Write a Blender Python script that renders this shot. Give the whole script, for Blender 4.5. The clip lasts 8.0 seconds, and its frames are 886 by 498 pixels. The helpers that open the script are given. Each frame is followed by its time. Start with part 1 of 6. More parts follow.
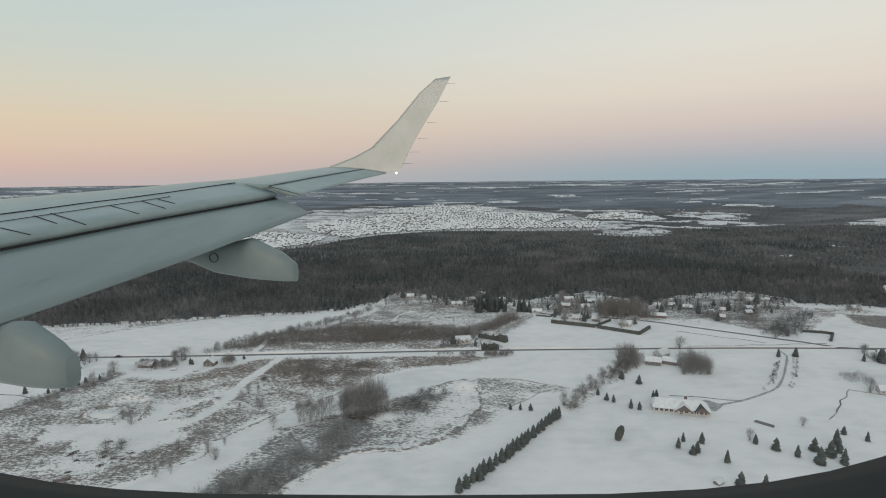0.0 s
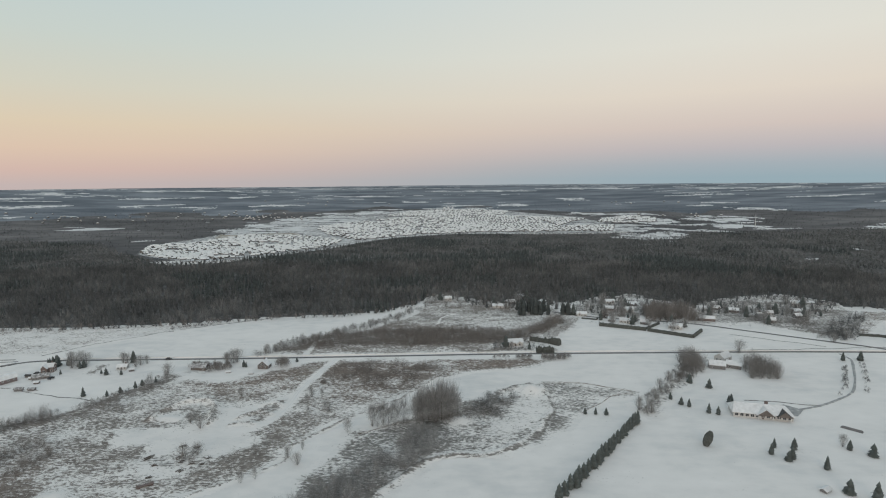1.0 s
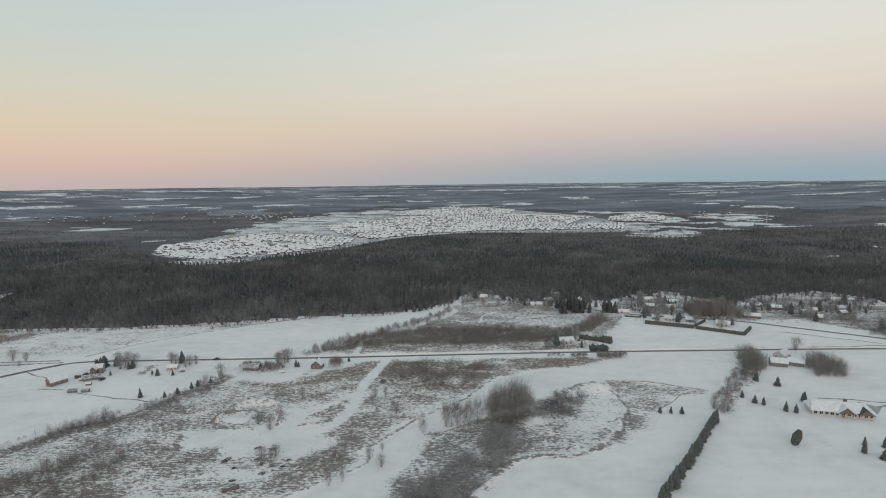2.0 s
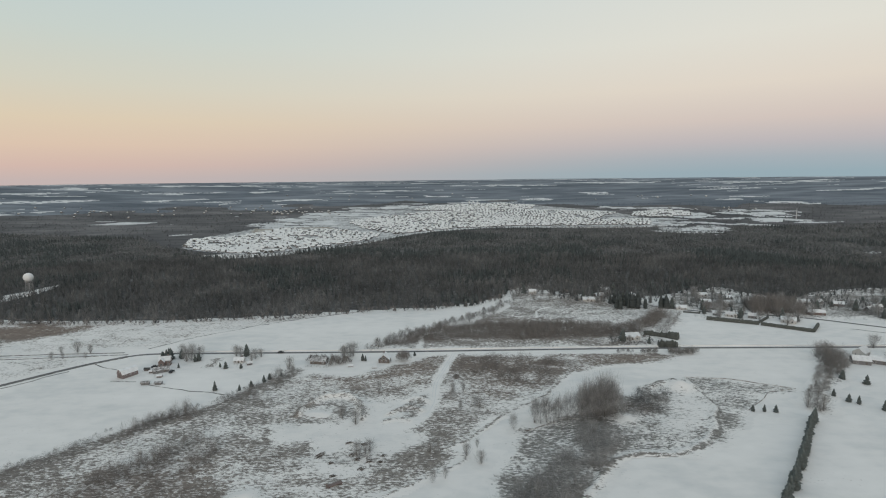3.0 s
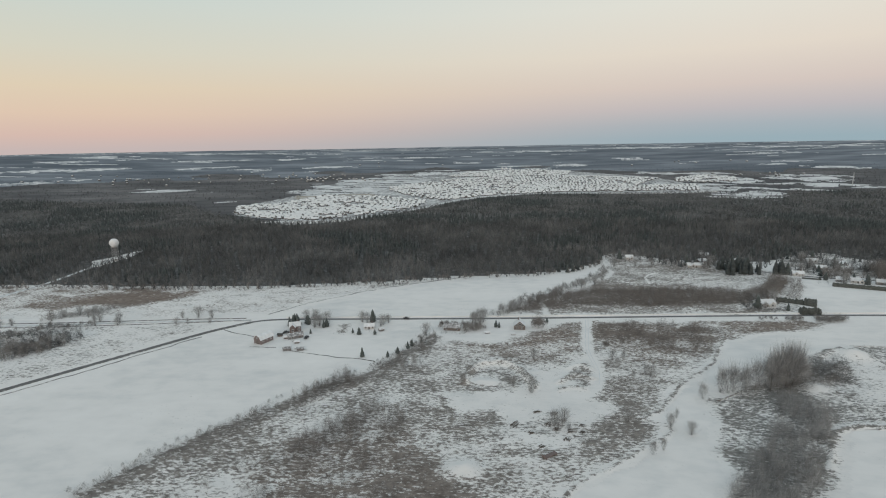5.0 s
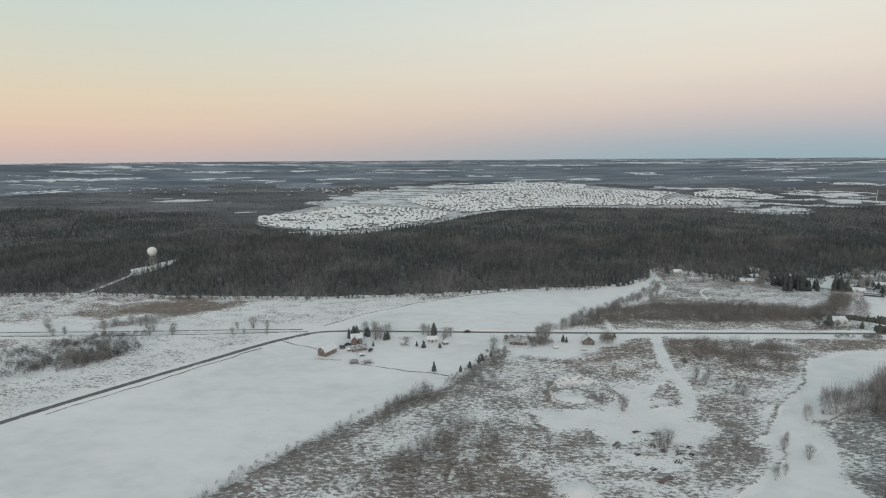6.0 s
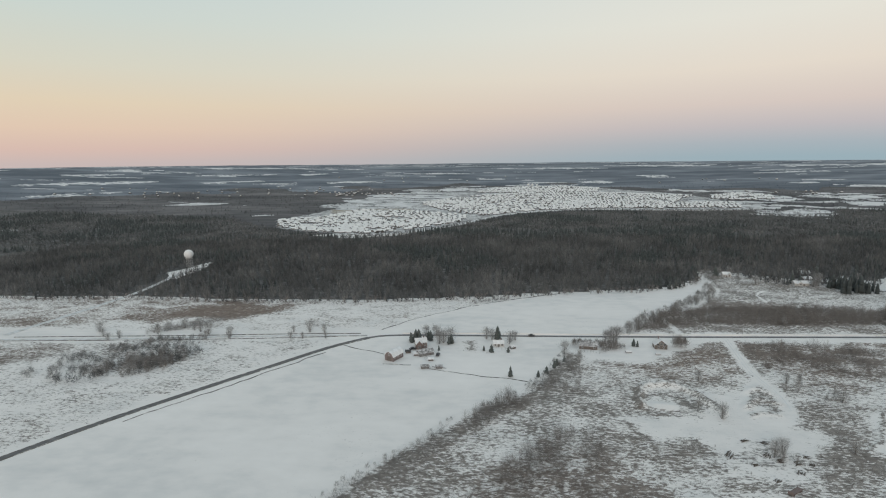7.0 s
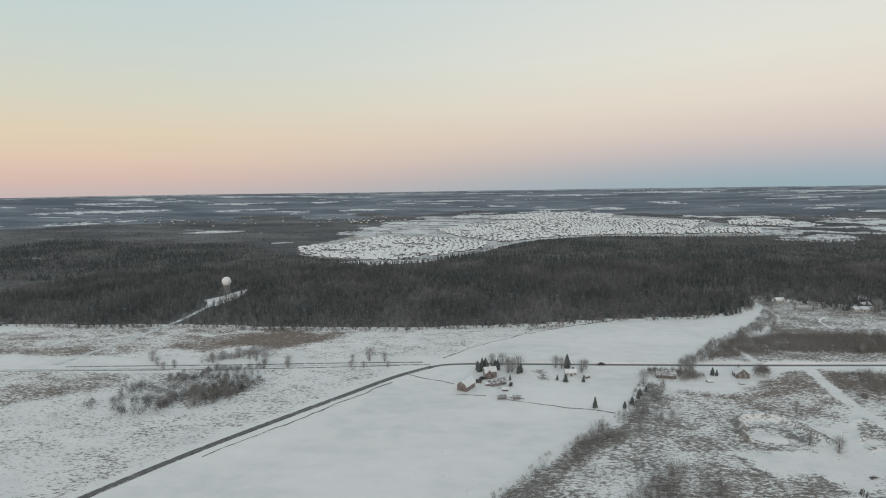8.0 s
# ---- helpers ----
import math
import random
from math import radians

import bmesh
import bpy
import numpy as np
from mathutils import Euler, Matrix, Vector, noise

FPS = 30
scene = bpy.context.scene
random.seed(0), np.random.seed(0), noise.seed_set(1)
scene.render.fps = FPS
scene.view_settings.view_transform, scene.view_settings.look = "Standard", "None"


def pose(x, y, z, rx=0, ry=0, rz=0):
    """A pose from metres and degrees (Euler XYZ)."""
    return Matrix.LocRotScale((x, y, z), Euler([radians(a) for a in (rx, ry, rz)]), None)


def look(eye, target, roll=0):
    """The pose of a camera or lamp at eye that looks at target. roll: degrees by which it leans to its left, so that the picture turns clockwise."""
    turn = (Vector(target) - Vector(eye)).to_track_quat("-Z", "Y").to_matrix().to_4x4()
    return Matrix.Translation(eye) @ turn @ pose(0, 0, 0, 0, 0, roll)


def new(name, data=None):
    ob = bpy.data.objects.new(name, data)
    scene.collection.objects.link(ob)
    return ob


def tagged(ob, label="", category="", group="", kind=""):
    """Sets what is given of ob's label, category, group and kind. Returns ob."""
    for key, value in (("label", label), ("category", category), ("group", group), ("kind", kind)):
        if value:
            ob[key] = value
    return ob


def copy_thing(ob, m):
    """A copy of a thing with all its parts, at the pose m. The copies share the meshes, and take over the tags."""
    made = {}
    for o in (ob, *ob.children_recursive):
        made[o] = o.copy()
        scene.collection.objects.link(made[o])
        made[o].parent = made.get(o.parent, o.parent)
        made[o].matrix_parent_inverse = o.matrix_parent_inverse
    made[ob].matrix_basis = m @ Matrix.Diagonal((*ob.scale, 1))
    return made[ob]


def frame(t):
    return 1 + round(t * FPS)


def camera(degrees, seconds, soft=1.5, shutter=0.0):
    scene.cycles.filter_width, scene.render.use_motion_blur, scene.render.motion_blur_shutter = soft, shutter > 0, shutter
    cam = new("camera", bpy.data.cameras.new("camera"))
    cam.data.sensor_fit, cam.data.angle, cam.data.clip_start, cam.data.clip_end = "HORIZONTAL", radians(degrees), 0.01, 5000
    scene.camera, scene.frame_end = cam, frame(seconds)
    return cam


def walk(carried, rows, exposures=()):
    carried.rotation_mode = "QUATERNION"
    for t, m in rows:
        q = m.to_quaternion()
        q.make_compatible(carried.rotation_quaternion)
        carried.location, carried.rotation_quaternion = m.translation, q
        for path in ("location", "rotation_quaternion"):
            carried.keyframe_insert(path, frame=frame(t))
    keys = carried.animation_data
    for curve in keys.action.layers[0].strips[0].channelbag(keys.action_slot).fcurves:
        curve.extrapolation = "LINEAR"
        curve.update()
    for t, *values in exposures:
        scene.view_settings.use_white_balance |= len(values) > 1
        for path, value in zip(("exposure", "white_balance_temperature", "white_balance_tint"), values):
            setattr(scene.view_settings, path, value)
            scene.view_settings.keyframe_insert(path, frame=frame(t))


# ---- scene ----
cam = camera(80.26, 8.0, soft=1.1)
H0, VX, VY, VZ, AZ = 127.4, -38.976, 5.767, -2.006, -0.0058
TURNS = [
    (0.0, 82.19, 0.70, 0.00), (0.5, 82.41, 0.44, 0.00), (1.0, 82.57, 0.60, 0.15), (1.5, 82.55, 0.79, -0.36),
    (3.0, 82.06, 0.72, 1.03), (3.5, 81.33, 0.74, 1.52), (4.0, 80.11, 0.98, 1.79), (4.5, 79.08, 1.10, 2.06),
    (5.0, 78.59, 1.06, 2.68), (6.5, 80.51, 0.41, 3.44), (7.0, 80.39, 0.64, 3.69), (7.5, 81.26, 0.54, 3.91),
    (8.0, 83.38, 0.91, 4.13),
]
walk(cam, [(t, pose(VX * t, VY * t, H0 + VZ * t + AZ * t * t, rx, ry, rz)) for t, rx, ry, rz in TURNS],
     [(0.0, 0.0), (4.5, 0.0), (5.0, 0.04), (6.5, 0.07), (8.0, 0.05)])

# ---- sky and light: clear dusk, the sun just down behind the viewer ----


def lin(r, g, b, a=1.0):
    return tuple((c / 255 / 12.92 if c / 255 <= 0.04045 else ((c / 255 + 0.055) / 1.055) ** 2.4) for c in (r, g, b)) + (a,)


def ramp(nt, stops, fac):
    n = nt.nodes.new("ShaderNodeValToRGB")
    e = n.color_ramp.elements
    while len(e) < len(stops):
        e.new(0.5)
    for el, (p, c) in zip(e, stops):
        el.position, el.color = p, c
    nt.links.new(fac, n.inputs[0])
    return n.outputs[0]


def math_node(nt, op, a, b=0.0, clamp=False):
    n = nt.nodes.new("ShaderNodeMath")
    n.operation, n.use_clamp = op, clamp
    for i, v in enumerate((a, b)):
        if isinstance(v, (int, float)):
            n.inputs[i].default_value = v
        else:
            nt.links.new(v, n.inputs[i])
    return n.outputs[0]


def blend(nt, fac, a, b, mode="MIX"):
    n = nt.nodes.new("ShaderNodeMix")
    n.data_type, n.blend_type = "RGBA", mode
    for i, v in ((0, fac), (6, a), (7, b)):
        if isinstance(v, (int, float, tuple)):
            n.inputs[i].default_value = v
        else:
            nt.links.new(v, n.inputs[i])
    return n.outputs[2]


world = bpy.data.worlds.new("dusk_sky")
scene.world = world
world.use_nodes = True
wt = world.node_tree
wt.nodes.clear()
way = wt.nodes.new("ShaderNodeTexCoord")
sep = wt.nodes.new("ShaderNodeSeparateXYZ")
wt.links.new(way.outputs["Generated"], sep.inputs[0])
height = math_node(wt, "MULTIPLY", sep.outputs[2], 2.0, True)
left_sky = ramp(wt, [(0.0, lin(198, 180, 176)), (0.045, lin(213, 184, 172)), (0.11, lin(222, 196, 174)), (0.19, lin(222, 204, 178)),
                     (0.30, lin(212, 208, 191)), (0.45, lin(200, 208, 201)), (0.62, lin(191, 205, 206)), (1.0, lin(176, 188, 195))], height)
right_sky = ramp(wt, [(0.0, lin(152, 171, 179)), (0.045, lin(166, 175, 181)), (0.10, lin(190, 183, 184)), (0.17, lin(211, 196, 188)),
                      (0.28, lin(225, 213, 199)), (0.43, lin(225, 221, 210)), (0.62, lin(217, 219, 213)), (1.0, lin(176, 189, 196))], height)
side = wt.nodes.new("ShaderNodeMapRange")
side.interpolation_type = "SMOOTHSTEP"
side.inputs[1].default_value, side.inputs[2].default_value = -0.75, 0.55
wt.links.new(sep.outputs[0], side.inputs[0])
front = blend(wt, side.outputs[0], left_sky, right_sky)
glow = ramp(wt, [(0.0, (0.94, 0.79, 0.66, 1)), (0.2, (0.92, 0.80, 0.69, 1)), (0.5, (0.77, 0.74, 0.70, 1)), (1.0, lin(176, 189, 196))], height)
back = wt.nodes.new("ShaderNodeMapRange")
back.inputs[1].default_value, back.inputs[2].default_value = 0.1, -0.8
wt.links.new(sep.outputs[1], back.inputs[0])
sky = blend(wt, back.outputs[0], blend(wt, 1.0, front, (0.98, 1.0, 1.01, 1), "MULTIPLY"), glow)
bg = wt.nodes.new("ShaderNodeBackground")
bg.inputs[1].default_value = 1.0
wt.links.new(sky, bg.inputs[0])
wout = wt.nodes.new("ShaderNodeOutputWorld")
wt.links.new(bg.outputs[0], wout.inputs[0])

sun_data = bpy.data.lights.new("afterglow", "SUN")
sun_data.energy, sun_data.angle, sun_data.color = 0.62, radians(25), (1.0, 0.83, 0.66)
sun = new("afterglow", sun_data)
sun.matrix_world = look((0, 0, 300), (60, 420, 170))

# ---- materials ----


def material(name, stops, size=5.0, detail=5, rough=0.85, bump=0.0, bump_size=0.5, stretch=(1, 1, 1), vary=0.0, vary_size=40.0, island=0.0,
             single=0.0, metal=0.0, distort=0.0):
    m = bpy.data.materials.new(name)
    m.use_nodes = True
    nt = m.node_tree
    b = nt.nodes["Principled BSDF"]
    b.inputs["Roughness"].default_value, b.inputs["Metallic"].default_value = rough, metal
    b.inputs["Specular IOR Level"].default_value = 0.25
    geo = nt.nodes.new("ShaderNodeNewGeometry")
    mp = nt.nodes.new("ShaderNodeMapping")
    mp.inputs["Scale"].default_value = stretch
    nt.links.new(geo.outputs["Position"], mp.inputs[0])
    n = nt.nodes.new("ShaderNodeTexNoise")
    n.inputs["Scale"].default_value, n.inputs["Detail"].default_value, n.inputs["Roughness"].default_value = 1 / size, detail, 0.62
    n.inputs["Distortion"].default_value = distort
    nt.links.new(mp.outputs[0], n.inputs[0])
    fac = n.outputs[0]
    if vary:
        n2 = nt.nodes.new("ShaderNodeTexNoise")
        n2.inputs["Scale"].default_value, n2.inputs["Detail"].default_value = 1 / vary_size, 3
        nt.links.new(mp.outputs[0], n2.inputs[0])
        fac = math_node(nt, "ADD", fac, math_node(nt, "MULTIPLY", math_node(nt, "SUBTRACT", n2.outputs[0], 0.5), vary))
    col = ramp(nt, stops, fac)
    for amount, source in ((island, geo.outputs["Random Per Island"]), (single, None)):
        if amount:
            if source is None:
                source = nt.nodes.new("ShaderNodeObjectInfo").outputs["Random"]
            k = math_node(nt, "ADD", math_node(nt, "MULTIPLY", source, amount), 1 - amount / 2)
            hs = nt.nodes.new("ShaderNodeHueSaturation")
            nt.links.new(k, hs.inputs["Value"])
            nt.links.new(col, hs.inputs["Color"])
            col = hs.outputs[0]
    nt.links.new(col, b.inputs["Base Color"])
    if bump:
        n3 = nt.nodes.new("ShaderNodeTexNoise")
        n3.inputs["Scale"].default_value, n3.inputs["Detail"].default_value = 1 / bump_size, 4
        nt.links.new(mp.outputs[0], n3.inputs[0])
        bp = nt.nodes.new("ShaderNodeBump")
        bp.inputs["Strength"].default_value, bp.inputs["Distance"].default_value = 1.0, bump
        nt.links.new(n3.outputs[0], bp.inputs["Height"])
        nt.links.new(bp.outputs[0], b.inputs["Normal"])
    return m


def g(v, a=1.0):
    return (v, v, v, a)



def snow_material():
    """Wind-packed snow on farmland: broad drifts, faint grain and a few stalks showing through."""
    m = material("field_snow", [(0.25, (0.68, 0.68, 0.67, 1)), (0.5, (0.805, 0.787, 0.766, 1)), (0.75, (0.86, 0.84, 0.818, 1))], 45, 7, 0.7, 0.14, 5, (0.7, 1.2, 1), 0.55, 8)
    nt = m.node_tree
    b = nt.nodes["Principled BSDF"]
    col = b.inputs["Base Color"].links[0].from_socket
    geo = nt.nodes.new("ShaderNodeNewGeometry")
    layers = []
    for size, detail in ((1.6, 5), (38.0, 4)):
        n = nt.nodes.new("ShaderNodeTexNoise")
        n.inputs["Scale"].default_value, n.inputs["Detail"].default_value, n.inputs["Roughness"].default_value = 1 / size, detail, 0.65
        nt.links.new(geo.outputs["Position"], n.inputs[0])
        layers.append(n.outputs[0])
    k = math_node(nt, "ADD", layers[0], math_node(nt, "MULTIPLY", math_node(nt, "SUBTRACT", layers[1], 0.5), 0.55))
    share = nt.nodes.new("ShaderNodeMapRange")
    share.inputs[1].default_value, share.inputs[2].default_value, share.inputs[4].default_value = 0.68, 0.80, 0.7
    nt.links.new(k, share.inputs[0])
    nt.links.new(blend(nt, share.outputs[0], col, (0.26, 0.245, 0.23, 1)), b.inputs["Base Color"])
    return m


SNOW = snow_material()
SCRUB = material("weedy_snow", [(0.30, (0.16, 0.14, 0.125, 1)), (0.43, (0.29, 0.265, 0.245, 1)), (0.50, (0.46, 0.45, 0.44, 1)), (0.60, (0.66, 0.67, 0.67, 1))], 2.0, 8, 0.9, 0.3, 2,
                 (0.55, 0.9, 1), 0.45, 18, distort=0.8)
TAWNY = material("tawny_grass", [(0.3, (0.26, 0.22, 0.17, 1)), (0.5, (0.40, 0.36, 0.30, 1)), (0.65, (0.64, 0.63, 0.61, 1))], 2.5, 7, 0.9, 0.2, 2, (0.6, 0.9, 1), 0.4, 25)
# litter and thin snow, darkened so gaps between trees read as shade
SHADELITTER = material("forest_floor", [(0.3, (0.07, 0.068, 0.066, 1)), (0.55, (0.12, 0.118, 0.115, 1)), (0.75, (0.32, 0.32, 0.32, 1))], 7, 6, 0.95, 0.3, 2, vary=0.3)
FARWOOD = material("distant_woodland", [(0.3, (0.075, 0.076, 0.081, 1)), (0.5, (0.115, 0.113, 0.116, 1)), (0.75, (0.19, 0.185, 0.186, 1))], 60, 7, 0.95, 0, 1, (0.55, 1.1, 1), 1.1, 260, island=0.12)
# blue base colour puts the haze over the farthest woods into the material
FARHAZE = material("distant_woodland_haze", [(0.3, (0.10, 0.12, 0.145, 1)), (0.5, (0.155, 0.178, 0.207, 1)), (0.75, (0.25, 0.275, 0.305, 1))], 90, 7, 0.95, 0, 1, (0.4, 0.9, 1), 1.2, 260)
FARFIELD = material("distant_snow", [(0.3, (0.52, 0.525, 0.53, 1)), (0.6, (0.74, 0.74, 0.735, 1))], 40, 6, 0.8, vary=0.3)
ASPHALT = material("ploughed_asphalt", [(0.3, g(0.105)), (0.6, g(0.165)), (0.78, (0.36, 0.36, 0.365, 1))], 3, 6, 0.7, 0.01, 0.3, vary=0.2)
PACKED = material("rolled_snow", [(0.3, (0.60, 0.61, 0.61, 1)), (0.6, (0.74, 0.75, 0.76, 1))], 3, 6, 0.75, 0.1, 1)
TRACKSNOW = material("packed_track_snow", [(0.3, (0.45, 0.44, 0.42, 1)), (0.6, (0.70, 0.72, 0.73, 1))], 4, 6, 0.75, 0.1, 1)
CONIFER = material("spruce_needles", [(0.3, (0.058, 0.067, 0.067, 1)), (0.6, (0.086, 0.097, 0.095, 1)), (0.8, (0.135, 0.147, 0.142, 1))], 1.5, 5, 0.85, island=0.6)
SPRUCE = material("garden_spruce_needles", [(0.3, (0.078, 0.092, 0.089, 1)), (0.6, (0.12, 0.136, 0.13, 1)), (0.8, (0.24, 0.255, 0.25, 1))], 0.7, 5, 0.85, island=0.5)
CEDAR = material("clipped_cedar", [(0.3, (0.06, 0.066, 0.062, 1)), (0.6, (0.115, 0.122, 0.112, 1)), (0.75, (0.34, 0.345, 0.34, 1))], 0.8, 5, 0.9, 0.1, 0.4, island=0.3)
TWIG = material("bare_twigs", [(0.3, (0.182, 0.175, 0.169, 1)), (0.6, (0.262, 0.253, 0.246, 1)), (0.8, (0.355, 0.345, 0.336, 1))], 2, 4, 0.9, island=0.6)
TWIGDARK = material("dense_forest_twigs", [(0.3, (0.082, 0.088, 0.09, 1)), (0.55, (0.15, 0.154, 0.155, 1)), (0.8, (0.275, 0.277, 0.276, 1))], 9, 5, 0.9, vary=1.0, vary_size=60, island=0.55)
RUSSET = material("russet_brush", [(0.3, (0.18, 0.166, 0.157, 1)), (0.7, (0.295, 0.277, 0.264, 1))], 2, 4, 0.9, island=0.7)
BARK = material("grey_bark", [(0.3, (0.07, 0.06, 0.05, 1)), (0.7, (0.16, 0.14, 0.125, 1))], 0.4, 5, 0.9, 0.02, 0.1)
PALETWIG = material("pale_slender_twigs", [(0.3, (0.25, 0.252, 0.252, 1)), (0.7, (0.40, 0.403, 0.403, 1))], 3, 4, 0.9, island=0.8)
ROOFSNOW = material("roof_snow", [(0.3, (0.63, 0.64, 0.645, 1)), (0.7, (0.80, 0.81, 0.82, 1))], 2, 5, 0.7, 0.03, 0.7, single=0.2)
DUSTED = material("dusted_roof", [(0.35, (0.13, 0.13, 0.13, 1)), (0.5, (0.34, 0.34, 0.345, 1)), (0.65, (0.66, 0.67, 0.68, 1))], 1.3, 6, 0.85)
SHINGLE = material("dark_shingle", [(0.3, g(0.05)), (0.6, g(0.10)), (0.8, g(0.4))], 0.7, 5, 0.85, 0.02, 0.2)
BRICK = material("red_brick_wall", [(0.3, (0.15, 0.118, 0.11, 1)), (0.7, (0.22, 0.178, 0.168, 1))], 0.5, 5, 0.85, 0.01, 0.1)
DITCHWEED = material("dark_ditch_weeds", [(0.35, (0.07, 0.068, 0.064, 1)), (0.52, (0.17, 0.165, 0.158, 1)), (0.68, (0.60, 0.60, 0.59, 1))], 2.2, 7, 0.9, vary=0.4, vary_size=9)
SIDING = material("pale_siding", [(0.3, (0.46, 0.455, 0.445, 1)), (0.7, (0.58, 0.575, 0.565, 1))], 1.5, 4, 0.7, 0.01, 0.1)
BARNRED = material("faded_red_barn_board", [(0.3, (0.165, 0.135, 0.132, 1)), (0.7, (0.25, 0.21, 0.208, 1))], 0.8, 5, 0.85, 0.01, 0.2, (3, 3, 0.4))
BOARD = material("weathered_barn_board", [(0.3, (0.15, 0.148, 0.15, 1)), (0.7, (0.25, 0.248, 0.252, 1))], 0.8, 5, 0.85, 0.01, 0.2, (3, 3, 0.4))
TIMBER = material("brown_timber", [(0.3, (0.115, 0.10, 0.092, 1)), (0.7, (0.20, 0.18, 0.168, 1))], 0.8, 5, 0.8)
TRIM = material("white_trim", [(0.3, g(0.62)), (0.7, g(0.75))], 1, 3, 0.6)
STEEL = material("galvanised_steel", [(0.3, g(0.35)), (0.7, g(0.5))], 1, 3, 0.45, metal=0.8)
DOME = material("radome_white", [(0.3, g(0.78)), (0.7, g(0.86))], 3, 3, 0.5)
PANE = material("window_glass", [(0.3, (0.02, 0.025, 0.03, 1)), (0.7, (0.05, 0.055, 0.06, 1))], 1, 2, 0.08)
HOUSEWALL = material("estate_walls", [(0.3, (0.08, 0.076, 0.074, 1)), (0.5, (0.17, 0.162, 0.155, 1)), (0.7, (0.34, 0.33, 0.32, 1))], 30, 2, 0.8, island=0.6)
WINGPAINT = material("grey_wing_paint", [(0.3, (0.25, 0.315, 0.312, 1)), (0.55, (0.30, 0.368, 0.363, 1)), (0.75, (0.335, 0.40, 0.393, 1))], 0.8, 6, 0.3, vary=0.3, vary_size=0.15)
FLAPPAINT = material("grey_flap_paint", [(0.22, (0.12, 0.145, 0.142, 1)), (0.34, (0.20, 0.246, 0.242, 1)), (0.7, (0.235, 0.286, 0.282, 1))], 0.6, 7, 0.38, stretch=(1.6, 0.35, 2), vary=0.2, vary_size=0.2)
WINGLETPAINT = material("cream_winglet_paint", [(0.3, (0.60, 0.59, 0.53, 1)), (0.7, (0.70, 0.69, 0.63, 1))], 0.6, 7, 0.4, vary=0.25, vary_size=0.08)
ESTATEGROUND = material("estate_plots", [(0.36, (0.18, 0.18, 0.18, 1)), (0.48, (0.40, 0.40, 0.40, 1)), (0.6, (0.72, 0.72, 0.715, 1))], 9, 6, 0.85, vary=0.35, vary_size=60)
# roof snow lightened: the sky glow these roofs face is in the colour
ESTATEROOF = material("estate_roof_snow_glow", [(0.3, (0.84, 0.83, 0.81, 1)), (0.7, (0.90, 0.89, 0.87, 1))], 9, 3, 0.7, island=0.12)
DRIVE = material("slushy_drive", [(0.3, (0.22, 0.225, 0.225, 1)), (0.55, (0.38, 0.385, 0.385, 1)), (0.7, (0.66, 0.66, 0.66, 1))], 2.5, 6, 0.7, 0.02, 0.5)
SEAL = material("black_rubber_seal", [(0.3, g(0.02)), (0.7, g(0.035))], 0.3, 3, 0.7)



def rough_material():
    """Snow with dead weeds showing through: how much and how russet is given point by point on the sheet."""
    m = bpy.data.materials.new("weeds_through_snow")
    m.use_nodes = True
    nt = m.node_tree
    b = nt.nodes["Principled BSDF"]
    b.inputs["Roughness"].default_value, b.inputs["Specular IOR Level"].default_value = 0.9, 0.2
    geo = nt.nodes.new("ShaderNodeNewGeometry")

    def tex(size, detail, stretch, distort=0.0):
        mp = nt.nodes.new("ShaderNodeMapping")
        mp.inputs["Scale"].default_value = stretch
        nt.links.new(geo.outputs["Position"], mp.inputs[0])
        n = nt.nodes.new("ShaderNodeTexNoise")
        n.inputs["Scale"].default_value, n.inputs["Detail"].default_value, n.inputs["Roughness"].default_value = 1 / size, detail, 0.74
        n.inputs["Distortion"].default_value = distort
        nt.links.new(mp.outputs[0], n.inputs[0])
        return n.outputs[0]

    def attr(name):
        n = nt.nodes.new("ShaderNodeAttribute")
        n.attribute_name = name
        return n.outputs["Fac"]
    fine = tex(1.1, 9, (0.48, 1.0, 1), 0.4)
    patchy = tex(12, 6, (0.5, 1.0, 1), 1.0)
    k = math_node(nt, "ADD", math_node(nt, "MULTIPLY", fine, 0.7), math_node(nt, "MULTIPLY", patchy, 0.3))
    bare = math_node(nt, "ADD", math_node(nt, "MULTIPLY", math_node(nt, "SUBTRACT", k, 0.5), 3.4), attr("cover"))
    weed = blend(nt, attr("rust"), ramp(nt, [(0.3, (0.105, 0.102, 0.096, 1)), (0.7, (0.34, 0.33, 0.312, 1))], tex(2.5, 8, (0.6, 1, 1))),
                 ramp(nt, [(0.3, (0.11, 0.082, 0.066, 1)), (0.55, (0.24, 0.193, 0.165, 1)), (0.75, (0.38, 0.305, 0.24, 1))], tex(2.5, 8, (0.6, 1, 1))))
    snow = ramp(nt, [(0.25, (0.68, 0.68, 0.67, 1)), (0.5, (0.805, 0.787, 0.766, 1)), (0.75, (0.86, 0.84, 0.818, 1))], tex(18, 6, (0.7, 1.2, 1)))
    share = nt.nodes.new("ShaderNodeMapRange")
    share.interpolation_type = "SMOOTHSTEP"
    share.inputs[1].default_value, share.inputs[2].default_value = 0.34, 0.62
    nt.links.new(bare, share.inputs[0])
    nt.links.new(blend(nt, share.outputs[0], snow, weed), b.inputs["Base Color"])
    bp = nt.nodes.new("ShaderNodeBump")
    bp.inputs["Strength"].default_value, bp.inputs["Distance"].default_value = 1.0, 0.10
    nt.links.new(bare, bp.inputs["Height"])
    nt.links.new(bp.outputs[0], b.inputs["Normal"])
    return m


ROUGH = rough_material()

# ---- mesh helpers ----
CX, CY = -156.0, 23.0


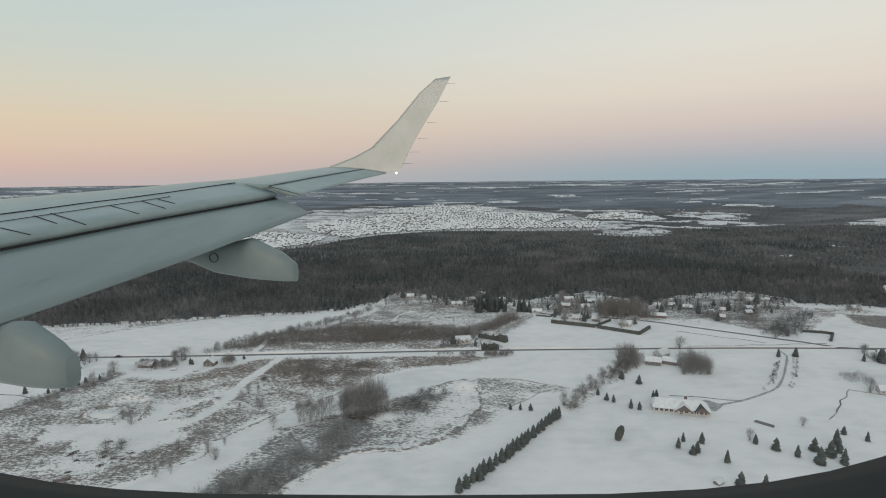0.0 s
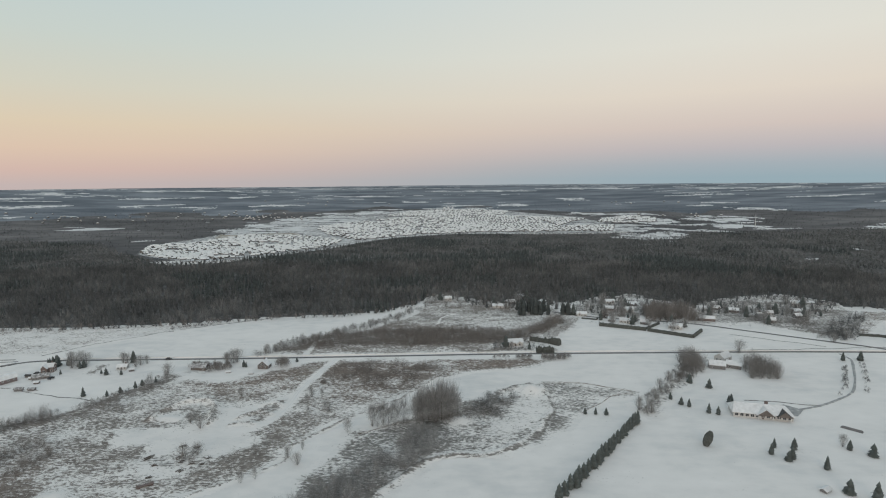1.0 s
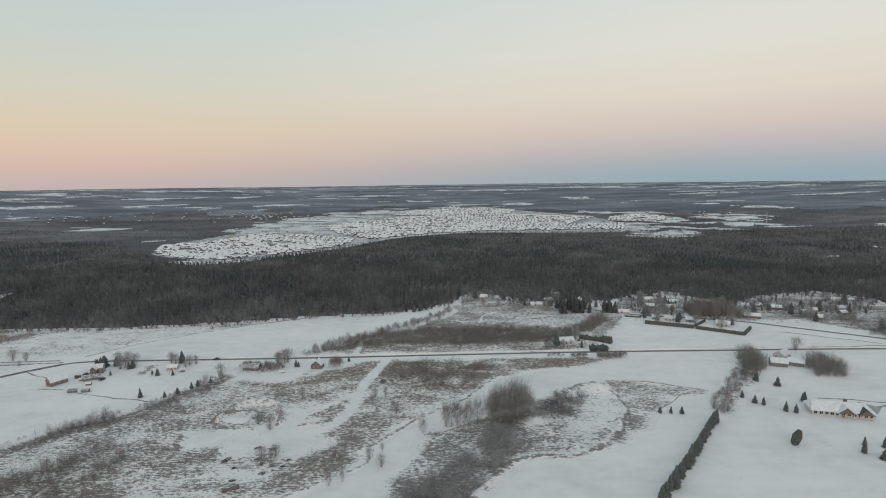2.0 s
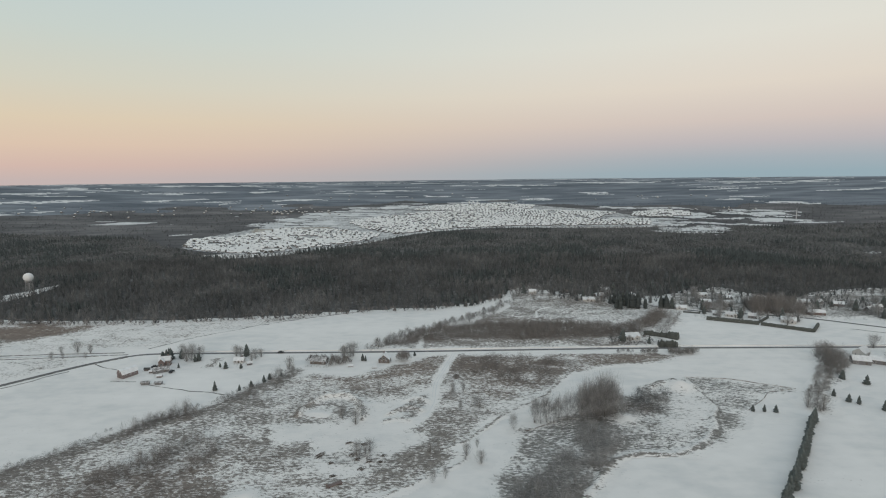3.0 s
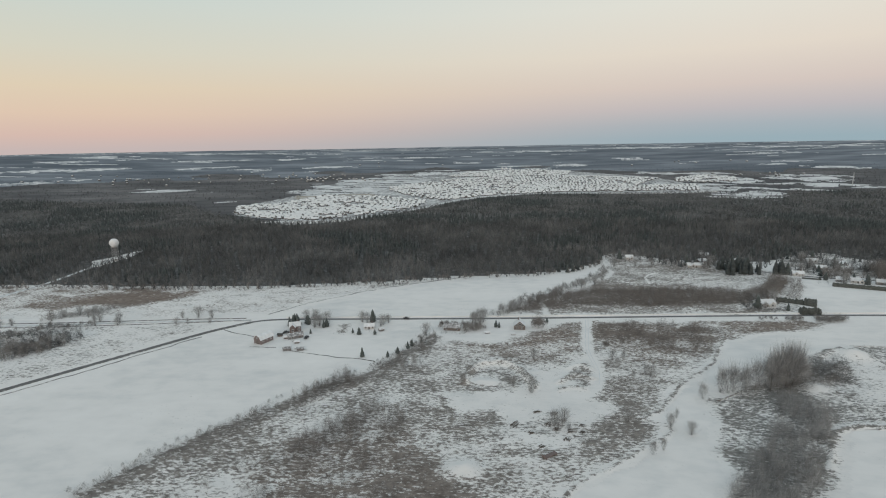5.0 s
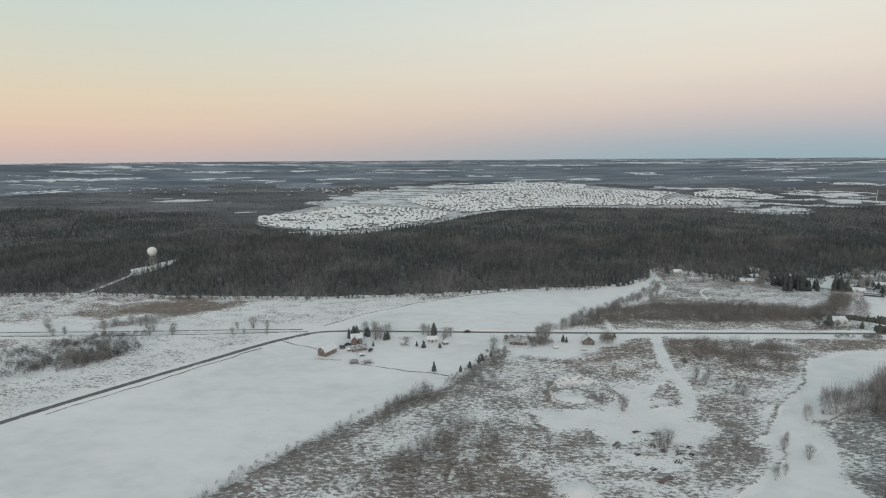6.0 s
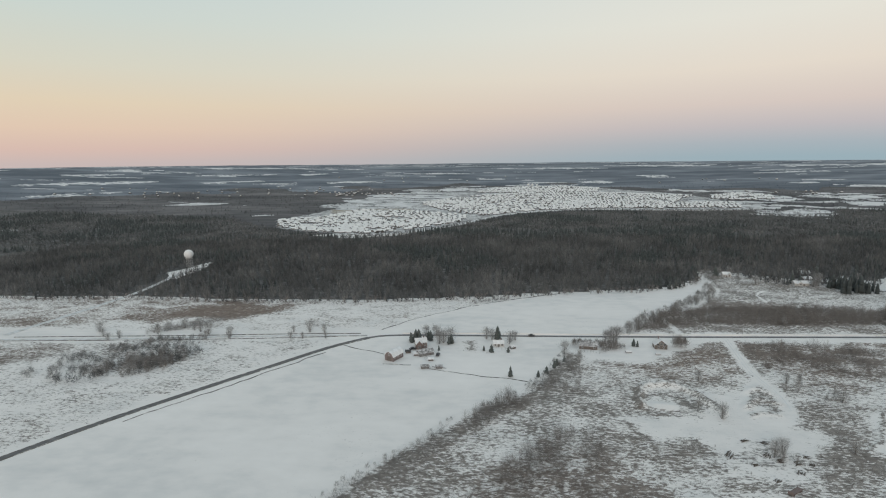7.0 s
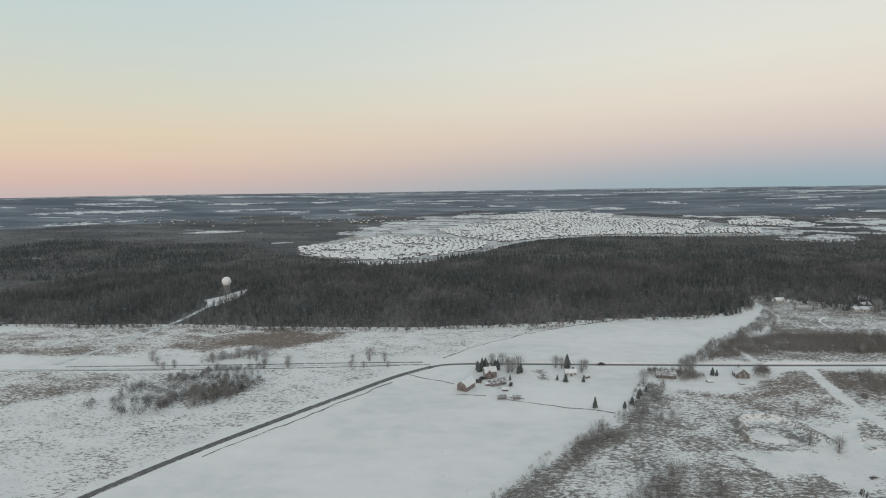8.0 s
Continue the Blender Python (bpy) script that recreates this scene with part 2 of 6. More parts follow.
def smooth(a, b, x):
    u = np.clip((x - a) / (b - a), 0, 1)
    return u * u * (3 - 2 * u)


def ground_z(x, y):
    """Level farmland, a shallow valley beyond the wood, and the far land rising to the skyline."""
    r = np.hypot(np.asarray(x) - CX, np.asarray(y) - CY)
    return -24 * smooth(720, 1250, r) + 105 * smooth(1600, 4900, r)


TABLE = np.random.default_rng(21).random((256, 256))


def value_noise(x, y, seed=0):
    """Smooth noise from 0 to 1 for whole arrays."""
    x, y = np.asarray(x, float) + seed * 17.3, np.asarray(y, float) + seed * 41.7
    i, j = np.floor(x).astype(int), np.floor(y).astype(int)
    u, w = x - i, y - j
    u, w = u * u * (3 - 2 * u), w * w * (3 - 2 * w)
    a, b = TABLE[i % 256, j % 256], TABLE[(i + 1) % 256, j % 256]
    c, d = TABLE[i % 256, (j + 1) % 256], TABLE[(i + 1) % 256, (j + 1) % 256]
    return (a * (1 - u) + b * u) * (1 - w) + (c * (1 - u) + d * u) * w


def tri_mesh(name, V, F, mats, index=None):
    me = bpy.data.meshes.new(name)
    V, F = np.asarray(V, np.float32), np.asarray(F, np.int32)
    me.vertices.add(len(V))
    me.vertices.foreach_set("co", V.ravel())
    me.loops.add(F.size)
    me.loops.foreach_set("vertex_index", F.ravel())
    me.polygons.add(len(F))
    me.polygons.foreach_set("loop_start", np.arange(0, F.size, 3, dtype=np.int32))
    for m in mats:
        me.materials.append(m)
    if index is not None:
        me.polygons.foreach_set("material_index", np.asarray(index, np.int32))
    me.update(calc_edges=True)
    me.validate()
    return me


def part(name, bm, mat, parent=None, label="", at=None):
    me = bpy.data.meshes.new(name)
    bm.to_mesh(me)
    bm.free()
    for m in (mat if isinstance(mat, (list, tuple)) else [mat]):
        me.materials.append(m)
    ob = new(name, me)
    if parent is not None:
        ob.parent = parent
    if at is not None:
        ob.matrix_basis = at
    return tagged(ob, label)


def box(bm, x0, x1, y0, y1, z0, z1):
    v = [bm.verts.new((x, y, z)) for z in (z0, z1) for x, y in ((x0, y0), (x1, y0), (x1, y1), (x0, y1))]
    for q in ((3, 2, 1, 0), (4, 5, 6, 7), (0, 1, 5, 4), (1, 2, 6, 5), (2, 3, 7, 6), (3, 0, 4, 7)):
        bm.faces.new([v[i] for i in q])
    return v


def tube(bm, a, b, ra, rb, sides=6):
    a, b = Vector(a), Vector(b)
    d = (b - a).normalized()
    u = d.orthogonal().normalized()
    w = d.cross(u)
    rings = []
    for c, r in ((a, ra), (b, rb)):
        rings.append([bm.verts.new(c + r * (u * math.cos(k * math.tau / sides) + w * math.sin(k * math.tau / sides))) for k in range(sides)])
    for k in range(sides):
        bm.faces.new((rings[0][k], rings[0][(k + 1) % sides], rings[1][(k + 1) % sides], rings[1][k]))
    bm.faces.new(rings[0][::-1])
    bm.faces.new(rings[1])


def inside(poly, x, y):
    hit = np.zeros(np.shape(x), bool)
    n = len(poly)
    for i in range(n):
        (x0, y0), (x1, y1) = poly[i], poly[(i + 1) % n]
        if y0 != y1:
            hit ^= ((y0 > y) != (y1 > y)) & (x < (x1 - x0) * (y - y0) / (y1 - y0) + x0)
    return hit


def wavy(poly, step, amount, closed=True):
    """The outline in short steps with an uneven edge."""
    out = []
    n = len(poly)
    for i in range(n if closed else n - 1):
        a, b = Vector(poly[i]), Vector(poly[(i + 1) % n])
        k = max(1, int((b - a).length / step))
        for j in range(k):
            q = a.lerp(b, j / k)
            s = noise.noise_vector((q.x / 14, q.y / 14, 3.1)) * amount + noise.noise_vector((q.x / 4, q.y / 4, 8.7)) * amount * 0.5
            out.append((q.x + s.x, q.y + s.y))
    if not closed:
        out.append(tuple(poly[-1]))
    return out


def patch(name, poly, mat, z, label, category, step=3.0, amount=2.0):
    bm = bmesh.new()
    f = bm.faces.new([bm.verts.new((x, y, z)) for x, y in wavy(poly, step, amount)])
    if f.normal.z < 0 or f.calc_area() and sum(a[0] * b[1] - b[0] * a[1] for a, b in zip(poly, poly[1:] + poly[:1])) < 0:
        bmesh.ops.reverse_faces(bm, faces=[f])
    bmesh.ops.triangulate(bm, faces=bm.faces[:])
    return tagged(part(name, bm, mat), label, category, kind="structure")


def spline(pts, step):
    pts = [Vector(p) for p in pts]
    pts = [2 * pts[0] - pts[1]] + pts + [2 * pts[-1] - pts[-2]]
    out = []
    for i in range(1, len(pts) - 2):
        p0, p1, p2, p3 = pts[i - 1:i + 3]
        k = max(2, int((p2 - p1).length / step))
        for j in range(k):
            t = j / k
            out.append(0.5 * (2 * p1 + (p2 - p0) * t + (2 * p0 - 5 * p1 + 4 * p2 - p3) * t * t + (3 * p1 - p0 - 3 * p2 + p3) * t ** 3))
    out.append(pts[-2])
    return out


def ribbon(name, pts, width, mat, label, category, z=0.16, crown=0.06, uneven=0.0, kind="structure"):
    """A road or track: a slightly crowned strip with sides that go into the ground."""
    bm = bmesh.new()
    line = spline(pts, 6.0)
    rows = []
    for i, p in enumerate(line):
        d = (line[min(i + 1, len(line) - 1)] - line[max(i - 1, 0)]).normalized()
        s = Vector((-d.y, d.x))
        w = width / 2 * (1 + uneven * noise.noise((p.x / 9, p.y / 9, 1.3)))
        base = float(ground_z(p.x, p.y))
        rows.append([bm.verts.new((p.x + s.x * u * w, p.y + s.y * u * w, base + h)) for u, h in ((-1.04, -0.2), (-1, z), (0, z + crown), (1, z), (1.04, -0.2))])
    for a, b in zip(rows, rows[1:]):
        for k in range(4):
            bm.faces.new((a[k + 1], a[k], b[k], b[k + 1]))
    return tagged(part(name, bm, mat), label, category, kind=kind)


def spruce_form(rng, levels, sides, width):
    """A garden spruce: close drooping whorls of uneven boughs with ragged tips."""
    V, F = [], []
    lean = (rng.uniform(-0.02, 0.02), rng.uniform(-0.02, 0.02))
    for j in range(levels):
        k = j / levels
        z0, z1 = 0.05 + 0.88 * k + rng.uniform(-0.015, 0.015), min(1.0, 0.05 + 0.88 * k + 1.9 / levels)
        r = width * (1 - 0.94 * k) ** 0.66 * min(1.0, 0.84 + 1.0 * k) * rng.uniform(0.76, 1.14)
        b, turn = len(V), rng.uniform(0, 6)
        for i in range(sides):
            a, q = turn + (i + rng.uniform(-0.3, 0.3)) * math.tau / sides, r * rng.uniform(0.62, 1.12)
            V.append((q * math.cos(a) + lean[0] * k, q * math.sin(a) + lean[1] * k, z0 - 0.25 * q - rng.uniform(0, 0.02)))
        V.append((lean[0] * k, lean[1] * k, z1 if j < levels - 1 else 1.0))
        for i in range(sides):
            F.append((b + i, b + (i + 1) % sides, b + sides))
        for i in range(sides // 2):
            a, q = rng.uniform(0, math.tau), r * rng.uniform(0.9, 1.28)
            b2, w = len(V), 0.25 * width
            V += [(0.55 * q * math.cos(a) - w * math.sin(a) * 0.4, 0.55 * q * math.sin(a) + w * math.cos(a) * 0.4, z0 + 0.02), (0.55 * q * math.cos(a) + w * math.sin(a) * 0.4, 0.55 * q * math.sin(a) - w * math.cos(a) * 0.4, z0 + 0.02),
                  (q * math.cos(a), q * math.sin(a), z0 - 0.15 * q)]
            F.append((b2, b2 + 1, b2 + 2))
    return np.array(V), np.array(F)


# templates of plants, unit height, as arrays of points and triangles
def conifer_form(rng, levels, sides, width=0.24):
    V, F = [], []
    for j in range(levels):
        z0 = 0.06 + 0.86 * j / levels
        z1 = min(1.0, z0 + 1.35 / levels)
        r = width * (1 - 0.93 * j / levels) ** 0.9
        b = len(V)
        turn = rng.uniform(0, 6)
        for k in range(sides):
            q = r * (0.72 + 0.28 * (k % 2)) * rng.uniform(0.82, 1.12)
            a = turn + k * math.tau / sides
            V.append((q * math.cos(a), q * math.sin(a), z0 - 0.02 * (k % 2) - rng.uniform(0, 0.025)))
        V.append((rng.uniform(-0.01, 0.01), rng.uniform(-0.01, 0.01), z1 if j < levels - 1 else 1.0))
        for k in range(sides):
            F.append((b + k, b + (k + 1) % sides, b + sides))
    return np.array(V), np.array(F)


def twig_form(rng, count, spread=0.3, start=0.25, thick=0.012, trunk=0.014, upright=0.75):
    """A bare crown: a thin trunk and upswept branches as narrow blades."""
    V, F = [], []
    if trunk:
        for k in range(3):
            V.append((trunk * math.cos(k * 2.1), trunk * math.sin(k * 2.1), 0.0))
        V.append((0.0, 0.0, 0.92))
        F += [(0, 1, 3), (1, 2, 3), (2, 0, 3)]
    for _ in range(count):
        a = rng.uniform(0, math.tau)
        z0 = start + (0.85 - start) * rng.random() ** 1.2
        e = rng.uniform(0.4, 1.0)
        rr = spread * e * (1.05 - 0.45 * abs(z0 - 0.5))
        z1 = min(1.0, z0 + rr * upright * rng.uniform(0.6, 1.7))
        r0 = rr * rng.uniform(0.0, 0.45)
        side = rng.uniform(0, math.tau)
        w = thick * rng.uniform(0.6, 1.5)
        b = len(V)
        c, s = math.cos(a), math.sin(a)
        zb = z0 + (z1 - z0) * 0.3 * (r0 / rr)
        V += [(r0 * c + w * math.cos(side), r0 * s + w * math.sin(side), zb), (r0 * c - w * math.cos(side), r0 * s - w * math.sin(side), zb - w),
              (rr * c + rng.uniform(-.05, .05) * spread, rr * s + rng.uniform(-.05, .05) * spread, z1)]
        F.append((b, b + 1, b + 2))
    return np.array(V), np.array(F)


def fan_form(rng, count, spread, thick=0.005, low=0.3):
    """A dense crown of fine twigs sweeping up and out from low forks to a rounded top."""
    V, F = [], []
    for _ in range(count):
        a, u = rng.uniform(0, math.tau), rng.uniform(low, 1.0)
        k = (u - 0.58) / 0.46
        tip_r = spread * math.sqrt(max(0.02, 1 - k * k)) * math.sqrt(rng.uniform(0.02, 1.0)) * (1 + 0.35 * math.sin(3 * a + 9 * spread) + 0.2 * math.sin(7 * a))
        z0 = max(0.0, u - rng.uniform(0.2, 0.5))
        r0 = tip_r * rng.uniform(0.4, 0.85) * (0.25 + 0.75 * min(1.0, 2 * z0))
        b, side, w = len(V), rng.uniform(0, math.tau), thick * rng.uniform(0.6, 1.6)
        a1 = a + rng.uniform(-0.4, 0.4)
        V += [(r0 * math.cos(a) + w * math.cos(side), r0 * math.sin(a) + w * math.sin(side), z0), (r0 * math.cos(a) - w * math.cos(side), r0 * math.sin(a) - w * math.sin(side), z0),
              (tip_r * math.cos(a1), tip_r * math.sin(a1), u)]
        F.append((b, b + 1, b + 2))
    return np.array(V), np.array(F)


def broom_form(rng, stems, twigs, spread, thick=0.004):
    """Several thin stems fanning up from one foot, each with short steep side twigs."""
    V, F = [], []

    def blade(p, q, w):
        side = rng.uniform(0, math.tau)
        b = len(V)
        V.extend([(p[0] + w * math.cos(side), p[1] + w * math.sin(side), p[2]), (p[0] - w * math.cos(side), p[1] - w * math.sin(side), p[2]), q])
        F.append((b, b + 1, b + 2))
    for _ in range(stems):
        a, r, top = rng.uniform(0, math.tau), spread * math.sqrt(rng.random()), rng.uniform(0.62, 1.0)
        foot, tip = (0.25 * r * math.cos(a), 0.25 * r * math.sin(a), 0.0), (r * math.cos(a), r * math.sin(a), top)
        blade(foot, tip, thick * 1.25)
        for _ in range(twigs):
            k = rng.uniform(0.15, 0.95)
            p = tuple(f + (t - f) * k for f, t in zip(foot, tip))
            b, n = rng.uniform(0, math.tau), rng.uniform(0.08, 0.2)
            blade(p, (p[0] + 0.75 * n * math.cos(b), p[1] + 0.75 * n * math.sin(b), min(1.02, p[2] + n * 0.9)), thick * rng.uniform(0.6, 1.3))
    return np.array(V), np.array(F)


def crown_form(rng, count, spread, low=0.25, thick=0.006):
    """A rounded bare crown: narrow blades from the limbs out to an uneven dome."""
    V, F = [], []
    mid, tall = (1 + low) / 2, (1 - low) / 2
    for _ in range(count):
        a, u = rng.uniform(0, math.tau), rng.uniform(-0.75, 1.0)
        q = math.sqrt(max(0.0, 1 - u * u))
        k = rng.uniform(0.55, 1.0) * (0.85 + 0.3 * noise.noise((math.cos(a) * 2, math.sin(a) * 2, u * 2 + spread * 9)))
        tip = Vector((spread * q * math.cos(a), spread * q * math.sin(a), tall * u)) * k
        root = tip * rng.uniform(0.25, 0.7)
        root.z -= 0.10 * rng.random()
        side = Vector((rng.uniform(-1, 1), rng.uniform(-1, 1), rng.uniform(-1, 1))).normalized() * thick * rng.uniform(0.6, 1.5)
        b = len(V)
        up = Vector((0, 0, mid))
        V += [tuple(root + side + up), tuple(root - side + up), tuple(tip + up)]
        F.append((b, b + 1, b + 2))
    return np.array(V), np.array(F)


def scatter(forms, pos, size, width, rng, sink=0.0):
    """Joins turned and sized copies of the forms at pos (n x 2) into one set of points and triangles."""
    VV, FF, base = [], [], 0
    pick = rng.integers(0, len(forms), len(pos))
    for i, (V, F) in enumerate(forms):
        sel = pick == i
        p, h, w = pos[sel], size[sel], width[sel]
        if not len(p):
            continue
        a = rng.uniform(0, math.tau, len(p))
        c, s = np.cos(a)[:, None], np.sin(a)[:, None]
        X = (V[None, :, 0] * c - V[None, :, 1] * s) * w[:, None] + p[:, :1]
        Y = (V[None, :, 0] * s + V[None, :, 1] * c) * w[:, None] + p[:, 1:]
        Z = V[None, :, 2] * h[:, None] + ground_z(p[:, 0], p[:, 1])[:, None] - sink
        VV.append(np.stack([X, Y, Z], -1).reshape(-1, 3))
        FF.append((F[None] + (np.arange(len(p)) * len(V))[:, None, None]).reshape(-1, 3) + base)
        base += VV[-1].shape[0]
    return np.concatenate(VV), np.concatenate(FF)


def jitter_grid(x0, x1, y0, y1, step, rng, loose=0.9):
    X, Y = np.meshgrid(np.arange(x0, x1, step), np.arange(y0, y1, step))
    p = np.column_stack([X.ravel(), Y.ravel()])
    return p + rng.uniform(-loose / 2, loose / 2, p.shape) * step


def in_any(polys, p):
    hit = np.zeros(len(p), bool)
    for q in polys:
        hit |= inside(q, p[:, 0], p[:, 1])
    return hit

# ---- the ground, one sheet to the skyline ----
rng = np.random.default_rng(7)


# the wood: its near edge, the clearings in it, and its far side along the housing estate
WOOD = [(-1700, 520), (-900, 470), (-629, 448), (-556, 453), (-473, 444), (-381, 445), (-277, 457), (-194, 478), (-134, 485), (-96, 500), (-71, 522), (-58, 556),
        (-40, 570), (8, 534), (60, 530), (87, 526), (111, 532), (160, 552), (186, 524), (203, 500), (249, 534), (318, 548), (345, 497), (384, 489), (412, 479), (640, 420), (1000, 470),
        (1500, 900), (1500, 1500), (900, 1420), (600, 1430), (480, 1440), (357, 1415), (203, 1420), (-5, 1440), (-166, 1355), (-254, 1235), (-301, 1105), (-349, 975),
        (-404, 860), (-476, 830), (-560, 915), (-650, 1030), (-900, 1300), (-1700, 1500)]
ESTATE = [(-745, 1257), (-690, 1108), (-568, 975), (-470, 890), (-404, 888), (-349, 1005), (-301, 1130), (-254, 1265), (-166, 1390), (-5, 1470), (203, 1450), (357, 1440), (488, 1470),
          (571, 1643), (493, 1744), (478, 1990), (238, 2303), (102, 2419), (-184, 2373), (-283, 2180), (-499, 2190), (-655, 2067), (-697, 1702), (-678, 1516)]
# inside it: blocks of houses, open fields, and a strip of brown rough
BLOCKS = [[(-745, 1257), (-665, 1295), (-600, 1484), (-488, 1478), (-389, 1421), (-300, 1330), (-308, 1205), (-420, 939), (-460, 895), (-568, 985), (-690, 1112)],
          [(-448, 1759), (-268, 2011), (-94, 2080), (191, 2090), (478, 1935), (350, 1733), (225, 1490), (79, 1505), (-60, 1475), (-166, 1425), (-225, 1350), (-262, 1330), (-361, 1465), (-443, 1657)],
          [(-282, 2136), (-184, 2373), (102, 2419), (238, 2303), (191, 2110), (-94, 2095)], [(215, 1500), (332, 1668), (504, 1684), (440, 1500)],
          [(532, 1921), (669, 2011), (722, 1888), (650, 1740), (543, 1750), (480, 1790)]]
OPEN_FIELD = [(-697, 1702), (-655, 2067), (-499, 2190), (-283, 2180), (-376, 1923), (-454, 1759), (-469, 1590), (-617, 1615)]
BROWN_STRIP = [(-690, 1520), (-479, 1542), (-440, 1470), (-480, 1490), (-594, 1496), (-650, 1400)]
RADAR_PAD = [(-597, 560), (-588, 578), (-579, 618), (-574, 612), (-567, 572), (-570, 530), (-579, 530)]
GLADES = [[(284, 540), (334, 530), (333, 519), (286, 529)], [(458, 530), (470, 552), (498, 585), (492, 562), (474, 538)]]
RADAR_CUT = [(-584, 430), (-568, 430), (-567, 480), (-570, 534), (-583, 534)]
# clearings: centre, half sizes, turn
FIELDS = [(-344, 2477, 125, 45, 2), (-150, 2890, 120, 50, 4)]
FIELDS += [(-545, 1830, 200, 110, -9), (-470, 2080, 230, 90, -9), (510, 1365, 90, 118, 29), (-260, 2300, 320, 110, -4), (-640, 1600, 90, 120, -9), (25, 2500, 170, 70, 6), (630, 2087, 190, 80, 23), (901, 1794, 130, 60, 33), (1258, 2155, 110, 75, 35)]
FIELDS += [(640, 1835, 110, 90, 26), (290, 2632, 85, 95, 12), (668, 2896, 90, 130, 18), (968, 3780, 380, 100, 18), (1804, 3403, 360, 95, 31), (1472, 2972, 130, 50, 30), (206, 3698, 400, 90, 7), (1113, 2374, 80, 60, 30), (838, 1586, 60, 50, 28), (1874, 2228, 90, 80, 40)]
FIELDS += [(560, 1560, 150, 45, 24), (760, 1690, 170, 36, 28), (480, 1700, 130, 45, 20), (980, 1900, 150, 36, 32), (700, 1480, 90, 30, 28), (1290, 1510, 60, 150, 40), (650, 960, 14, 34, 33), (790, 1090, 20, 40, 35), (-2092, 2461, 280, 120, -38)]
FIELDS += [(-1703, 3111, 220, 100, -26), (-1268, 3223, 90, 130, -19), (-1830, 1979, 130, 70, -40), (-1500, 2650, 160, 60, -30), (-900, 2700, 140, 70, -18), (-2400, 3000, 260, 70, -35), (-500, 3300, 220, 60, -8)]

def far_field(x, y):
    """Where the far land is open snow instead of wood: the larger clearings, and small strips between."""
    x, y = np.asarray(x, float), np.asarray(y, float)
    wx, wy = x + 90 * (value_noise(x / 70, y / 70, 1) - 0.5), y + 110 * (value_noise(x / 60, y / 60, 2) - 0.5)
    hit = np.zeros(x.shape, bool)
    for cx, cy, rx, ry, az in FIELDS:
        c, s = math.cos(radians(az)), math.sin(radians(az))
        dx, dy = wx - cx, wy - cy
        thin = 0.65 if cy > 2000 else 1.0
        hit |= ((dx * c - dy * s) / rx) ** 2 + ((dx * s + dy * c) / (ry * thin)) ** 2 < 1.0
    r = np.hypot(x - CX, y - CY)
    strips = 0.6 * value_noise(x / 420, y / 80, 3) + 0.4 * value_noise(x / 90, y / 36, 4)
    # strips thicken past 3500 m, partly standing in for haze at the skyline
    level = 0.87 - 0.08 * smooth(2600, 3600, r) - 0.09 * smooth(3500, 4600, r) - 0.05 * smooth(-300, -1400, x)
    hit &= (value_noise(x / 30, y / 22, 11) < 0.80) & (value_noise(x / 130, y / 16, 12) < 0.74)
    return hit | ((strips > level) & (r > 1500))


def build_ground():
    radii = np.concatenate([np.linspace(0, 980, 15), np.arange(1000, 2300, 16), np.geomspace(2320, 4820, 75)])
    a = np.concatenate([np.radians(np.arange(24, 158, 0.3)), np.radians(np.arange(158, 384, 4.0))])
    n = len(a)
    V, F = [np.array([[CX, CY, 0.0]])], []
    bump = np.array([noise.noise((math.cos(k) * 9, math.sin(k) * 9, 4.0)) + 0.5 * noise.noise((math.cos(k) * 30, math.sin(k) * 30, 1.0)) for k in a])
    west = smooth(0.1, 0.6, -np.cos(a))
    for r in radii[1:]:
        x, y = CX + r * np.cos(a), CY + r * np.sin(a)
        V.append(np.column_stack([x, y, ground_z(x, y) + (bump * 2.5 + west * 9) * smooth(3500, 4800, r)]))
    V = np.concatenate(V)
    k = np.arange(n)
    k2 = (k + 1) % n
    F = [np.column_stack([0 * k, 1 + k, 1 + k2])]
    for j in range(len(radii) - 2):
        p, q = 1 + j * n + k, 1 + j * n + k2
        F += [np.column_stack([p, p + n, q + n]), np.column_stack([p, q + n, q])]
    F = np.concatenate(F)
    mid = V[F].mean(1)
    r = np.hypot(mid[:, 0] - CX, mid[:, 1] - CY)
    # past about 2450 m the ground takes the haze-blue wood colour
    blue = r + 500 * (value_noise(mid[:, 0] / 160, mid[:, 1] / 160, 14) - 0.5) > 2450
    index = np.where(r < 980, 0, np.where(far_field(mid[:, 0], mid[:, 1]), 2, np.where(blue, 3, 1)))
    ob = new("ground", tri_mesh("ground", V, F, [SNOW, FARWOOD, FARFIELD, FARHAZE], index))
    tagged(ob, "flat snow-covered farmland rising to wooded land at the skyline", "ground", kind="structure")


build_ground()


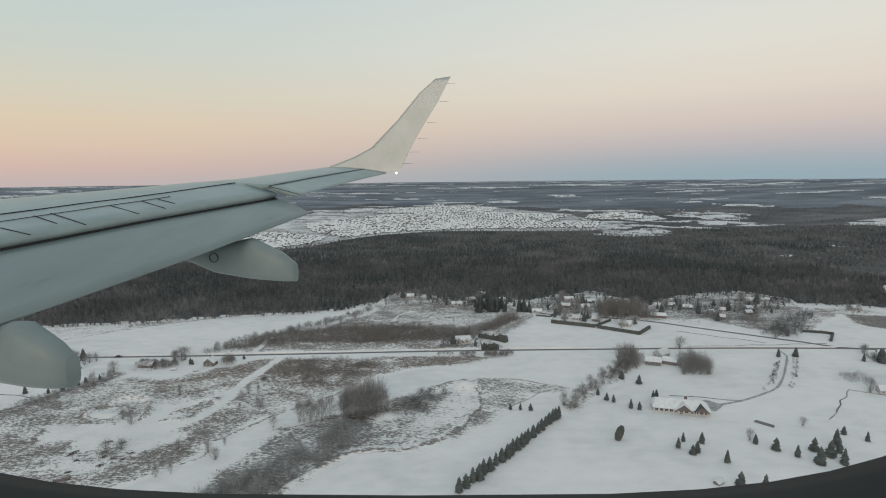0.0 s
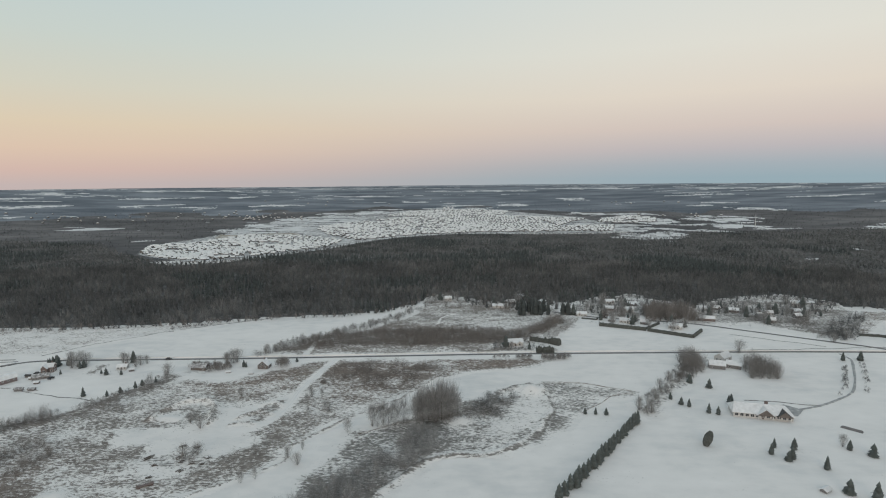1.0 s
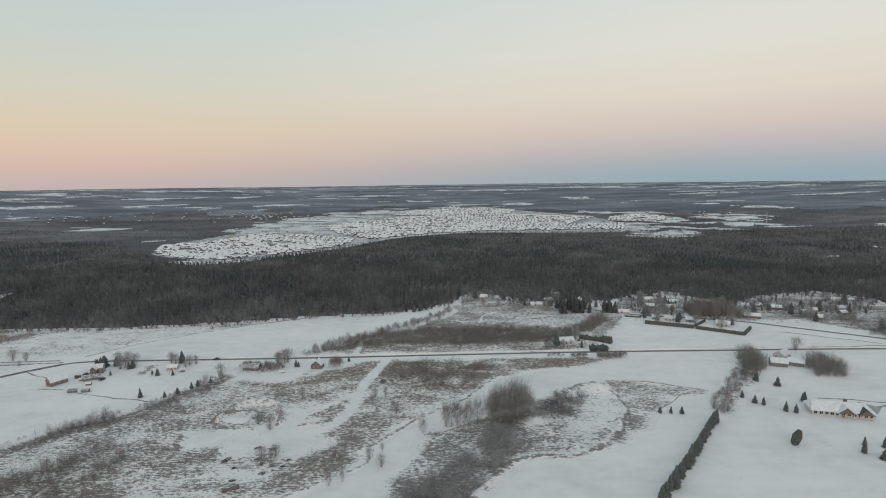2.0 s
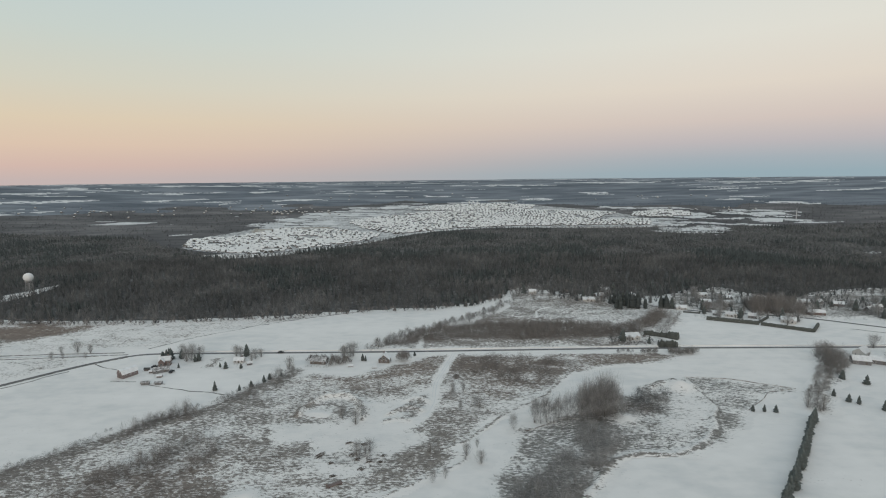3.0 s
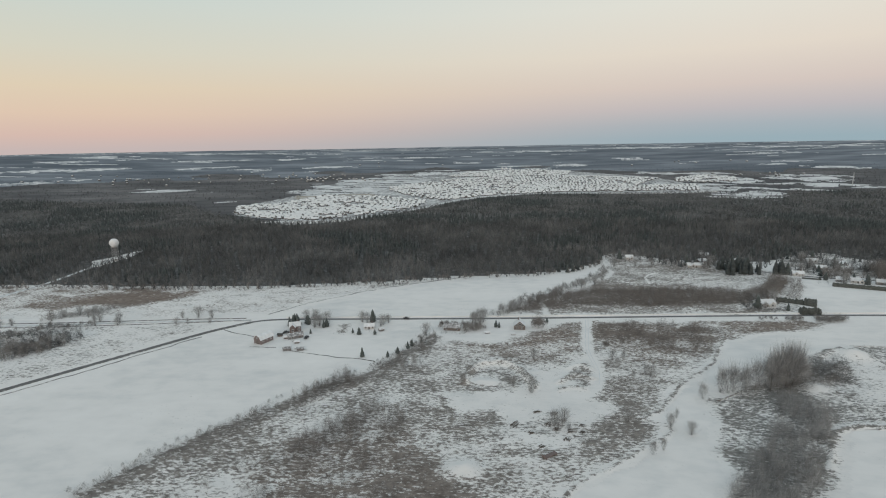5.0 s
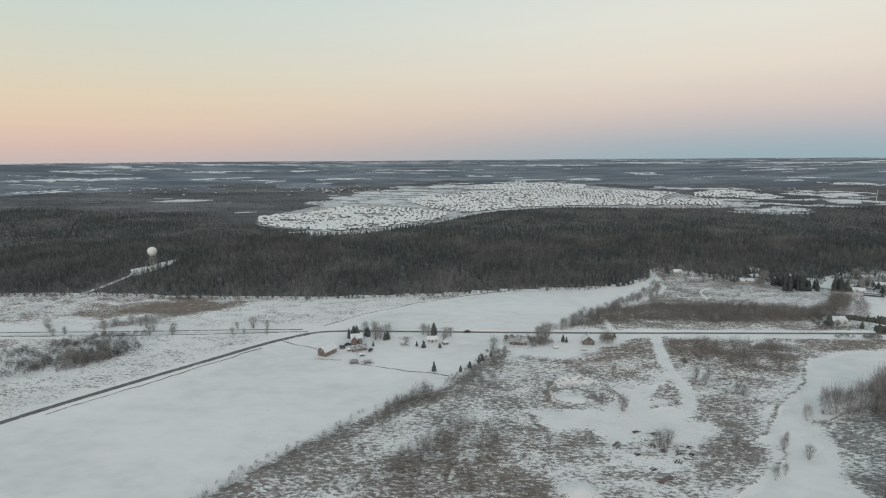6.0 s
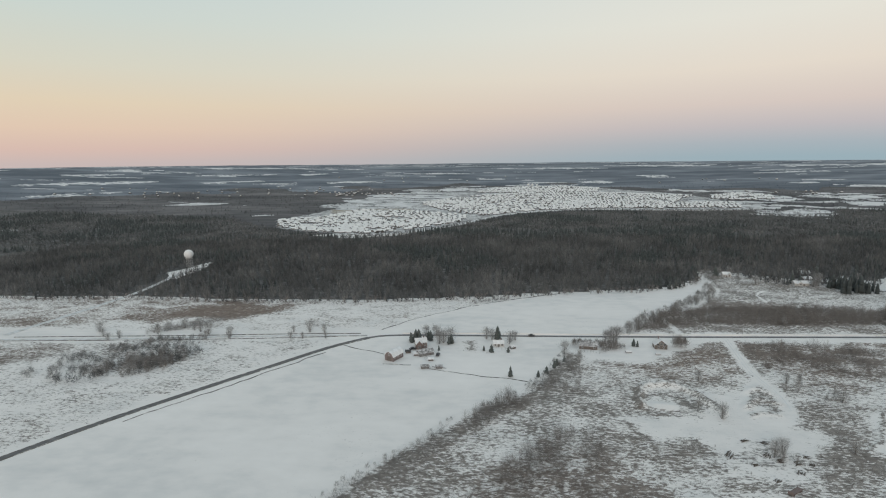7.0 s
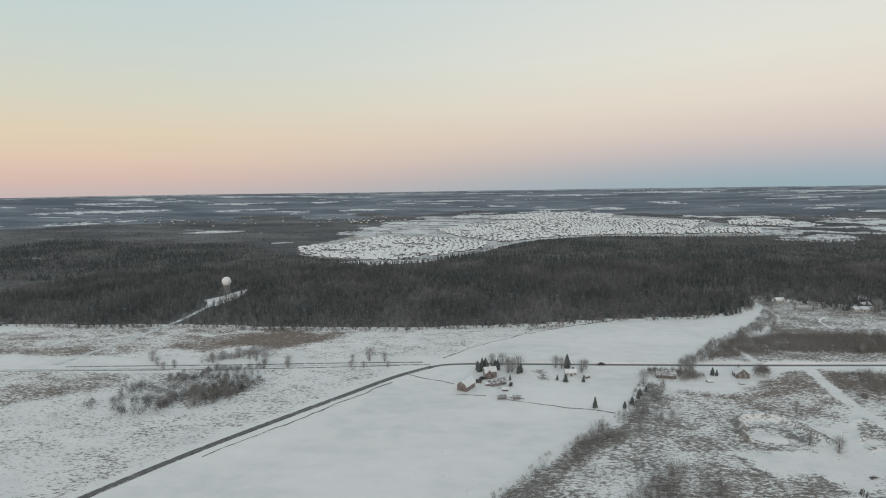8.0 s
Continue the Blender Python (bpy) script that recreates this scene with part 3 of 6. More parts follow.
def grid_sheet(name, poly, step, mat, lift, label, category, back=0.0):
    xs, ys = [p[0] for p in poly], [p[1] for p in poly]
    X, Y = np.arange(min(xs), max(xs), step), np.arange(min(ys), max(ys), step)
    gx, gy = np.meshgrid(X, Y, indexing="ij")
    ok = ~far_field(gx, gy) & inside(poly, gx + step / 2, gy + step / 2) & inside(poly, gx + step / 2, gy + step / 2 - back)
    V = np.column_stack([gx.ravel(), gy.ravel(), (ground_z(gx, gy) + lift).ravel()])
    F, n = [], len(Y)
    for i, j in zip(*np.nonzero(ok)):
        if i < len(X) - 1 and j < n - 1:
            a = i * n + j
            F += [(a, a + n, a + n + 1), (a, a + n + 1, a + 1)]
    used, back = np.unique(np.array(F), return_inverse=True)
    ob = new(name, tri_mesh(name, V[used], back.reshape(-1, 3), [mat]))
    return tagged(ob, label, category, kind="structure")


grid_sheet("forest_floor", WOOD, 6.0, SHADELITTER, 0.1, "leaf litter and thin snow under the wood, darkened as shade", "ground", 9.0)
grid_sheet("estate_ground", ESTATE, 12.0, ESTATEGROUND, 0.8, "snow-covered plots and streets of a housing estate", "ground")
grid_sheet("open_field", OPEN_FIELD, 12.0, FARFIELD, 1.2, "open snowy fields beside the housing estate", "field")
grid_sheet("estate_ground", BLOCKS[4], 12.0, ESTATEGROUND, 0.8, "snow-covered plots of a group of houses", "ground")
grid_sheet("brown_strip", BROWN_STRIP, 12.0, TAWNY, 1.4, "strip of brown rough grass in the housing estate", "field")
patch("radar_pad", RADAR_PAD, SNOW, 0.25, "cleared snowy pad in the wood round the radar tower", "clearing")

for glade in GLADES:
    patch("glade", glade, SNOW, 0.3, "small snowy clearing in the wood", "clearing")

# near fields: rough ground where weeds stand through the snow, thick or thin
SCRUB_MAIN = [(-205, 330), (-185, 324), (-168, 333), (-146, 347), (-130, 364), (-15, 362), (5, 347), (-30, 345), (-45, 330), (-69, 293), (-93, 270), (-108, 250), (-121, 237),
              (-112, 230), (-128, 216), (-149, 200), (-162, 188), (-200, 120), (-335, 120), (-318, 205), (-302, 226), (-287, 246), (-268, 267), (-248, 282), (-229, 312)]
SCRUB_NORTH = [(-173, 376), (-144, 412), (-103, 440), (-90, 466), (-72, 480), (-62, 520), (-52, 556), (8, 544), (62, 522), (78, 480), (70, 440), (40, 404), (46, 378)]
SCRUB_POND = [(-91, 252), (-83, 258), (-60, 270), (-40, 284), (5, 308), (22, 321), (44, 318), (75, 303), (58, 297), (34, 275), (20, 259), (4, 245), (-19, 233), (-48, 230),
              (-63, 205), (-78, 186), (-112, 180), (-98, 208), (-97, 228), (-87, 236)]
COVERS = []


def cover(outline, share, rust):
    """Weeds through the snow inside the outline: their share of the ground, and how russet they are."""
    COVERS.append((outline, share, rust))


cover(SCRUB_MAIN, 0.5, 0.4)
cover(SCRUB_NORTH, 0.47, 0.5)
cover(SCRUB_POND, 0.5, 0.05)
cover([(-132, 362), (-18, 361), (0, 346), (-50, 329), (-80, 292), (-108, 300), (-118, 330)], 0.56, 0.8)
cover([(-146, 350), (-134, 362), (-130, 330), (-134, 306), (-160, 304), (-200, 312), (-205, 324), (-180, 324)], 0.52, 0.9)
cover([(-236, 300), (-212, 302), (-200, 280), (-216, 255), (-240, 235), (-262, 246)], 0.54, 0.3)
cover([(-270, 225), (-226, 236), (-206, 205), (-190, 180), (-220, 130), (-300, 140)], 0.6, 0.7)
cover([(-206, 260), (-181, 264), (-159, 282), (-146, 291), (-136, 275), (-140, 255), (-128, 249), (-137, 237), (-154, 225), (-165, 222), (-179, 228), (-182, 246), (-198, 242)], 0.12, 0.1)
cover([(-196, 276), (-190, 292), (-179, 299), (-168, 290), (-164, 270), (-178, 264)], 0.42, 0.2)
cover([(-152, 272), (-146, 288), (-136, 294), (-130, 284), (-136, 268), (-146, 265)], 0.46, 0.3)
cover([(-182, 236), (-168, 238), (-158, 244), (-146, 232), (-152, 218), (-166, 214), (-178, 222)], 0.36, 0.1)
cover([(-43, 362), (39, 364), (22, 351), (2, 345), (-32, 346)], 0.55, 0.9)
cover([(-84, 466), (-40, 450), (23, 432), (76, 470), (74, 496), (18, 500), (-52, 500)], 0.45, 0.3)
cover([(-170, 380), (-140, 424), (-93, 439), (-48, 441), (20, 425), (66, 466), (74, 463), (22, 404), (-62, 396), (-101, 402), (-144, 388)], 0.6, 0.6)
cover([(-56, 238), (-36, 238), (-10, 246), (6, 262), (14, 284), (8, 298), (-10, 290), (-24, 272), (-44, 256)], 0.40, 0.0)
cover([(2, 292), (8, 312), (17, 312), (19, 298), (16, 278), (8, 263), (-8, 250), (-20, 252), (-12, 268)], 0.24, 0.3)
cover([(22, 320), (44, 317), (74, 302), (56, 298), (34, 275), (24, 262), (20, 280), (21, 300)], 0.43, 0.05)
cover([(-110, 182), (-88, 206), (-66, 226), (-44, 252), (-28, 254), (-52, 222), (-76, 188), (-90, 172)], 0.58, 0.1)
cover([(-338, 384), (-300, 418), (-279, 437), (-236, 462), (-277, 468), (-381, 452), (-470, 451), (-660, 456), (-740, 380), (-560, 372), (-420, 374)], 0.29, 0.7)
cover([(-660, 452), (-556, 462), (-473, 453), (-396, 452), (-416, 424), (-460, 399), (-501, 410), (-545, 424), (-620, 436)], 0.44, 0.8)
cover([(-720, 372), (-700, 455), (-560, 464), (-515, 442), (-520, 402), (-560, 382)], 0.46, 0.85)
cover([(-560, 446), (-512, 452), (-455, 445), (-412, 437), (-424, 416), (-450, 401), (-481, 403), (-508, 390), (-540, 402)], 0.6, 0.9)
cover([(-524, 422), (-506, 408), (-452, 407), (-424, 424), (-410, 438), (-440, 436), (-466, 438)], 0.68, 1.0)
cover([(-548, 436), (-520, 434), (-496, 442), (-470, 441), (-490, 436), (-522, 428)], 0.3, 0.8)
cover([(-362, 357), (-444, 250), (-520, 130), (-790, 200), (-720, 345), (-545, 347), (-430, 358)], 0.3, 0.3)
cover([(-640, 342), (-549, 346), (-517, 338), (-540, 311), (-570, 292), (-680, 270)], 0.5, 0.7)
cover([(-512, 318), (-498, 350), (-464, 357), (-440, 334), (-447, 318), (-466, 298), (-487, 296)], 0.44, 0.4)
cover([(160, 449), (203, 503), (249, 546), (318, 562), (353, 523), (341, 489), (290, 424), (262, 410), (227, 448)], 0.52, 0.4)
cover([(79, 500), (108, 546), (168, 570), (183, 531), (150, 476), (104, 474)], 0.5, 0.2)
cover([(186, 468), (214, 505), (300, 505), (292, 450), (262, 428), (232, 444)], 0.52, 0.15)
cover([(350, 490), (319, 454), (286, 413), (290, 407), (328, 443), (357, 462), (400, 462), (384, 486)], 0.5, 0.8)
cover([(344, 434), (362, 462), (400, 456), (440, 430), (372, 412), (359, 416)], 0.72, 0.3)
cover([(-283, 341), (-272, 342), (-270, 361), (-280, 358)], 0.66, 0.5)
cover([(64, 282), (90, 312), (122, 352), (132, 350), (96, 302), (74, 270)], 0.36, 0.2)
X0, Y0, CELL = -790.0, 110.0, 1.25


def blur(a, k):
    for axis in (0, 1):
        c = np.cumsum(np.concatenate([np.zeros_like(np.take(a, [0], axis)), np.pad(a, [(k, k) if i == axis else (0, 0) for i in (0, 1)], mode="edge")], axis), axis)
        n = c.shape[axis]
        a = (np.take(c, np.arange(2 * k + 1, n), axis) - np.take(c, np.arange(0, n - 2 * k - 1), axis)) / (2 * k + 1)
    return a


def cover_maps():
    gx, gy = np.meshgrid(np.arange(X0, 460, CELL), np.arange(Y0, 590, CELL), indexing="ij")
    jx, jy = gx + 8 * (value_noise(gx / 11, gy / 11, 5) - 0.5), gy + 8 * (value_noise(gx / 13, gy / 13, 6) - 0.5)
    cover, rust = np.zeros(gx.shape), np.full(gx.shape, 0.3)
    for poly, c, r in COVERS:
        hit = inside(poly, jx, jy)
        cover[hit], rust[hit] = c, r
    cover, rust = blur(blur(cover, 2), 1), blur(blur(rust, 5), 5)
    wild = cover * (0.75 * value_noise(gx / 42, gy / 26, 7) + 0.5 * value_noise(gx / 12, gy / 8, 8) - 0.62)
    cover, rise = np.clip(cover + wild * 0.7, 0, 1), np.zeros(gx.shape)
    for pts, wide, high, share in BANKS:
        d = line_distance(spline(pts, 3.0), gx + 2.0 * (value_noise(gx / 5, gy / 5, 31) - 0.5), gy + 2.0 * (value_noise(gx / 5, gy / 5, 32) - 0.5))
        k = np.exp(-(d / wide) ** 2)
        rise += high * k
        cover += (share - cover) * np.clip(k * 1.3, 0, 1)
    for x, y, r, high in HEAPS:
        k = np.exp(-((gx - x) ** 2 + 1.6 * (gy - y) ** 2) / r ** 2)
        rise += high * k
        cover *= 1 - 0.85 * np.clip(k * 1.4, 0, 1)
        cover = np.maximum(cover, 0.03 * (k > 0.02))
    return gx, gy, np.clip(cover, 0, 1), rust, rise


# banks of pushed-up earth (line, half width, height, weeds), cleared ways (no height), and round heaps under snow
BANKS = [([(-198, 272), (-194, 285), (-189, 293), (-182, 296), (-174, 294), (-169, 287), (-166, 279), (-164, 268)], 2.2, 2.2, 0.40), ([(-199, 270), (-196, 286), (-190, 295.5), (-181, 298.5), (-173, 296)], 1.2, 0.0, 0.68),
         ([(-195, 279), (-190, 283.5), (-182, 285.5), (-177, 281), (-174, 271)], 1.2, 0.0, 0.66), ([(-168, 285), (-165, 276), (-163, 266)], 1.4, 0.0, 0.68),
         ([(-143, 289), (-136, 293), (-132, 288)], 1.7, 1.2, 0.3), ([(-144, 291), (-136, 295), (-131, 290)], 1.2, 0.0, 0.75), ([(-151, 273), (-146, 278), (-140, 282), (-134, 277)], 1.8, 1.5, 0.55),
         ([(-152, 265), (-146, 267), (-139, 266)], 1.5, 0.8, 0.5),
         ([(-117, 367), (-120, 352), (-124, 334), (-128, 314), (-128.5, 299), (-129, 286), (-132.5, 272), (-137, 263), (-146, 257), (-156, 255)], 2.6, 0.0, 0.02), ([(-161, 258), (-152, 275), (-142, 290), (-130, 304)], 1.6, 0.0, 0.06), ([(-141, 376), (-142, 395), (-140, 409), (-132, 416)], 1.5, 0.0, 0.02), ([(-46, 456), (-44, 468), (-41, 480), (-30, 492)], 0.8, 0.0, 0.05),
         ([(20, 318), (17, 302), (18, 288), (18, 279), (12, 267), (3, 251), (-7, 241), (-18, 235), (-28, 233.5), (-39, 233.5), (-47, 230), (-57, 218), (-66, 205)], 1.6, 0.8, 0.3),
         ([(21.5, 318), (19, 302), (20, 288), (20, 279), (14, 266), (5, 249.5), (-6, 239.5), (-18, 233.5), (-28, 232), (-39, 232), (-48, 228.5), (-58, 217)], 1.0, 0.0, 0.66),
         ([(-330, 180), (-310, 209), (-282, 246), (-264, 265), (-248, 278), (-228, 312), (-216, 334)], 5.0, 0.3, 0.62),
         ([(-14, 283), (-10, 300), (-1, 309), (12, 316)], 2.5, 1.2, 0.55),
         ([(-30, 345), (-45, 330), (-57, 311), (-69, 293), (-82, 281), (-93, 270), (-108, 250), (-121, 237)], 0.9, 0.4, 0.56),
         ([(-121, 237), (-112, 230), (-128, 216), (-149, 200), (-162, 188), (-190, 142)], 0.9, 0.3, 0.5)]
HEAPS = [(-190, 273, 4.5, 1.2), (-184, 272, 3.5, 0.9), (-161, 284, 4.0, 1.0), (-145, 271, 3.2, 1.0), (12, 306, 7.0, 3.4), (-32, 267, 6.0, 1.6), (-198, 201, 6.5, 2.2)]


def line_distance(line, gx, gy):
    """How far each place is from a line of points."""
    best = np.full(gx.shape, 1e9)
    for a, b in zip(line, line[1:]):
        d = b - a
        t = np.clip(((gx - a.x) * d.x + (gy - a.y) * d.y) / max(d.length_squared, 1e-6), 0, 1)
        best = np.minimum(best, np.hypot(gx - a.x - t * d.x, gy - a.y - t * d.y))
    return best


GX, GY, COVER, RUST, RISE = cover_maps()


def cover_at(p):
    i = np.clip(((p[:, 0] - X0) / CELL).astype(int), 0, COVER.shape[0] - 1)
    j = np.clip(((p[:, 1] - Y0) / CELL).astype(int), 0, COVER.shape[1] - 1)
    return COVER[i, j]


def rough_ground():
    n = GX.shape[1]
    full = np.clip(COVER * 4, 0, 1)
    z = 0.015 + full * (0.16 + 0.25 * (value_noise(GX / 6, GY / 6, 9) - 0.5)) + RISE * (0.85 + 0.3 * value_noise(GX / 4, GY / 4, 33)) + ground_z(GX, GY)
    V = np.column_stack([GX.ravel(), GY.ravel(), z.ravel()])
    i, j = np.nonzero((COVER[:-1, :-1] > 0.015) | (RISE[:-1, :-1] > 0.05))
    a = i * n + j
    F = np.concatenate([np.column_stack([a, a + n, a + n + 1]), np.column_stack([a, a + n + 1, a + 1])])
    used, back = np.unique(F, return_inverse=True)
    me = tri_mesh("rough_ground", V[used], back.reshape(-1, 3), [ROUGH])
    for name, values in (("cover", COVER), ("rust", RUST)):
        me.attributes.new(name, "FLOAT", "POINT").data.foreach_set("value", values.ravel()[used].astype(np.float32))
    tagged(new("rough_ground", me), "rough ground with grey and russet dead weeds through snow", "ground", kind="structure")


rough_ground()

# roads and tracks
ribbon("road", [(700, 345), (420, 360), (315, 368), (214, 373), (114, 374), (-2, 374), (-160, 370), (-278, 369), (-322, 368.5), (-343, 363), (-364, 344), (-387, 315), (-410, 286),
                (-440, 246), (-470, 200), (-520, 130)], 2.5, ASPHALT, "dark ploughed two-lane country road", "road")
BEND = [(-343, 363), (-364, 344), (-387, 315), (-410, 286), (-440, 246), (-470, 200), (-520, 130)]
for off in (-1.6, 1.6):
    edge = []
    for i, p in enumerate(BEND):
        d = (Vector(BEND[min(i + 1, 6)]) - Vector(BEND[max(i - 1, 0)])).normalized()
        edge.append((p[0] - d.y * off, p[1] + d.x * off))
    ribbon("road_edge", edge, 0.5, DITCHWEED, "dark weedy edge of the country road", "verge", 0.17, 0.1, 0.6)
ribbon("road_bank", [(315, 371.8), (114, 378), (-2, 378), (-160, 374), (-278, 373), (-322, 372)], 1.0, SNOW, "low ploughed snow bank", "bank", 0.5, 0.2, 0.5)
ribbon("side_road", [(312, 366.5), (291, 371), (271, 385), (254, 396), (208, 427), (180, 446), (142, 461), (109, 470), (78, 484), (40, 512)], 2.7, ASPHALT, "dark ploughed side road", "road", 0.2)
ribbon("track", [(-345, 366), (-403, 364), (-474, 358), (-542, 353), (-700, 345)], 2.2, TRACKSNOW, "snow-packed farm track", "track", 0.2, 0.04, 0.3)
ribbon("track", [(-345, 367), (-395, 361), (-461, 355), (-532, 351), (-620, 346)], 0.6, DITCHWEED, "line of dead weeds along the track", "track", 0.24, 0.2, 0.6)
ribbon("track", [(-350, 371), (-403, 368), (-465, 363), (-517, 360), (-580, 356)], 0.6, DITCHWEED, "line of dead weeds along the track", "track", 0.22, 0.2, 0.6)
ribbon("radar_road", [(-590, 360), (-583, 400), (-577, 442), (-574, 481), (-578, 532), (-578, 566)], 4.5, TRACKSNOW, "straight snowy access road to the radar", "road", 0.25)
for off in (-0.8, 0.8):
    ribbon("dirt_track", [(-117 + off, 367), (-120 + off, 352), (-124 + off, 334), (-128 + off, 314), (-128.5 + off, 299), (-129 + off, 286), (-132.5 + off, 272 - off)], 0.3, PACKED, "shallow wheel track in snow winding through weeds", "track", 0.05, 0.02, 0.9)
ribbon("driveway", [(241, 368), (240, 356), (226, 335), (212, 316), (198, 300), (184, 291), (166, 282), (146, 276)], 1.4, DRIVE, "curved slushy driveway to the bungalow", "drive", 0.2, 0.04, 0.5)
patch("house_yard", [(137, 273), (146, 269), (154, 277), (148, 284), (139, 281)], DRIVE, 0.17, "slushy yard beside the bungalow", "yard", 2.0, 0.8)
for a, b, k in (((-338, 379), (-313, 409), 1.5), ((-313, 409), (-278, 439), 1.7), ((-278, 439), (-247, 458), 2.0), ((-247, 458), (-190, 487), 1.8), ((-300, 313), (-247, 298), 0.8), ((-358, 349), (-328, 334), 0.7), ((-364, 336), (-430, 248), 0.8), ((200, 258), (238, 296), 0.8), ((238, 296), (300, 262), 0.8),
                ((-290, 314), (-298, 316), 0.7), ((130, 291), (166, 283), 0.9), ((293, 424), (346, 488), 1.0), ((170, 377.5), (286, 381), 0.7), ((189, 417), (243, 384), 0.7), ((-326, 320), (-310, 318), 0.7)):
    ribbon("ditch", wavy([a, b], 5.0, 1.7, False), k * 0.6, DITCHWEED, "weedy ditch along a field edge", "ditch", 0.15, 0.1, 0.9)
for pts in ([(20, 320), (44, 318), (74, 303)], [(34, 276), (58, 298), (75, 303)], [(-84, 254), (-64, 266), (-40, 270), (-24, 276)]):
    ribbon("pond_rim", wavy(pts, 5.0, 0.8, False), 0.5, SCRUB, "weedy bank of the frozen stream and pond", "bank", 0.3, 0.2, 1.0)

ribbon("estate_road", [(-590, 1085), (-525, 985), (-466, 896), (-404, 897), (-353, 1010), (-305, 1135), (-258, 1270), (-168, 1396), (-5, 1476), (203, 1456), (357, 1446), (488, 1476)], 11.0, FARFIELD,
       "pale snowy road round the housing estate", "road", 1.3)

# ---- the wood ----


def forest():
    r2 = random.Random(3)
    con = [conifer_form(r2, 4, 7, 0.22) for _ in range(4)]
    con_far = [conifer_form(r2, 2, 5, 0.24) for _ in range(3)]
    bare = [fan_form(r2, 40, 0.30, 0.013, 0.2) for _ in range(7)]
    bare_far = [twig_form(r2, 9, 0.26, 0.3, 0.035, 0.014, 1.2) for _ in range(4)]
    cut = [RADAR_PAD, RADAR_CUT, ESTATE, *GLADES, [(-10, 532), (60, 470), (110, 470), (120, 530), (50, 528)]]

    def belt(p, tall):
        keep = inside(WOOD, p[:, 0], p[:, 1]) & ~in_any(cut, p)
        keep &= ~far_field(p[:, 0], p[:, 1])
        p = p[keep]
        mix = np.array([1.2 * noise.noise((x / 130, y / 130, 2.2)) + 0.7 * noise.noise((x / 35, y / 35, 5.0)) for x, y in p])
        spruces = 1.0 * np.exp(-((p[:, 0] - 330) / 140) ** 2 - ((p[:, 1] - 770) / 90) ** 2)
        return p, mix + spruces + rng.uniform(-0.2, 0.2, len(p)) - 0.35 * smooth(0, 350, p[:, 0]) + 0.1

    # near half, tree by tree
    near, mix = belt(jitter_grid(-900, 560, 430, 800, 6.2, rng), 1)
    far, mixf = belt(jitter_grid(-1500, 1450, 800, 1500, 8.5, rng), 1)
    for name, label, pts, sel, forms, mat, lo, hi, wide in (
            ("conifer_wood", "dark spruces in a dense wood", near, mix > 0.45, con, CONIFER, 7.0, 12.0, 1.0),
            ("hardwood", "bare grey hardwood trees in a dense wood", near, mix <= 0.45, bare, TWIGDARK, 7.5, 13.0, 1.0),
            ("conifer_wood", "dark spruces deep in a dense wood", far, mixf > 0.2, con_far, CONIFER, 7.0, 10.0, 1.2),
            ("hardwood", "bare grey hardwood trees deep in a dense wood", far, mixf <= 0.2, bare_far, TWIGDARK, 7.0, 10.0, 1.5)):
        p = pts[sel]
        h = rng.uniform(lo, hi, len(p))
        V, F = scatter(forms, p, h, h * wide, rng)
        tagged(new(name, tri_mesh(name, V, F, [mat])), label, "wood", kind="stuff")
    # loose trees among the village houses and a fringe of brush along the wood
    p = jitter_grid(-50, 420, 440, 580, 6.0, rng)
    p = p[in_any([[(-50, 560), (0, 512), (70, 504), (120, 530), (60, 545)], [(84, 484), (108, 530), (165, 555), (186, 526), (150, 474)], [(190, 480), (249, 534), (330, 550), (353, 516), (300, 470)]], p)]
    p = p[rng.random(len(p)) < np.where(p[:, 0] < 80, 0.95, 0.42)]
    h = rng.uniform(4.5, 9.0, len(p)) + 1.5 * (p[:, 0] < 110)
    V, F = scatter(bare + con[:2], p, h, h * 1.1, rng)
    tagged(new("village_trees", tri_mesh("village_trees", V, F, [TWIGDARK])), "bare trees and small spruces among village plots", "trees", kind="stuff")
    p = jitter_grid(130, 200, 470, 516, 4.2, rng)
    p = p[inside([(140, 478), (150, 502), (190, 514), (198, 492), (170, 470)], p[:, 0], p[:, 1])]
    h = rng.uniform(5.5, 10.0, len(p))
    V, F = scatter(bare, p, h, h * 1.2, rng)
    tagged(new("grove", tri_mesh("grove", V, F, [TWIGDARK])), "grove of bare trees beside the village", "trees", kind="stuff")
    edge = wavy([(-900, 470)] + WOOD[2:14], 2.6, 5.0, False)
    p = np.array(edge) + rng.uniform(-3.5, 3.5, (len(edge), 2))
    h = rng.uniform(2.0, 7.0, len(p))
    V, F = scatter([twig_form(r2, 20, 0.5, 0.05, 0.03, 0, 0.9) for _ in range(4)], p, h, h, rng)
    tagged(new("wood_fringe", tri_mesh("wood_fringe", V, F, [RUSSET])), "bare brush along the edge of the wood", "bushes", kind="stuff")
    # distance: crowns among fields to the skyline
    R = 950 + 3800 * np.sqrt(rng.random(42000)) ** 1.1
    A = rng.uniform(radians(30), radians(152), len(R))
    p = np.column_stack([CX + R * np.cos(A), CY + R * np.sin(A)])
    keep = ~inside(WOOD, p[:, 0], p[:, 1]) & ~inside(ESTATE, p[:, 0], p[:, 1])
    keep &= ~far_field(p[:, 0], p[:, 1])
    p = p[keep]
    gone = np.hypot(p[:, 0] - CX, p[:, 1] - CY)
    p = p[rng.random(len(p)) > smooth(1900, 3000, gone)]
    h = rng.uniform(3, 5.5, len(p))
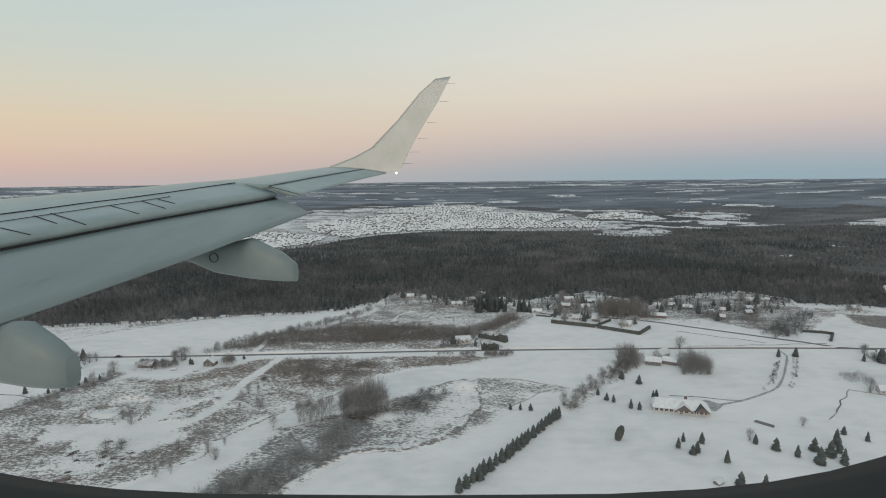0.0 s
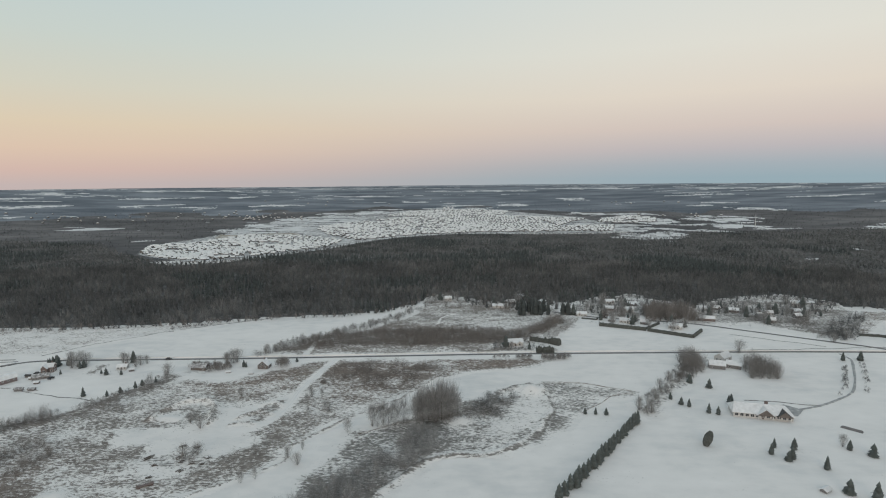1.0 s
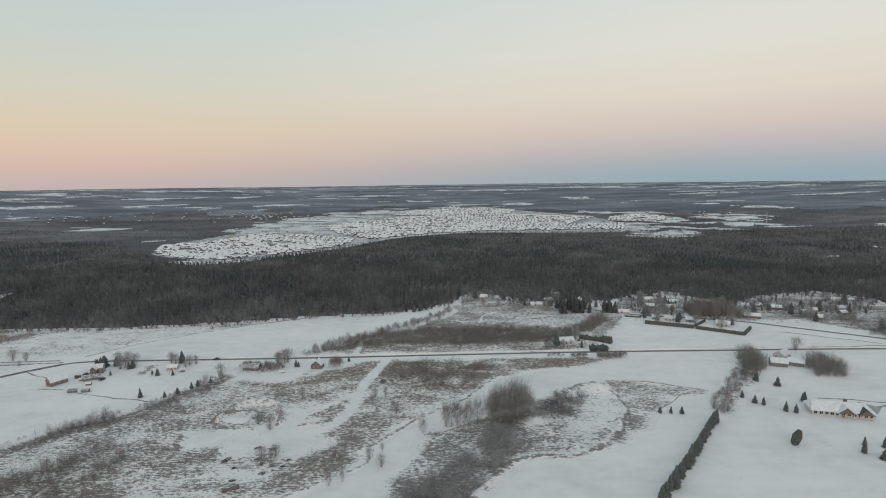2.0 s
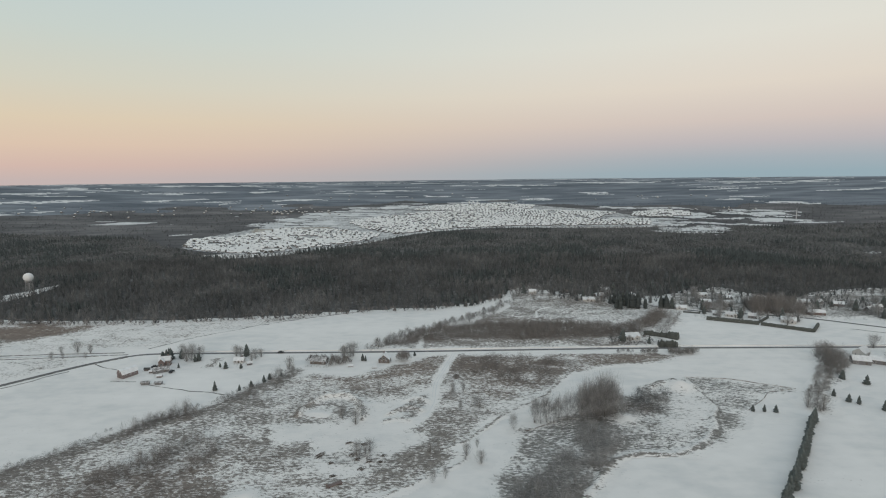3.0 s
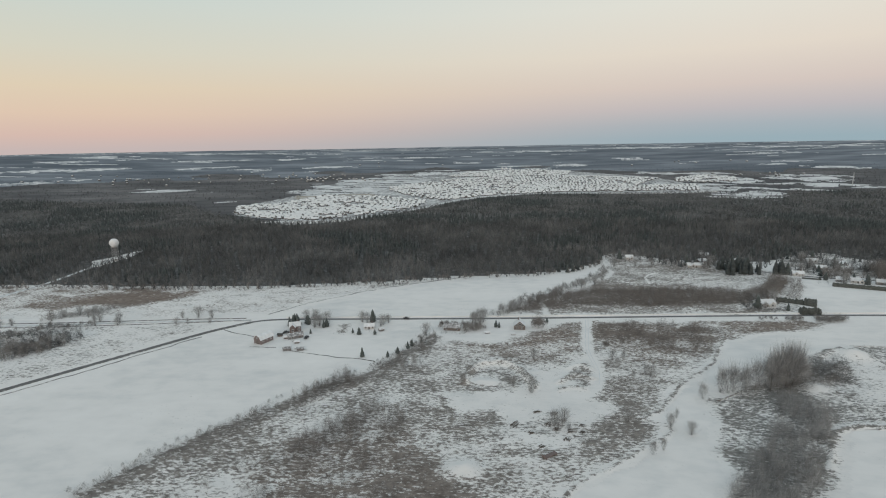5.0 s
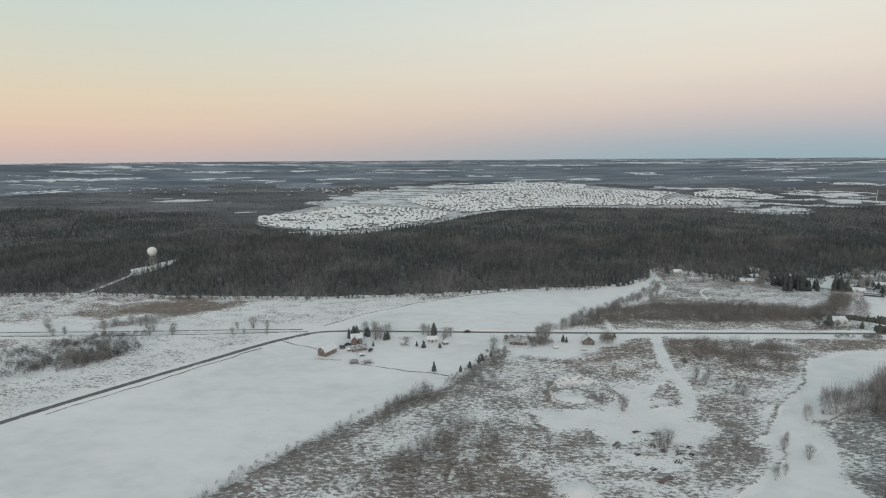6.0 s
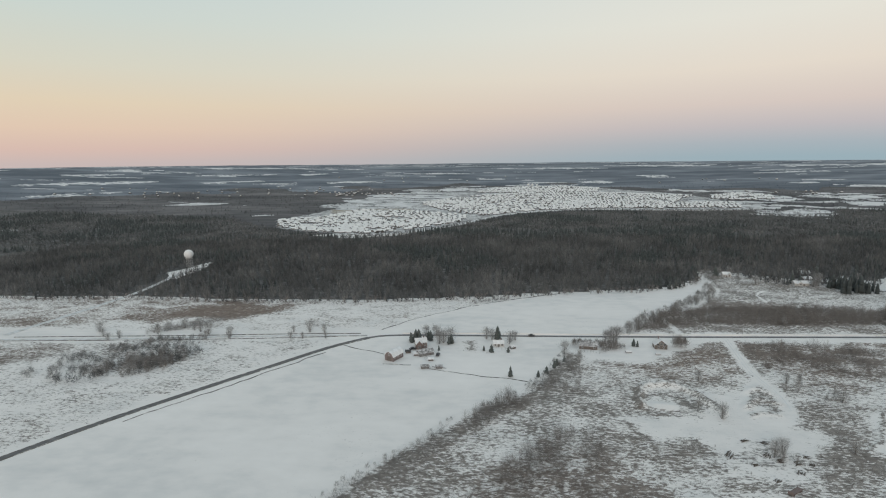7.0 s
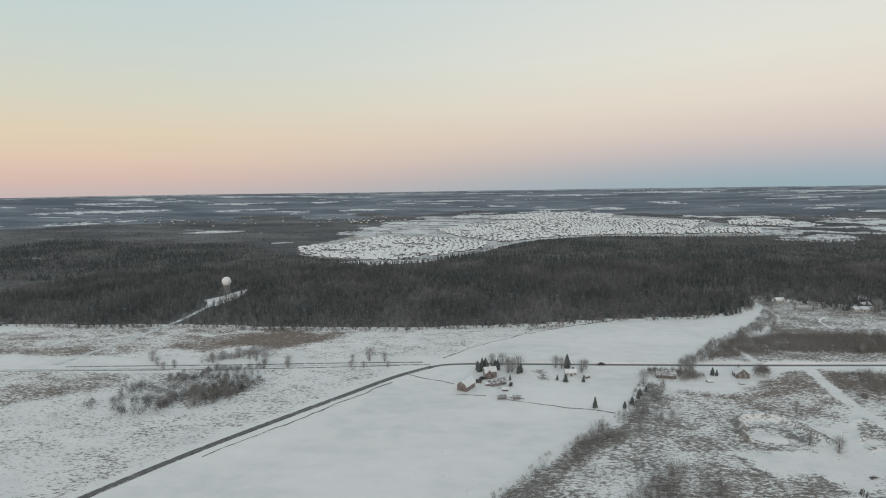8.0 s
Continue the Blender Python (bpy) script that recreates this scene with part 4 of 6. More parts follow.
    # crowns beyond the same uneven line get the painted haze blue too
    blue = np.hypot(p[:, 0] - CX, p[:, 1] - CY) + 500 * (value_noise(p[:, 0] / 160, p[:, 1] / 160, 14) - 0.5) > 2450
    for sel, mat, label in ((~blue, FARWOOD, "far mixed woods between snowy fields"), (blue, FARHAZE, "far woods stretching to the skyline, coloured blue for haze")):
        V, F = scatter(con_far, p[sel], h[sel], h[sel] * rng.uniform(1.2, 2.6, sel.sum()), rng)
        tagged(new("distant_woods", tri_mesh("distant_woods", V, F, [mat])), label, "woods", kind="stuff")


forest()

# ---- housing estate beyond the wood ----


def estate():
    """Rows of small houses, two rows to a street, with street trees between."""
    V, F, M = [], [], []
    X, Y = np.meshgrid(np.arange(-780, 760, 10.0), np.arange(840, 2450, 14.5))
    p = np.column_stack([X.ravel(), Y.ravel() + 5.0 * (np.arange(X.size) // X.shape[1] % 2)])
    p[:, 0] += 70 * (value_noise(p[:, 0] / 200, p[:, 1] / 200, 21) - 0.5) + rng.uniform(-2.5, 2.5, len(p))
    p[:, 1] += 130 * (value_noise(p[:, 0] / 240, p[:, 1] / 300, 22) - 0.5) + rng.uniform(-2.5, 2.5, len(p))
    p = p[in_any(BLOCKS, p) & (value_noise(p[:, 0] / 60, p[:, 1] / 45, 23) < 0.86) & (rng.random(len(p)) < 0.9)]
    for px, py in p:
        L, W, e, rr = random.uniform(5.5, 8.5), random.uniform(5, 6.8), random.uniform(1.8, 3.2), random.uniform(1.6, 2.6)
        a = radians(10 + 40 * noise.noise((px / 250, py / 250, 3.0)) + random.choice((0, 0, 90)) + random.uniform(-8, 8))
        c, s = math.cos(a), math.sin(a)
        z = float(ground_z(px, py)) + 0.6
        b = len(V)
        o = 0.5
        pts = [(-L / 2, -W / 2, 0), (L / 2, -W / 2, 0), (L / 2, W / 2, 0), (-L / 2, W / 2, 0), (-L / 2, -W / 2, e), (L / 2, -W / 2, e), (L / 2, W / 2, e), (-L / 2, W / 2, e),
               (-L / 2, 0, e + rr), (L / 2, 0, e + rr),
               (-L / 2 - o, -W / 2 - o, e - 0.2), (L / 2 + o, -W / 2 - o, e - 0.2), (L / 2 + o, W / 2 + o, e - 0.2), (-L / 2 - o, W / 2 + o, e - 0.2), (-L / 2 - o, 0, e + rr + 0.3), (L / 2 + o, 0, e + rr + 0.3)]
        V += [(px + u * c - w * s, py + u * s + w * c, z + h) for u, w, h in pts]
        walls = [(0, 1, 5), (0, 5, 4), (1, 2, 6), (1, 6, 5), (2, 3, 7), (2, 7, 6), (3, 0, 4), (3, 4, 7), (4, 8, 7), (5, 6, 9)]
        roof = [(10, 11, 15), (10, 15, 14), (12, 13, 14), (12, 14, 15)]
        F += [tuple(b + i for i in f) for f in walls + roof]
        M += [0] * len(walls) + [1] * len(roof)
    tree = [(x + 6, y + random.uniform(-9, 9)) for x, y in p if random.random() < 0.4]
    bare = jitter_grid(-750, 740, 1100, 2420, 17.0, rng)
    bare = bare[inside(ESTATE, bare[:, 0], bare[:, 1]) & ~in_any(BLOCKS + [OPEN_FIELD], bare) & (value_noise(bare[:, 0] / 50, bare[:, 1] / 30, 24) > 0.6)]
    tree += [tuple(q) for q in bare]
    # small far hamlets on the rising land to the west
    for hx, hy, hr, count in ((-1500, 2050, 240, 60), (-780, 2080, 110, 90), (-900, 2250, 200, 50), (-700, 2900, 260, 20), (800, 2600, 240, 16), (820, 1950, 90, 24)):
        for _ in range(count * 2 // 5):
            px, py = random.gauss(hx, hr), random.gauss(hy, hr * 0.5)
            z = float(ground_z(px, py)) + 1.0
            b, w, d, h = len(V), random.uniform(2, 4.5), random.uniform(2, 4), random.uniform(3, 4.5)
            V += [(px - w, py - d, z), (px + w, py - d, z), (px + w, py + d, z), (px - w, py + d, z), (px - w, py - d, z + h), (px + w, py - d, z + h), (px + w, py + d, z + h), (px - w, py + d, z + h),
                  (px - w, py, z + h + 1.5), (px + w, py, z + h + 1.5)]
            F += [tuple(b + i for i in f) for f in ((0, 1, 5), (0, 5, 4), (1, 2, 6), (1, 6, 5), (3, 0, 4), (3, 4, 7), (4, 8, 7), (5, 6, 9), (4, 5, 9), (4, 9, 8), (6, 7, 8), (6, 8, 9))]
            M += [0] * 8 + [1] * 4
    ob = new("estate_houses", tri_mesh("estate_houses", V, F, [HOUSEWALL, ESTATEROOF], M))
    tagged(ob, "hundreds of small suburban houses with snow-covered roofs", "houses", kind="stuff")
    r2 = random.Random(5)
    t = np.array(tree)
    h = rng.uniform(2.5, 5.5, len(t))
    VV, FF = scatter([twig_form(r2, 9, 0.3, 0.2, 0.05, 0.02), conifer_form(r2, 2, 5, 0.25)], t, h, h, rng)
    tagged(new("estate_trees", tri_mesh("estate_trees", VV, FF, [TWIGDARK])), "small bare street trees between the houses", "trees", kind="stuff")


estate()

# ---- brush and thickets ----
brush_rng = random.Random(11)
SHRUBS = [fan_form(brush_rng, 60, 0.75, 0.0058, 0.15) for _ in range(6)]
FANS = [fan_form(brush_rng, 130, 0.5, 0.0034, 0.2) for _ in range(5)]
BROOMS = [broom_form(brush_rng, 6, 16, 0.3, 0.0042) for _ in range(5)]
DOMES = [crown_form(brush_rng, 170, 0.52, -0.25, 0.0085) for _ in range(5)]
TUFTS = [twig_form(brush_rng, 7, 0.8, 0.0, 0.09, 0, 0.8) for _ in range(5)]


def thicket(name, poly, step, low, high, label, forms=SHRUBS, mat=TWIG, wide=1.0, skip=0.0):
    xs, ys = [q[0] for q in poly], [q[1] for q in poly]
    p = jitter_grid(min(xs), max(xs), min(ys), max(ys), step, rng, 1.3)
    p = p[inside(poly, p[:, 0], p[:, 1])]
    if forms is TUFTS:
        p = p[cover_at(p) + rng.uniform(-0.2, 0.2, len(p)) > 0.42]
    elif skip:
        p = p[np.array([noise.noise((x / 11, y / 11, 3.0)) for x, y in p]) + rng.uniform(-0.25, 0.25, len(p)) > skip - 0.3]
    h = rng.uniform(low, high, len(p))
    V, F = scatter(forms, p, h, h * wide, rng)
    return tagged(new(name, tri_mesh(name, V, F, [mat])), label, "bushes", kind="stuff")


def line_poly(pts, width):
    pts = [Vector(q) for q in pts]
    a, b = [], []
    for i, q in enumerate(pts):
        d = (pts[min(i + 1, len(pts) - 1)] - pts[max(i - 1, 0)]).normalized()
        a.append((q.x - d.y * width / 2, q.y + d.x * width / 2))
        b.append((q.x + d.y * width / 2, q.y - d.x * width / 2))
    return a + b[::-1]


HEDGE = [(-330, 180), (-310, 209), (-298, 226), (-282, 246), (-264, 265), (-248, 278), (-240, 292), (-228, 312), (-216, 334)]
thicket("hedgerow", line_poly(HEDGE, 11), 1.9, 1.6, 4.2, "overgrown bare hedgerow along the field", skip=0.1)
thicket("hedgerow", line_poly([(-276, 252), (-262, 266), (-250, 278)], 12), 2.6, 4.0, 8.5, "tall bare brush in the hedgerow", FANS, TWIG, 0.9, 0.05)
thicket("hedgerow", line_poly([(-236, 284), (-228, 300), (-220, 314)], 10), 3.0, 3.0, 6.5, "tall bare brush in the hedgerow", FANS, TWIG, 0.9, 0.15)
thicket("thicket", [(-170, 380), (-150, 404), (-134, 424), (-112, 432), (-93, 439), (-55, 440), (-30, 440), (6, 436), (24, 424), (36, 412), (10, 402), (-46, 398), (-73, 394), (-101, 398), (-130, 394)],
        2.0, 2.6, 5.4, "dense bare grey-brown thicket", SHRUBS, RUSSET, 1.0, 0.0)
thicket("thicket", [(-160, 392), (-134, 420), (-93, 436), (-30, 437), (10, 430), (28, 414), (0, 404), (-46, 400), (-73, 396), (-120, 396)], 3.8, 5.0, 8.5, "taller bare brush standing out of the thicket", FANS, RUSSET, 1.0, 0.15)
thicket("thicket", line_poly([(-176, 376), (-150, 408), (-112, 444), (-88, 472), (-66, 506)], 11), 4.6, 4.5, 9.0, "tall bare bushes along the field edge", DOMES, TWIG, 0.9, 0.1)
thicket("thicket", [(-116, 336), (-110, 356), (-46, 352), (-60, 326), (-76, 310), (-100, 324)], 4.6, 4.5, 8.5, "tall bare clumps in the thicket beside the road", FANS, RUSSET, 1.1, 0.3)
thicket("thicket", line_poly([(14, 416), (40, 434), (64, 466)], 12), 1.9, 5.0, 8.5, "tall bare brush at the field corner", SHRUBS, RUSSET, 0.9)
thicket("thicket", [(-119, 333), (-112, 356), (-99, 359), (-44, 353), (-38, 345), (-58, 324), (-75, 306), (-100, 322)], 1.9, 1.6, 4.4, "bare brown thicket beside the road", SHRUBS, RUSSET, 1.0, 0.2)
thicket("hedgerow", line_poly([(x - 5, y + 3) for x, y in HEDGE], 6), 3.4, 1.8, 3.8, "rounded bare bushes in the hedgerow", DOMES, TWIG, 1.0, 0.1)
thicket("thicket", [(258, 398), (264, 418), (296, 445), (334, 478), (340, 466), (300, 425), (278, 398)], 2.8, 4.0, 8.0, "tall bare grove by the road junction", FANS, TWIGDARK, 1.1, 0.2)
thicket("thicket", [(250, 430), (268, 462), (280, 460), (264, 432)], 2.6, 3.5, 7.0, "bare grove among village plots", FANS, TWIG, 1.1, 0.2)
thicket("thicket", [(-520, 292), (-512, 322), (-484, 352), (-452, 352), (-436, 330), (-452, 300), (-486, 284)], 4.2, 3.5, 7.5, "dark bare bushes in the meadow", DOMES, TWIGDARK, 1.0, 0.22)
thicket("thicket", [(-26, 276), (-20, 292), (-12, 304), (-2, 304), (2, 294), (-6, 282), (-12, 272)], 1.7, 2.0, 5.5, "dark bare brush on the pond bank", SHRUBS, TWIGDARK, 1.0, 0.12)
thicket("thicket", [(-508, 343), (-488, 354), (-450, 359), (-446, 351), (-486, 343)], 3.0, 2.5, 5.5, "rounded bare bushes along the farm track", DOMES, TWIG, 1.0, 0.1)
thicket("thicket", [(-269, 337), (-254, 341), (-248, 358), (-256, 363), (-264, 348)], 3.0, 1.0, 2.6, "bare garden shrubs round the cottage", SHRUBS, TWIG, 1.0, 0.3)
thicket("thicket", [(-318, 336), (-312, 341), (-298, 343), (-292, 334), (-304, 326)], 3.4, 0.8, 2.2, "bare shrubs and rank weeds in the farmyard", SHRUBS, TWIG, 1.0, 0.35)
thicket("thicket", [(84, 452), (84, 520), (150, 540), (230, 500), (300, 500), (300, 450), (234, 432), (170, 446), (120, 446)], 4.2, 0.8, 2.6, "dark garden shrubs among village plots", SHRUBS, TWIGDARK, 1.0, 0.25)
thicket("thicket", [(138, 457), (142, 476), (160, 488), (184, 478), (186, 458), (164, 450)], 2.6, 9.0, 17.0, "tall dense brown grove among village plots", FANS, RUSSET, 0.8, 0.05)
thicket("thicket", [(100, 466), (104, 478), (124, 484), (128, 474)], 3.0, 6.0, 11.0, "tall bare grove among village plots", FANS, RUSSET, 0.9, 0.1)
thicket("thicket", line_poly([(-276, 446), (-262, 452), (-246, 460)], 5), 2.2, 2.0, 4.5, "bare bushes at the corner of the fields", DOMES, TWIG, 1.0, 0.15)
STREAM = line_poly([(-46, 254), (-56, 237), (-68, 219), (-83, 202), (-104, 180)], 19)
thicket("thicket", STREAM, 2.5, 4.0, 8.5, "tall bare brush along the stream", FANS, PALETWIG, 1.15, 0.05)
thicket("thicket", STREAM, 2.3, 1.8, 4.2, "low bare brush along the stream", SHRUBS, TWIG, 1.0, 0.05)
thicket("thicket", [(-56, 262), (-54, 274), (-40, 280), (-24, 283), (-22, 274), (-36, 264)], 2.4, 1.5, 4.0, "bare brush round the foot of tall slender trees", SHRUBS, TWIG)
thicket("thicket", [(-79, 260), (-78, 267), (-60, 268), (-59, 261)], 2.6, 1.2, 3.2, "bare brush round the foot of slender trees", SHRUBS, PALETWIG)
thicket("thicket", [(-46, 262), (-48, 270), (-34, 278), (-16, 290), (-2, 296), (0, 288), (-12, 276), (-22, 268)], 1.9, 2.0, 4.5, "dark bare brush on the pond bank", SHRUBS, RUSSET)
thicket("thicket", [(-268, 210), (-252, 240), (-238, 248), (-220, 234), (-232, 204)], 2.6, 3.0, 7.0, "tall brown brush among weeds", FANS, RUSSET, 1.0, 0.1)
thicket("thicket", [(-290, 190), (-268, 214), (-236, 202), (-210, 190), (-214, 168), (-262, 160)], 3.2, 2.0, 6.0, "bare brown brush among weeds", FANS, RUSSET, 1.0, 0.25)
thicket("thicket", [(-161, 226), (-153, 226), (-152, 236), (-158, 238)], 1.8, 2.5, 5.5, "tall brush growing through log heaps", BROOMS, TWIG, 1.0)
thicket("thicket", [(-484, 296), (-474, 318), (-455, 332), (-440, 322), (-446, 304), (-464, 294)], 3.2, 4.0, 9.0, "dark bare bushes in the meadow", FANS, RUSSET, 1.0, 0.1)
thicket("thicket", line_poly([(-496, 368), (-475, 380), (-456, 398)], 7), 2.0, 3.0, 6.0, "bare brush along a ditch", SHRUBS, RUSSET)
thicket("thicket", [(-512, 318), (-498, 350), (-464, 357), (-440, 334), (-447, 318), (-466, 298), (-487, 296)], 2.6, 2.0, 4.5, "bare bushes in the meadow", SHRUBS, RUSSET, 1.0, 0.3)
thicket("thicket", [(-560, 318), (-530, 344), (-505, 338), (-520, 312), (-560, 298)], 3.0, 1.5, 3.0, "bare bushes in the meadow", SHRUBS, RUSSET, 1.0, 0.3)
thicket("thicket", line_poly([(-489, 366), (-479, 377), (-467, 399), (-450, 407), (-421, 430)], 6), 2.2, 1.0, 2.4, "low bare brush along a ditch", SHRUBS, RUSSET, 1.0, 0.2)
thicket("thicket", [(116, 334), (122, 360), (134, 363), (137, 350), (128, 334)], 2.3, 5.0, 12.5, "dense bare grove beside the farm buildings", FANS, TWIG, 0.9)
thicket("thicket", [(152, 322), (158, 344), (170, 352), (177, 340), (170, 322)], 2.3, 5.0, 12.5, "dense bare grove beside the farm buildings", FANS, TWIG, 0.9)
thicket("thicket", line_poly([(66, 274), (80, 294), (100, 316), (122, 346)], 8), 2.3, 2.0, 5.5, "dense bare brush along a fence line", DOMES, TWIG, 1.0, 0.1)
thicket("thicket", [(104, 318), (116, 342), (126, 340), (116, 322)], 2.3, 3.0, 6.5, "dense bare brush beside the farm grove", DOMES, TWIG)
thicket("thicket", [(-216, 347), (-214, 358), (-189, 356), (-184, 346), (-198, 342), (-199, 352), (-212, 353)], 1.9, 3.0, 5.6, "brush overgrowing an old house", DOMES, RUSSET)
thicket("thicket", [(-215, 341), (-213, 344), (-200, 343), (-197, 353), (-190, 354), (-187, 347), (-200, 339)], 2.0, 1.2, 2.6, "brush overgrowing an old house", SHRUBS, RUSSET)
thicket("thicket", line_poly([(40, 408), (62, 440), (78, 470)], 8), 2.0, 2.0, 4.0, "bare brush along a field edge", SHRUBS, RUSSET)
thicket("thicket", [(-4, 384), (-2, 398), (2, 406), (4, 398), (5, 388), (19, 386), (27, 394), (28, 386), (18, 382)], 2.2, 1.6, 4.0, "dark bushes round a house by the road", DOMES, TWIGDARK, 1.0, 0.1)
thicket("thicket", [(26, 361), (30, 367), (46, 368), (49, 363), (38, 359)], 1.6, 3.0, 5.5, "dense bare bushes beside the road", DOMES, TWIG)
thicket("thicket", [(10, 363), (12, 369), (23, 369), (22, 363)], 1.7, 2.6, 4.6, "dense bare bushes beside the road", DOMES, TWIG)
thicket("thicket", [(-6, 364), (-5, 369), (7, 369), (6, 364)], 1.9, 2.0, 3.8, "bare bushes beside the road", DOMES, TWIG, 1.0, 0.1)
thicket("thicket", [(200, 500), (223, 450), (252, 437), (263, 407), (306, 440), (330, 520), (300, 545), (240, 530)], 3.0, 1.5, 5.5, "bare bushes among village plots", SHRUBS, TWIG, 1.0, 0.35)
thicket("thicket", [(250, 404), (262, 420), (286, 420), (278, 402)], 2.0, 2.5, 4.5, "bare grove by the road junction", SHRUBS, TWIG)
thicket("thicket", [(246, 306), (250, 322), (264, 322), (264, 308)], 2.0, 2.0, 4.0, "bare bushes beside a cottage", SHRUBS, TWIG)
thicket("thicket", line_poly([(-58, 530), (-46, 560), (-30, 574)], 10), 2.5, 3.0, 6.0, "bare brush at the edge of the wood", SHRUBS, TWIG)
thicket("thicket", line_poly([(-178, 374), (-150, 410), (-112, 446), (-88, 474), (-62, 512)], 9), 2.2, 2.0, 5.0, "bare bushes along the field edge", SHRUBS, TWIG, 1.0, 0.2)
thicket("weeds", [(-205, 330), (-130, 362), (-15, 360), (-51, 327), (-81, 289), (-116, 255), (-137, 211), (-200, 150), (-320, 150), (-302, 226), (-268, 267), (-229, 312)], 3.4, 0.5, 1.3,
        "tufts of dead weeds above the snow", TUFTS, RUSSET, 1.0, 0.42)
thicket("weeds", [(-160, 378), (-88, 466), (-52, 550), (62, 522), (40, 404), (46, 378)], 3.6, 0.5, 1.3, "tufts of dead weeds above the snow", TUFTS, RUSSET, 1.0, 0.42)
thicket("weeds", [(-91, 252), (-40, 286), (28, 319), (34, 288), (3, 244), (-50, 227), (-92, 180), (-116, 180)], 3.4, 0.5, 1.4, "tufts of dead weeds on the bank", TUFTS, TWIG, 1.0, 0.42)

for row in ([(188, 296), (200, 308), (212, 324), (226, 344)], [(205, 298), (218, 314), (230, 332), (240, 346)]):
    thicket("drive_bushes", line_poly(row, 3.0), 1.9, 1.8, 3.6, "row of bare bushes beside the driveway", DOMES, TWIGDARK, 0.9, 0.05)

thicket("thicket", [(-300, 215), (-262, 262), (-232, 300), (-206, 318), (-196, 300), (-214, 262), (-190, 215), (-180, 170), (-260, 140), (-320, 150)], 4.6, 1.2, 3.2, "scattered bare bushes among weeds", SHRUBS, TWIG, 1.0, 0.42)
thicket("thicket", [(-250, 200), (-215, 215), (-196, 192), (-205, 160), (-260, 160)], 3.0, 2.0, 4.0, "brown bare bushes among weeds", SHRUBS, RUSSET, 1.0, 0.3)
thicket("thicket", [(-130, 300), (-84, 290), (-118, 250), (-150, 214), (-168, 210), (-140, 250)], 5.0, 1.0, 2.6, "scattered bare bushes among weeds", SHRUBS, TWIG, 1.0, 0.42)
thicket("thicket", [(-60, 250), (-30, 250), (10, 290), (24, 310), (-10, 296), (-50, 268)], 4.0, 0.8, 2.2, "scattered bare bushes on the pond bank", SHRUBS, TWIG, 1.0, 0.42)

# ---- single trees ----


def to_object(name, V, F, mat, parent):
    ob = new(name, tri_mesh(name, V, F, [mat]))
    ob.parent = parent
    return ob


def make_conifer(seed, width, name="spruce_tree", label="dark green spruce standing in snow", needles=None):
    r = random.Random(seed)
    root = tagged(new(name), label, "tree", "spruces on the snow")
    bm = bmesh.new()
    tube(bm, (0, 0, -0.03), (0, 0, 0.3), 0.022, 0.014, 6)
    part("trunk", bm, BARK, root)
    V, F = spruce_form(r, 11, 11, width)
    to_object("crown", V, F, needles or SPRUCE, root)
    return root


def make_bare(seed, name="bare_tree", spread=0.5, label="bare leafless tree standing in snow"):
    r = random.Random(seed)
    root = tagged(new(name), label, "tree", "bare trees")
    bm = bmesh.new()
    tube(bm, (0, 0, -0.02), (0, 0, 0.34), 0.018, 0.013, 6)
    tube(bm, (0, 0, 0.33), (0.01, 0.01, 0.8), 0.013, 0.003, 5)
    part("trunk", bm, BARK, root)
    bm = bmesh.new()
    for k in range(7):
        a, z = k * 2.4 + r.uniform(-.3, .3), 0.26 + 0.06 * k
        e = spread * r.uniform(0.42, 0.62)
        tube(bm, (0, 0, z), (e * math.cos(a), e * math.sin(a), z + e * r.uniform(0.6, 1.1)), 0.008, 0.002, 4)
    part("limbs", bm, BARK, root)
    V, F = crown_form(r, 190, spread * 1.1, 0.24, 0.0042)
    V2, F2 = fan_form(r, 280, spread * 1.05, 0.0036, 0.3)
    V, F = np.concatenate([V, V2]), np.concatenate([F, F2 + len(V)])
    to_object("crown", V, F, PALETWIG, root)
    return root


KINDS = [make_conifer(k, w) for k, w in ((1, 0.27), (2, 0.32), (3, 0.36), (7, 0.30), (9, 0.40))]
DARKS = [make_conifer(k, w, label="tall dark spruce among village houses", needles=CONIFER) for k, w in ((41, 0.22), (42, 0.26), (43, 0.30))]
BARES = [make_bare(k, spread=s) for k, s in ((4, 0.46), (5, 0.54), (6, 0.36))]
used_kinds = set()


def plant(kinds, x, y, h, i):
    """A tree of height h at x, y; the first of each kind is moved there, the others are copies."""
    ob = kinds[i % len(kinds)]
    m = pose(x, y, float(ground_z(x, y)), 0, 0, (i * 67) % 360) @ Matrix.Diagonal((h, h, h, 1))
    if ob.name in used_kinds:
        made = copy_thing(ob, m)
        made.matrix_basis = m
    else:
        used_kinds.add(ob.name)
        ob.matrix_basis = m


def make_poplar(seed, spread):
    r = random.Random(seed)
    root = tagged(new("slender_tree"), "tall slender bare tree with upswept twigs by the pond", "tree", "tall bare trees by the pond")
    bm = bmesh.new()
    tube(bm, (0, 0, -0.02), (0.01, 0, 0.6), 0.005, 0.002, 5)
    part("trunk", bm, BARK, root)
    V, F = broom_form(r, 5, 10, spread * 0.8, 0.0007)
    V2, F2 = crown_form(r, 520, spread * 1.15, -0.1, 0.0027)
    V3, F3 = fan_form(r, 150, spread * 1.05, 0.0016, 0.25)
    V, F = np.concatenate([V, V2, V3]), np.concatenate([F, F2 + len(V), F3 + len(V) + len(V2)])
    to_object("crown", V, F, PALETWIG, root)
    return root


